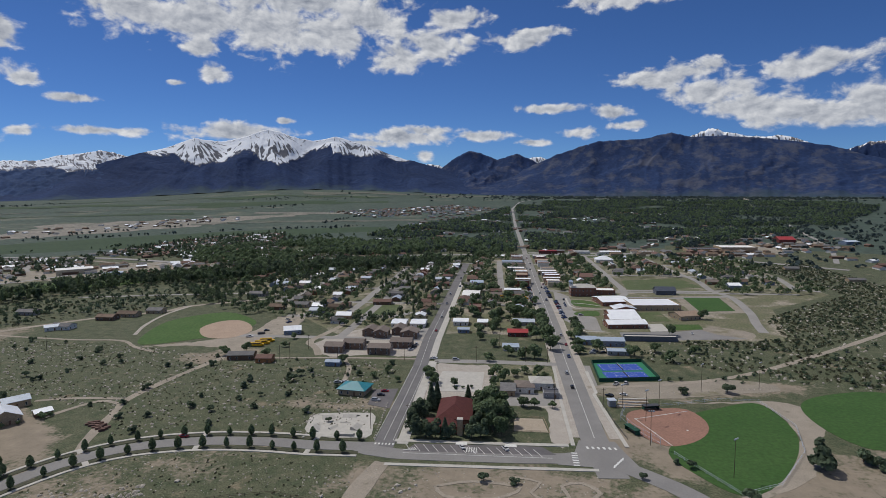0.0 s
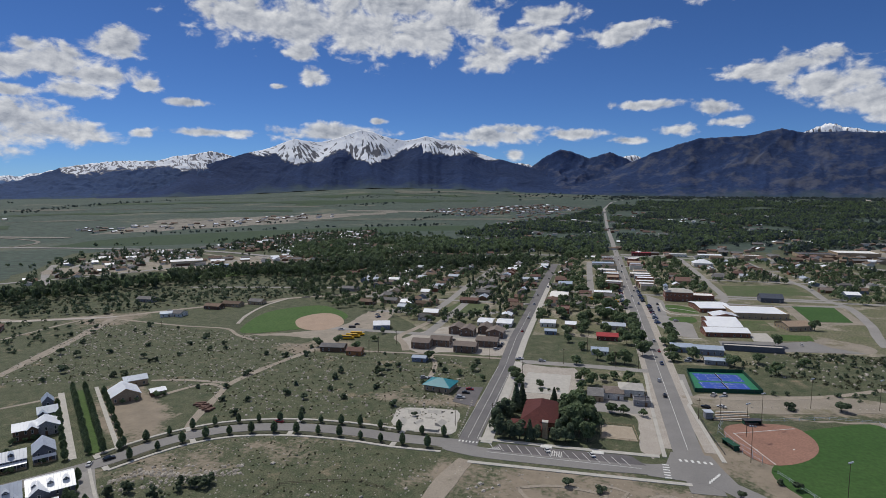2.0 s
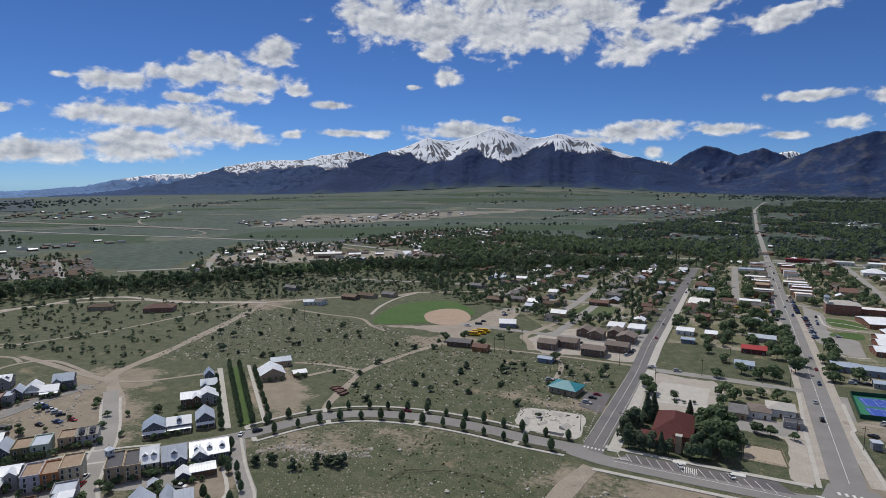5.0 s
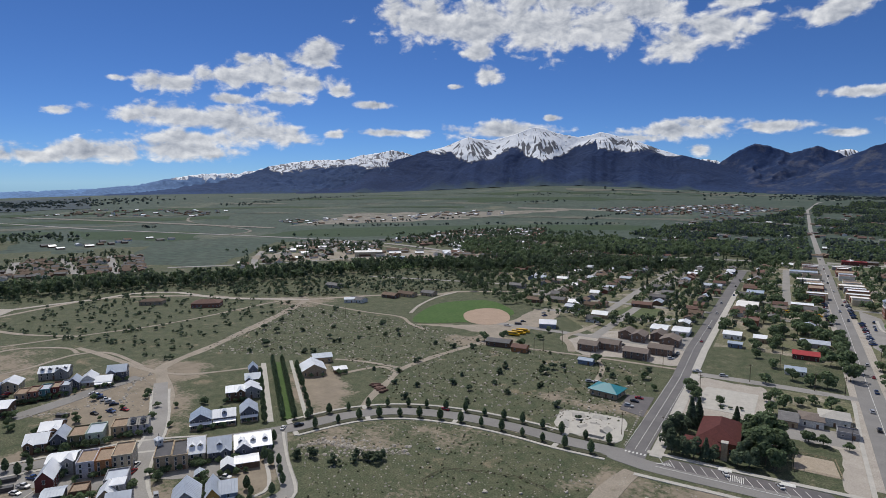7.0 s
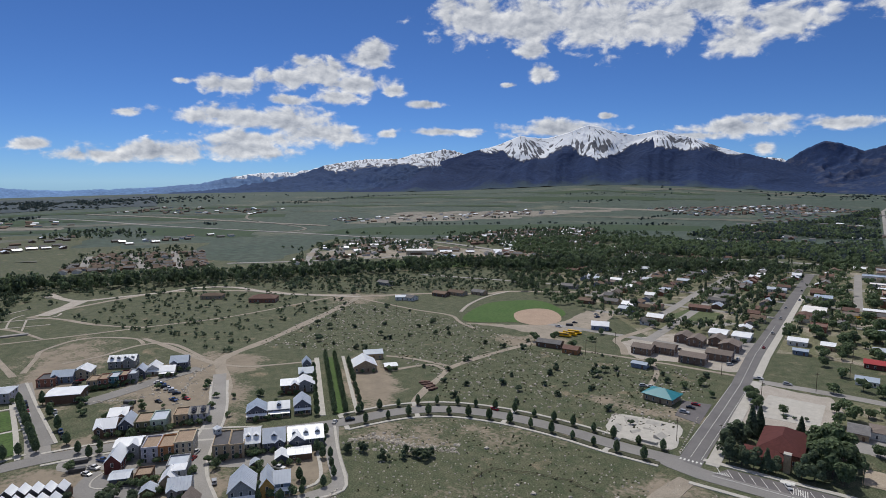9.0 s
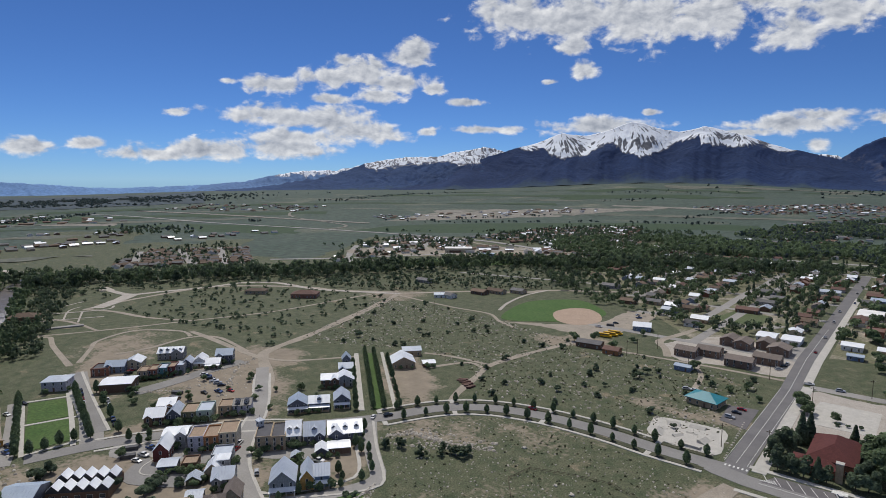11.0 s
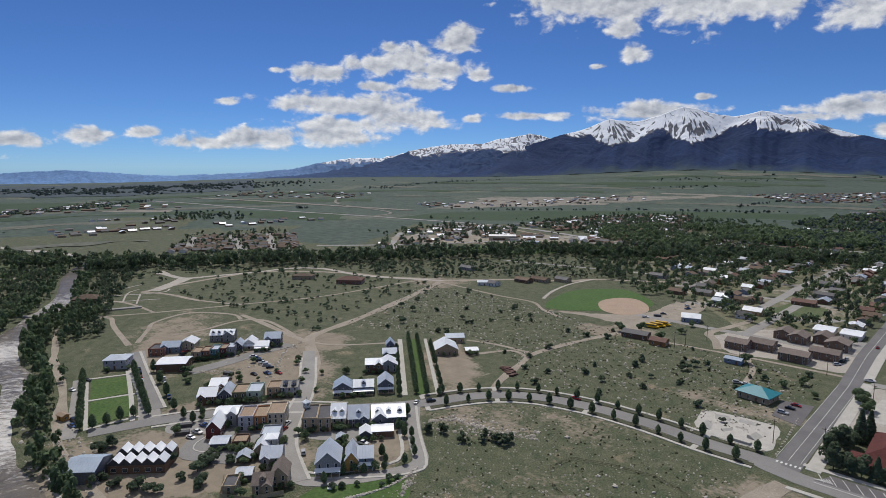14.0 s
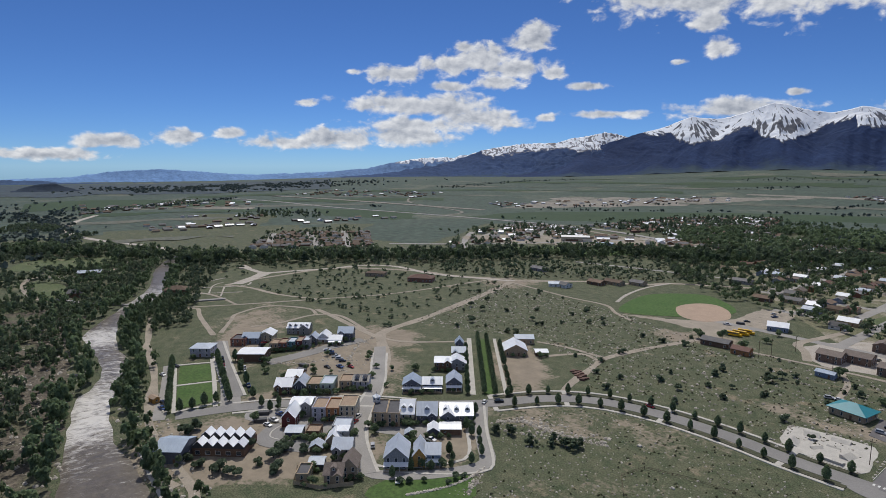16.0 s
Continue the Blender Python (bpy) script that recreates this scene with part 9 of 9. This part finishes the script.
for x, y, a, w, d, h in ((-90, 272, 20, 6, 4, 1.3), (-80, 275, 5, 7, 3, 1.0), (-73, 262, 80, 6, 4, 1.4), (-84, 261, 60, 5, 2, 0.7), (-92, 259, 100, 7, 4, 1.5), (-76, 254, 180, 8, 4, 1.2), (-80, 267, 0, 5, 1, 0.5)):
    ramp(x, y, a, w, d, h)

ROCKS = []
for k in range(5):
    bm = bmesh.new()
    bmesh.ops.create_icosphere(bm, subdivisions=2, radius=1.0)
    for v in bm.verts:
        v.co *= 0.75 + 0.5 * noise.noise(v.co * 1.3 + Vector((k * 7, 0, 0)))
        v.co.z *= 0.65
    ROCKS.append(bm_mesh("boulder", bm, M["rock"]))


def boulder(x, y, s):
    ob = tagged(new("boulder", ROCKS[int(rng.integers(5))]), "pale grey rounded boulder on the ground", "boulder", "boulders")
    ob.matrix_basis = pose(x, y, 0.1 * s, 0, 0, float(rng.random() * 360)) @ Matrix.Scale(s, 4)


for k in range(16):
    u = k / 15
    boulder(-65 + 3.2 * u, 296 - 44 * u, 0.6 + 0.3 * rng.random())
for k in range(24):
    u = k / 23
    boulder(64 + 76 * u, 321 + 16 * u, 0.5 + 0.2 * rng.random())
for x, y in scatter([(-103, 248), (-100, 282), (-66, 284), (-62, 250)], 26, lambda x, y: not inside(x, y, [(-96, 254), (-99, 277), (-68, 281), (-64, 252)])):
    boulder(x, y, 0.5 + 0.6 * rng.random())
for x, y in ((-47, 206), (-44, 208), (-41, 206), (-43, 211), (-38, 209), (-36, 212), (-120, 251), (-117, 252), (-112, 252.5), (-104, 186), (-96, 184), (-100, 172), (-84, 190), (-70, 200), (-130, 205)):
    boulder(x, y, 0.8 + 0.6 * rng.random())
for k in range(30):
    u = k / 29
    boulder(-159 + 5 * math.sin(2.6 * u), 108 + 34 * u, 0.7 + 0.4 * rng.random())


def stones(name, places, size, label):
    """Many small stones strewn over the ground."""
    verts, quads = [], []
    for x, y in places:
        s = size * (0.4 + rng.random() ** 2 * 1.5)
        a = rng.random() * 3.14
        c, d = math.cos(a), math.sin(a)
        n = len(verts)
        for px, py, pz in ((-1, -0.8, 0), (1, -0.9, 0), (0.9, 0.8, 0), (-0.8, 1, 0), (-0.6, -0.5, 0.8), (0.5, -0.6, 0.9), (0.6, 0.4, 0.7), (-0.5, 0.6, 0.85)):
            verts.append((x + s * (px * c - py * d), y + s * (px * d + py * c), ground_z(x, y) + s * pz - 0.05))
        quads += [[n + q for q in f] for f in ((4, 5, 6, 7), (0, 1, 5, 4), (1, 2, 6, 5), (2, 3, 7, 6), (3, 0, 4, 7))]
    return tagged(new(name, big_mesh(name, np.array(verts), np.array(quads), M["rock"])), label, "stones", kind="stuff")


DRY = [(-70, 262), (-150, 258), (-185, 240), (-200, 262), (-260, 285), (-345, 240), (-420, 395), (-300, 392), (-205, 372), (-70, 366)]
stones("stones_west", scatter(DRY, 2600), 0.42, "pale stones strewn over dry grass")
stones("stones_south", scatter([(-150, 232), (-62, 226), (-60, 180), (-120, 110), (-150, 100), (-152, 150), (-190, 180), (-175, 210)], 1500), 0.25, "pale stones strewn over dry grass")
stones("stones_hollow", [p for p in scatter([(-186, 168), (-178, 192), (-160, 196), (-140, 202), (-140, 192), (-156, 180), (-172, 170)], 190)], 0.55, "pile of pale rubble round a hollow")
stones("stones_bare", scatter([(-58, 224), (40, 226), (56, 200), (-60, 196)], 420), 0.22, "small stones on bare soil")
stones("stones_east", scatter([(60, 395), (100, 385), (160, 350), (240, 330), (420, 380), (420, 900), (330, 900), (345, 640), (215, 520), (205, 450), (95, 432)], 2600), 0.55, "pale rocks among the scrub")
stones("stones_river", [p for p in scatter([(-130, -60), (-460, -70), (-520, 40), (-250, 60), (-190, 52)], 2400) if not near_line(*p, RIVER, 10)], 0.6, "pale rocks on the river banks")
for a, b, n in (((-331, 199), (-326, 184), 26), ((-326, 184), (-285, 149), 70), ((-324, 124), (-310, 139), 24), ((-310, 139), (-309, 158), 22), ((-183, 174), (-177, 184), 40), ((-177, 184), (-160, 186), 70), ((-160, 186), (-138, 194), 80), ((-155, 140), (-146, 124), 50)):
    stones("stone_row", [(a[0] + (b[0] - a[0]) * k / n + float(rng.normal(0, 0.8)), a[1] + (b[1] - a[1]) * k / n + float(rng.normal(0, 0.8))) for k in range(n)], 0.5, "row of pale rocks on bare ground")
stones("stones_plots", scatter([(-330, 135), (-352, 150), (-355, 185), (-330, 198), (-258, 160)], 380), 0.3, "stones on the building plots")
for k in range(14):
    s = tagged(new("timber_stack", box_mesh("timber_stack", -1.4, 1.4, -0.5, 0.5, 0, 0.8 + 0.5 * rng.random(), M["roof_rust"])), "stack of reddish rough timber on the ground", "timber stack", "timber stacks")
    s.matrix_basis = pose(-193 - 3.0 * (k % 5), 246 + 2.0 * (k // 5) + 1.6 * (k % 5), 0, 0, 0, float(20 + 30 * rng.random()))


def crates(x, y, turn):
    c = tagged(new("rubbish_container", box_mesh("rubbish_container", -2.8, 2.8, -1.2, 1.2, 0, 1.6, M["metal_dark"])), "dark steel rubbish container on bare soil", "container", "containers")
    c.matrix_basis = pose(x, y, 0.05, 0, 0, turn)


for x, y, a in ((-256, 93, 60), (-249, 89, 60), (-300, 132, 20), (-306, 136, 30), (-195, 430, 20)):
    crates(x, y, a)
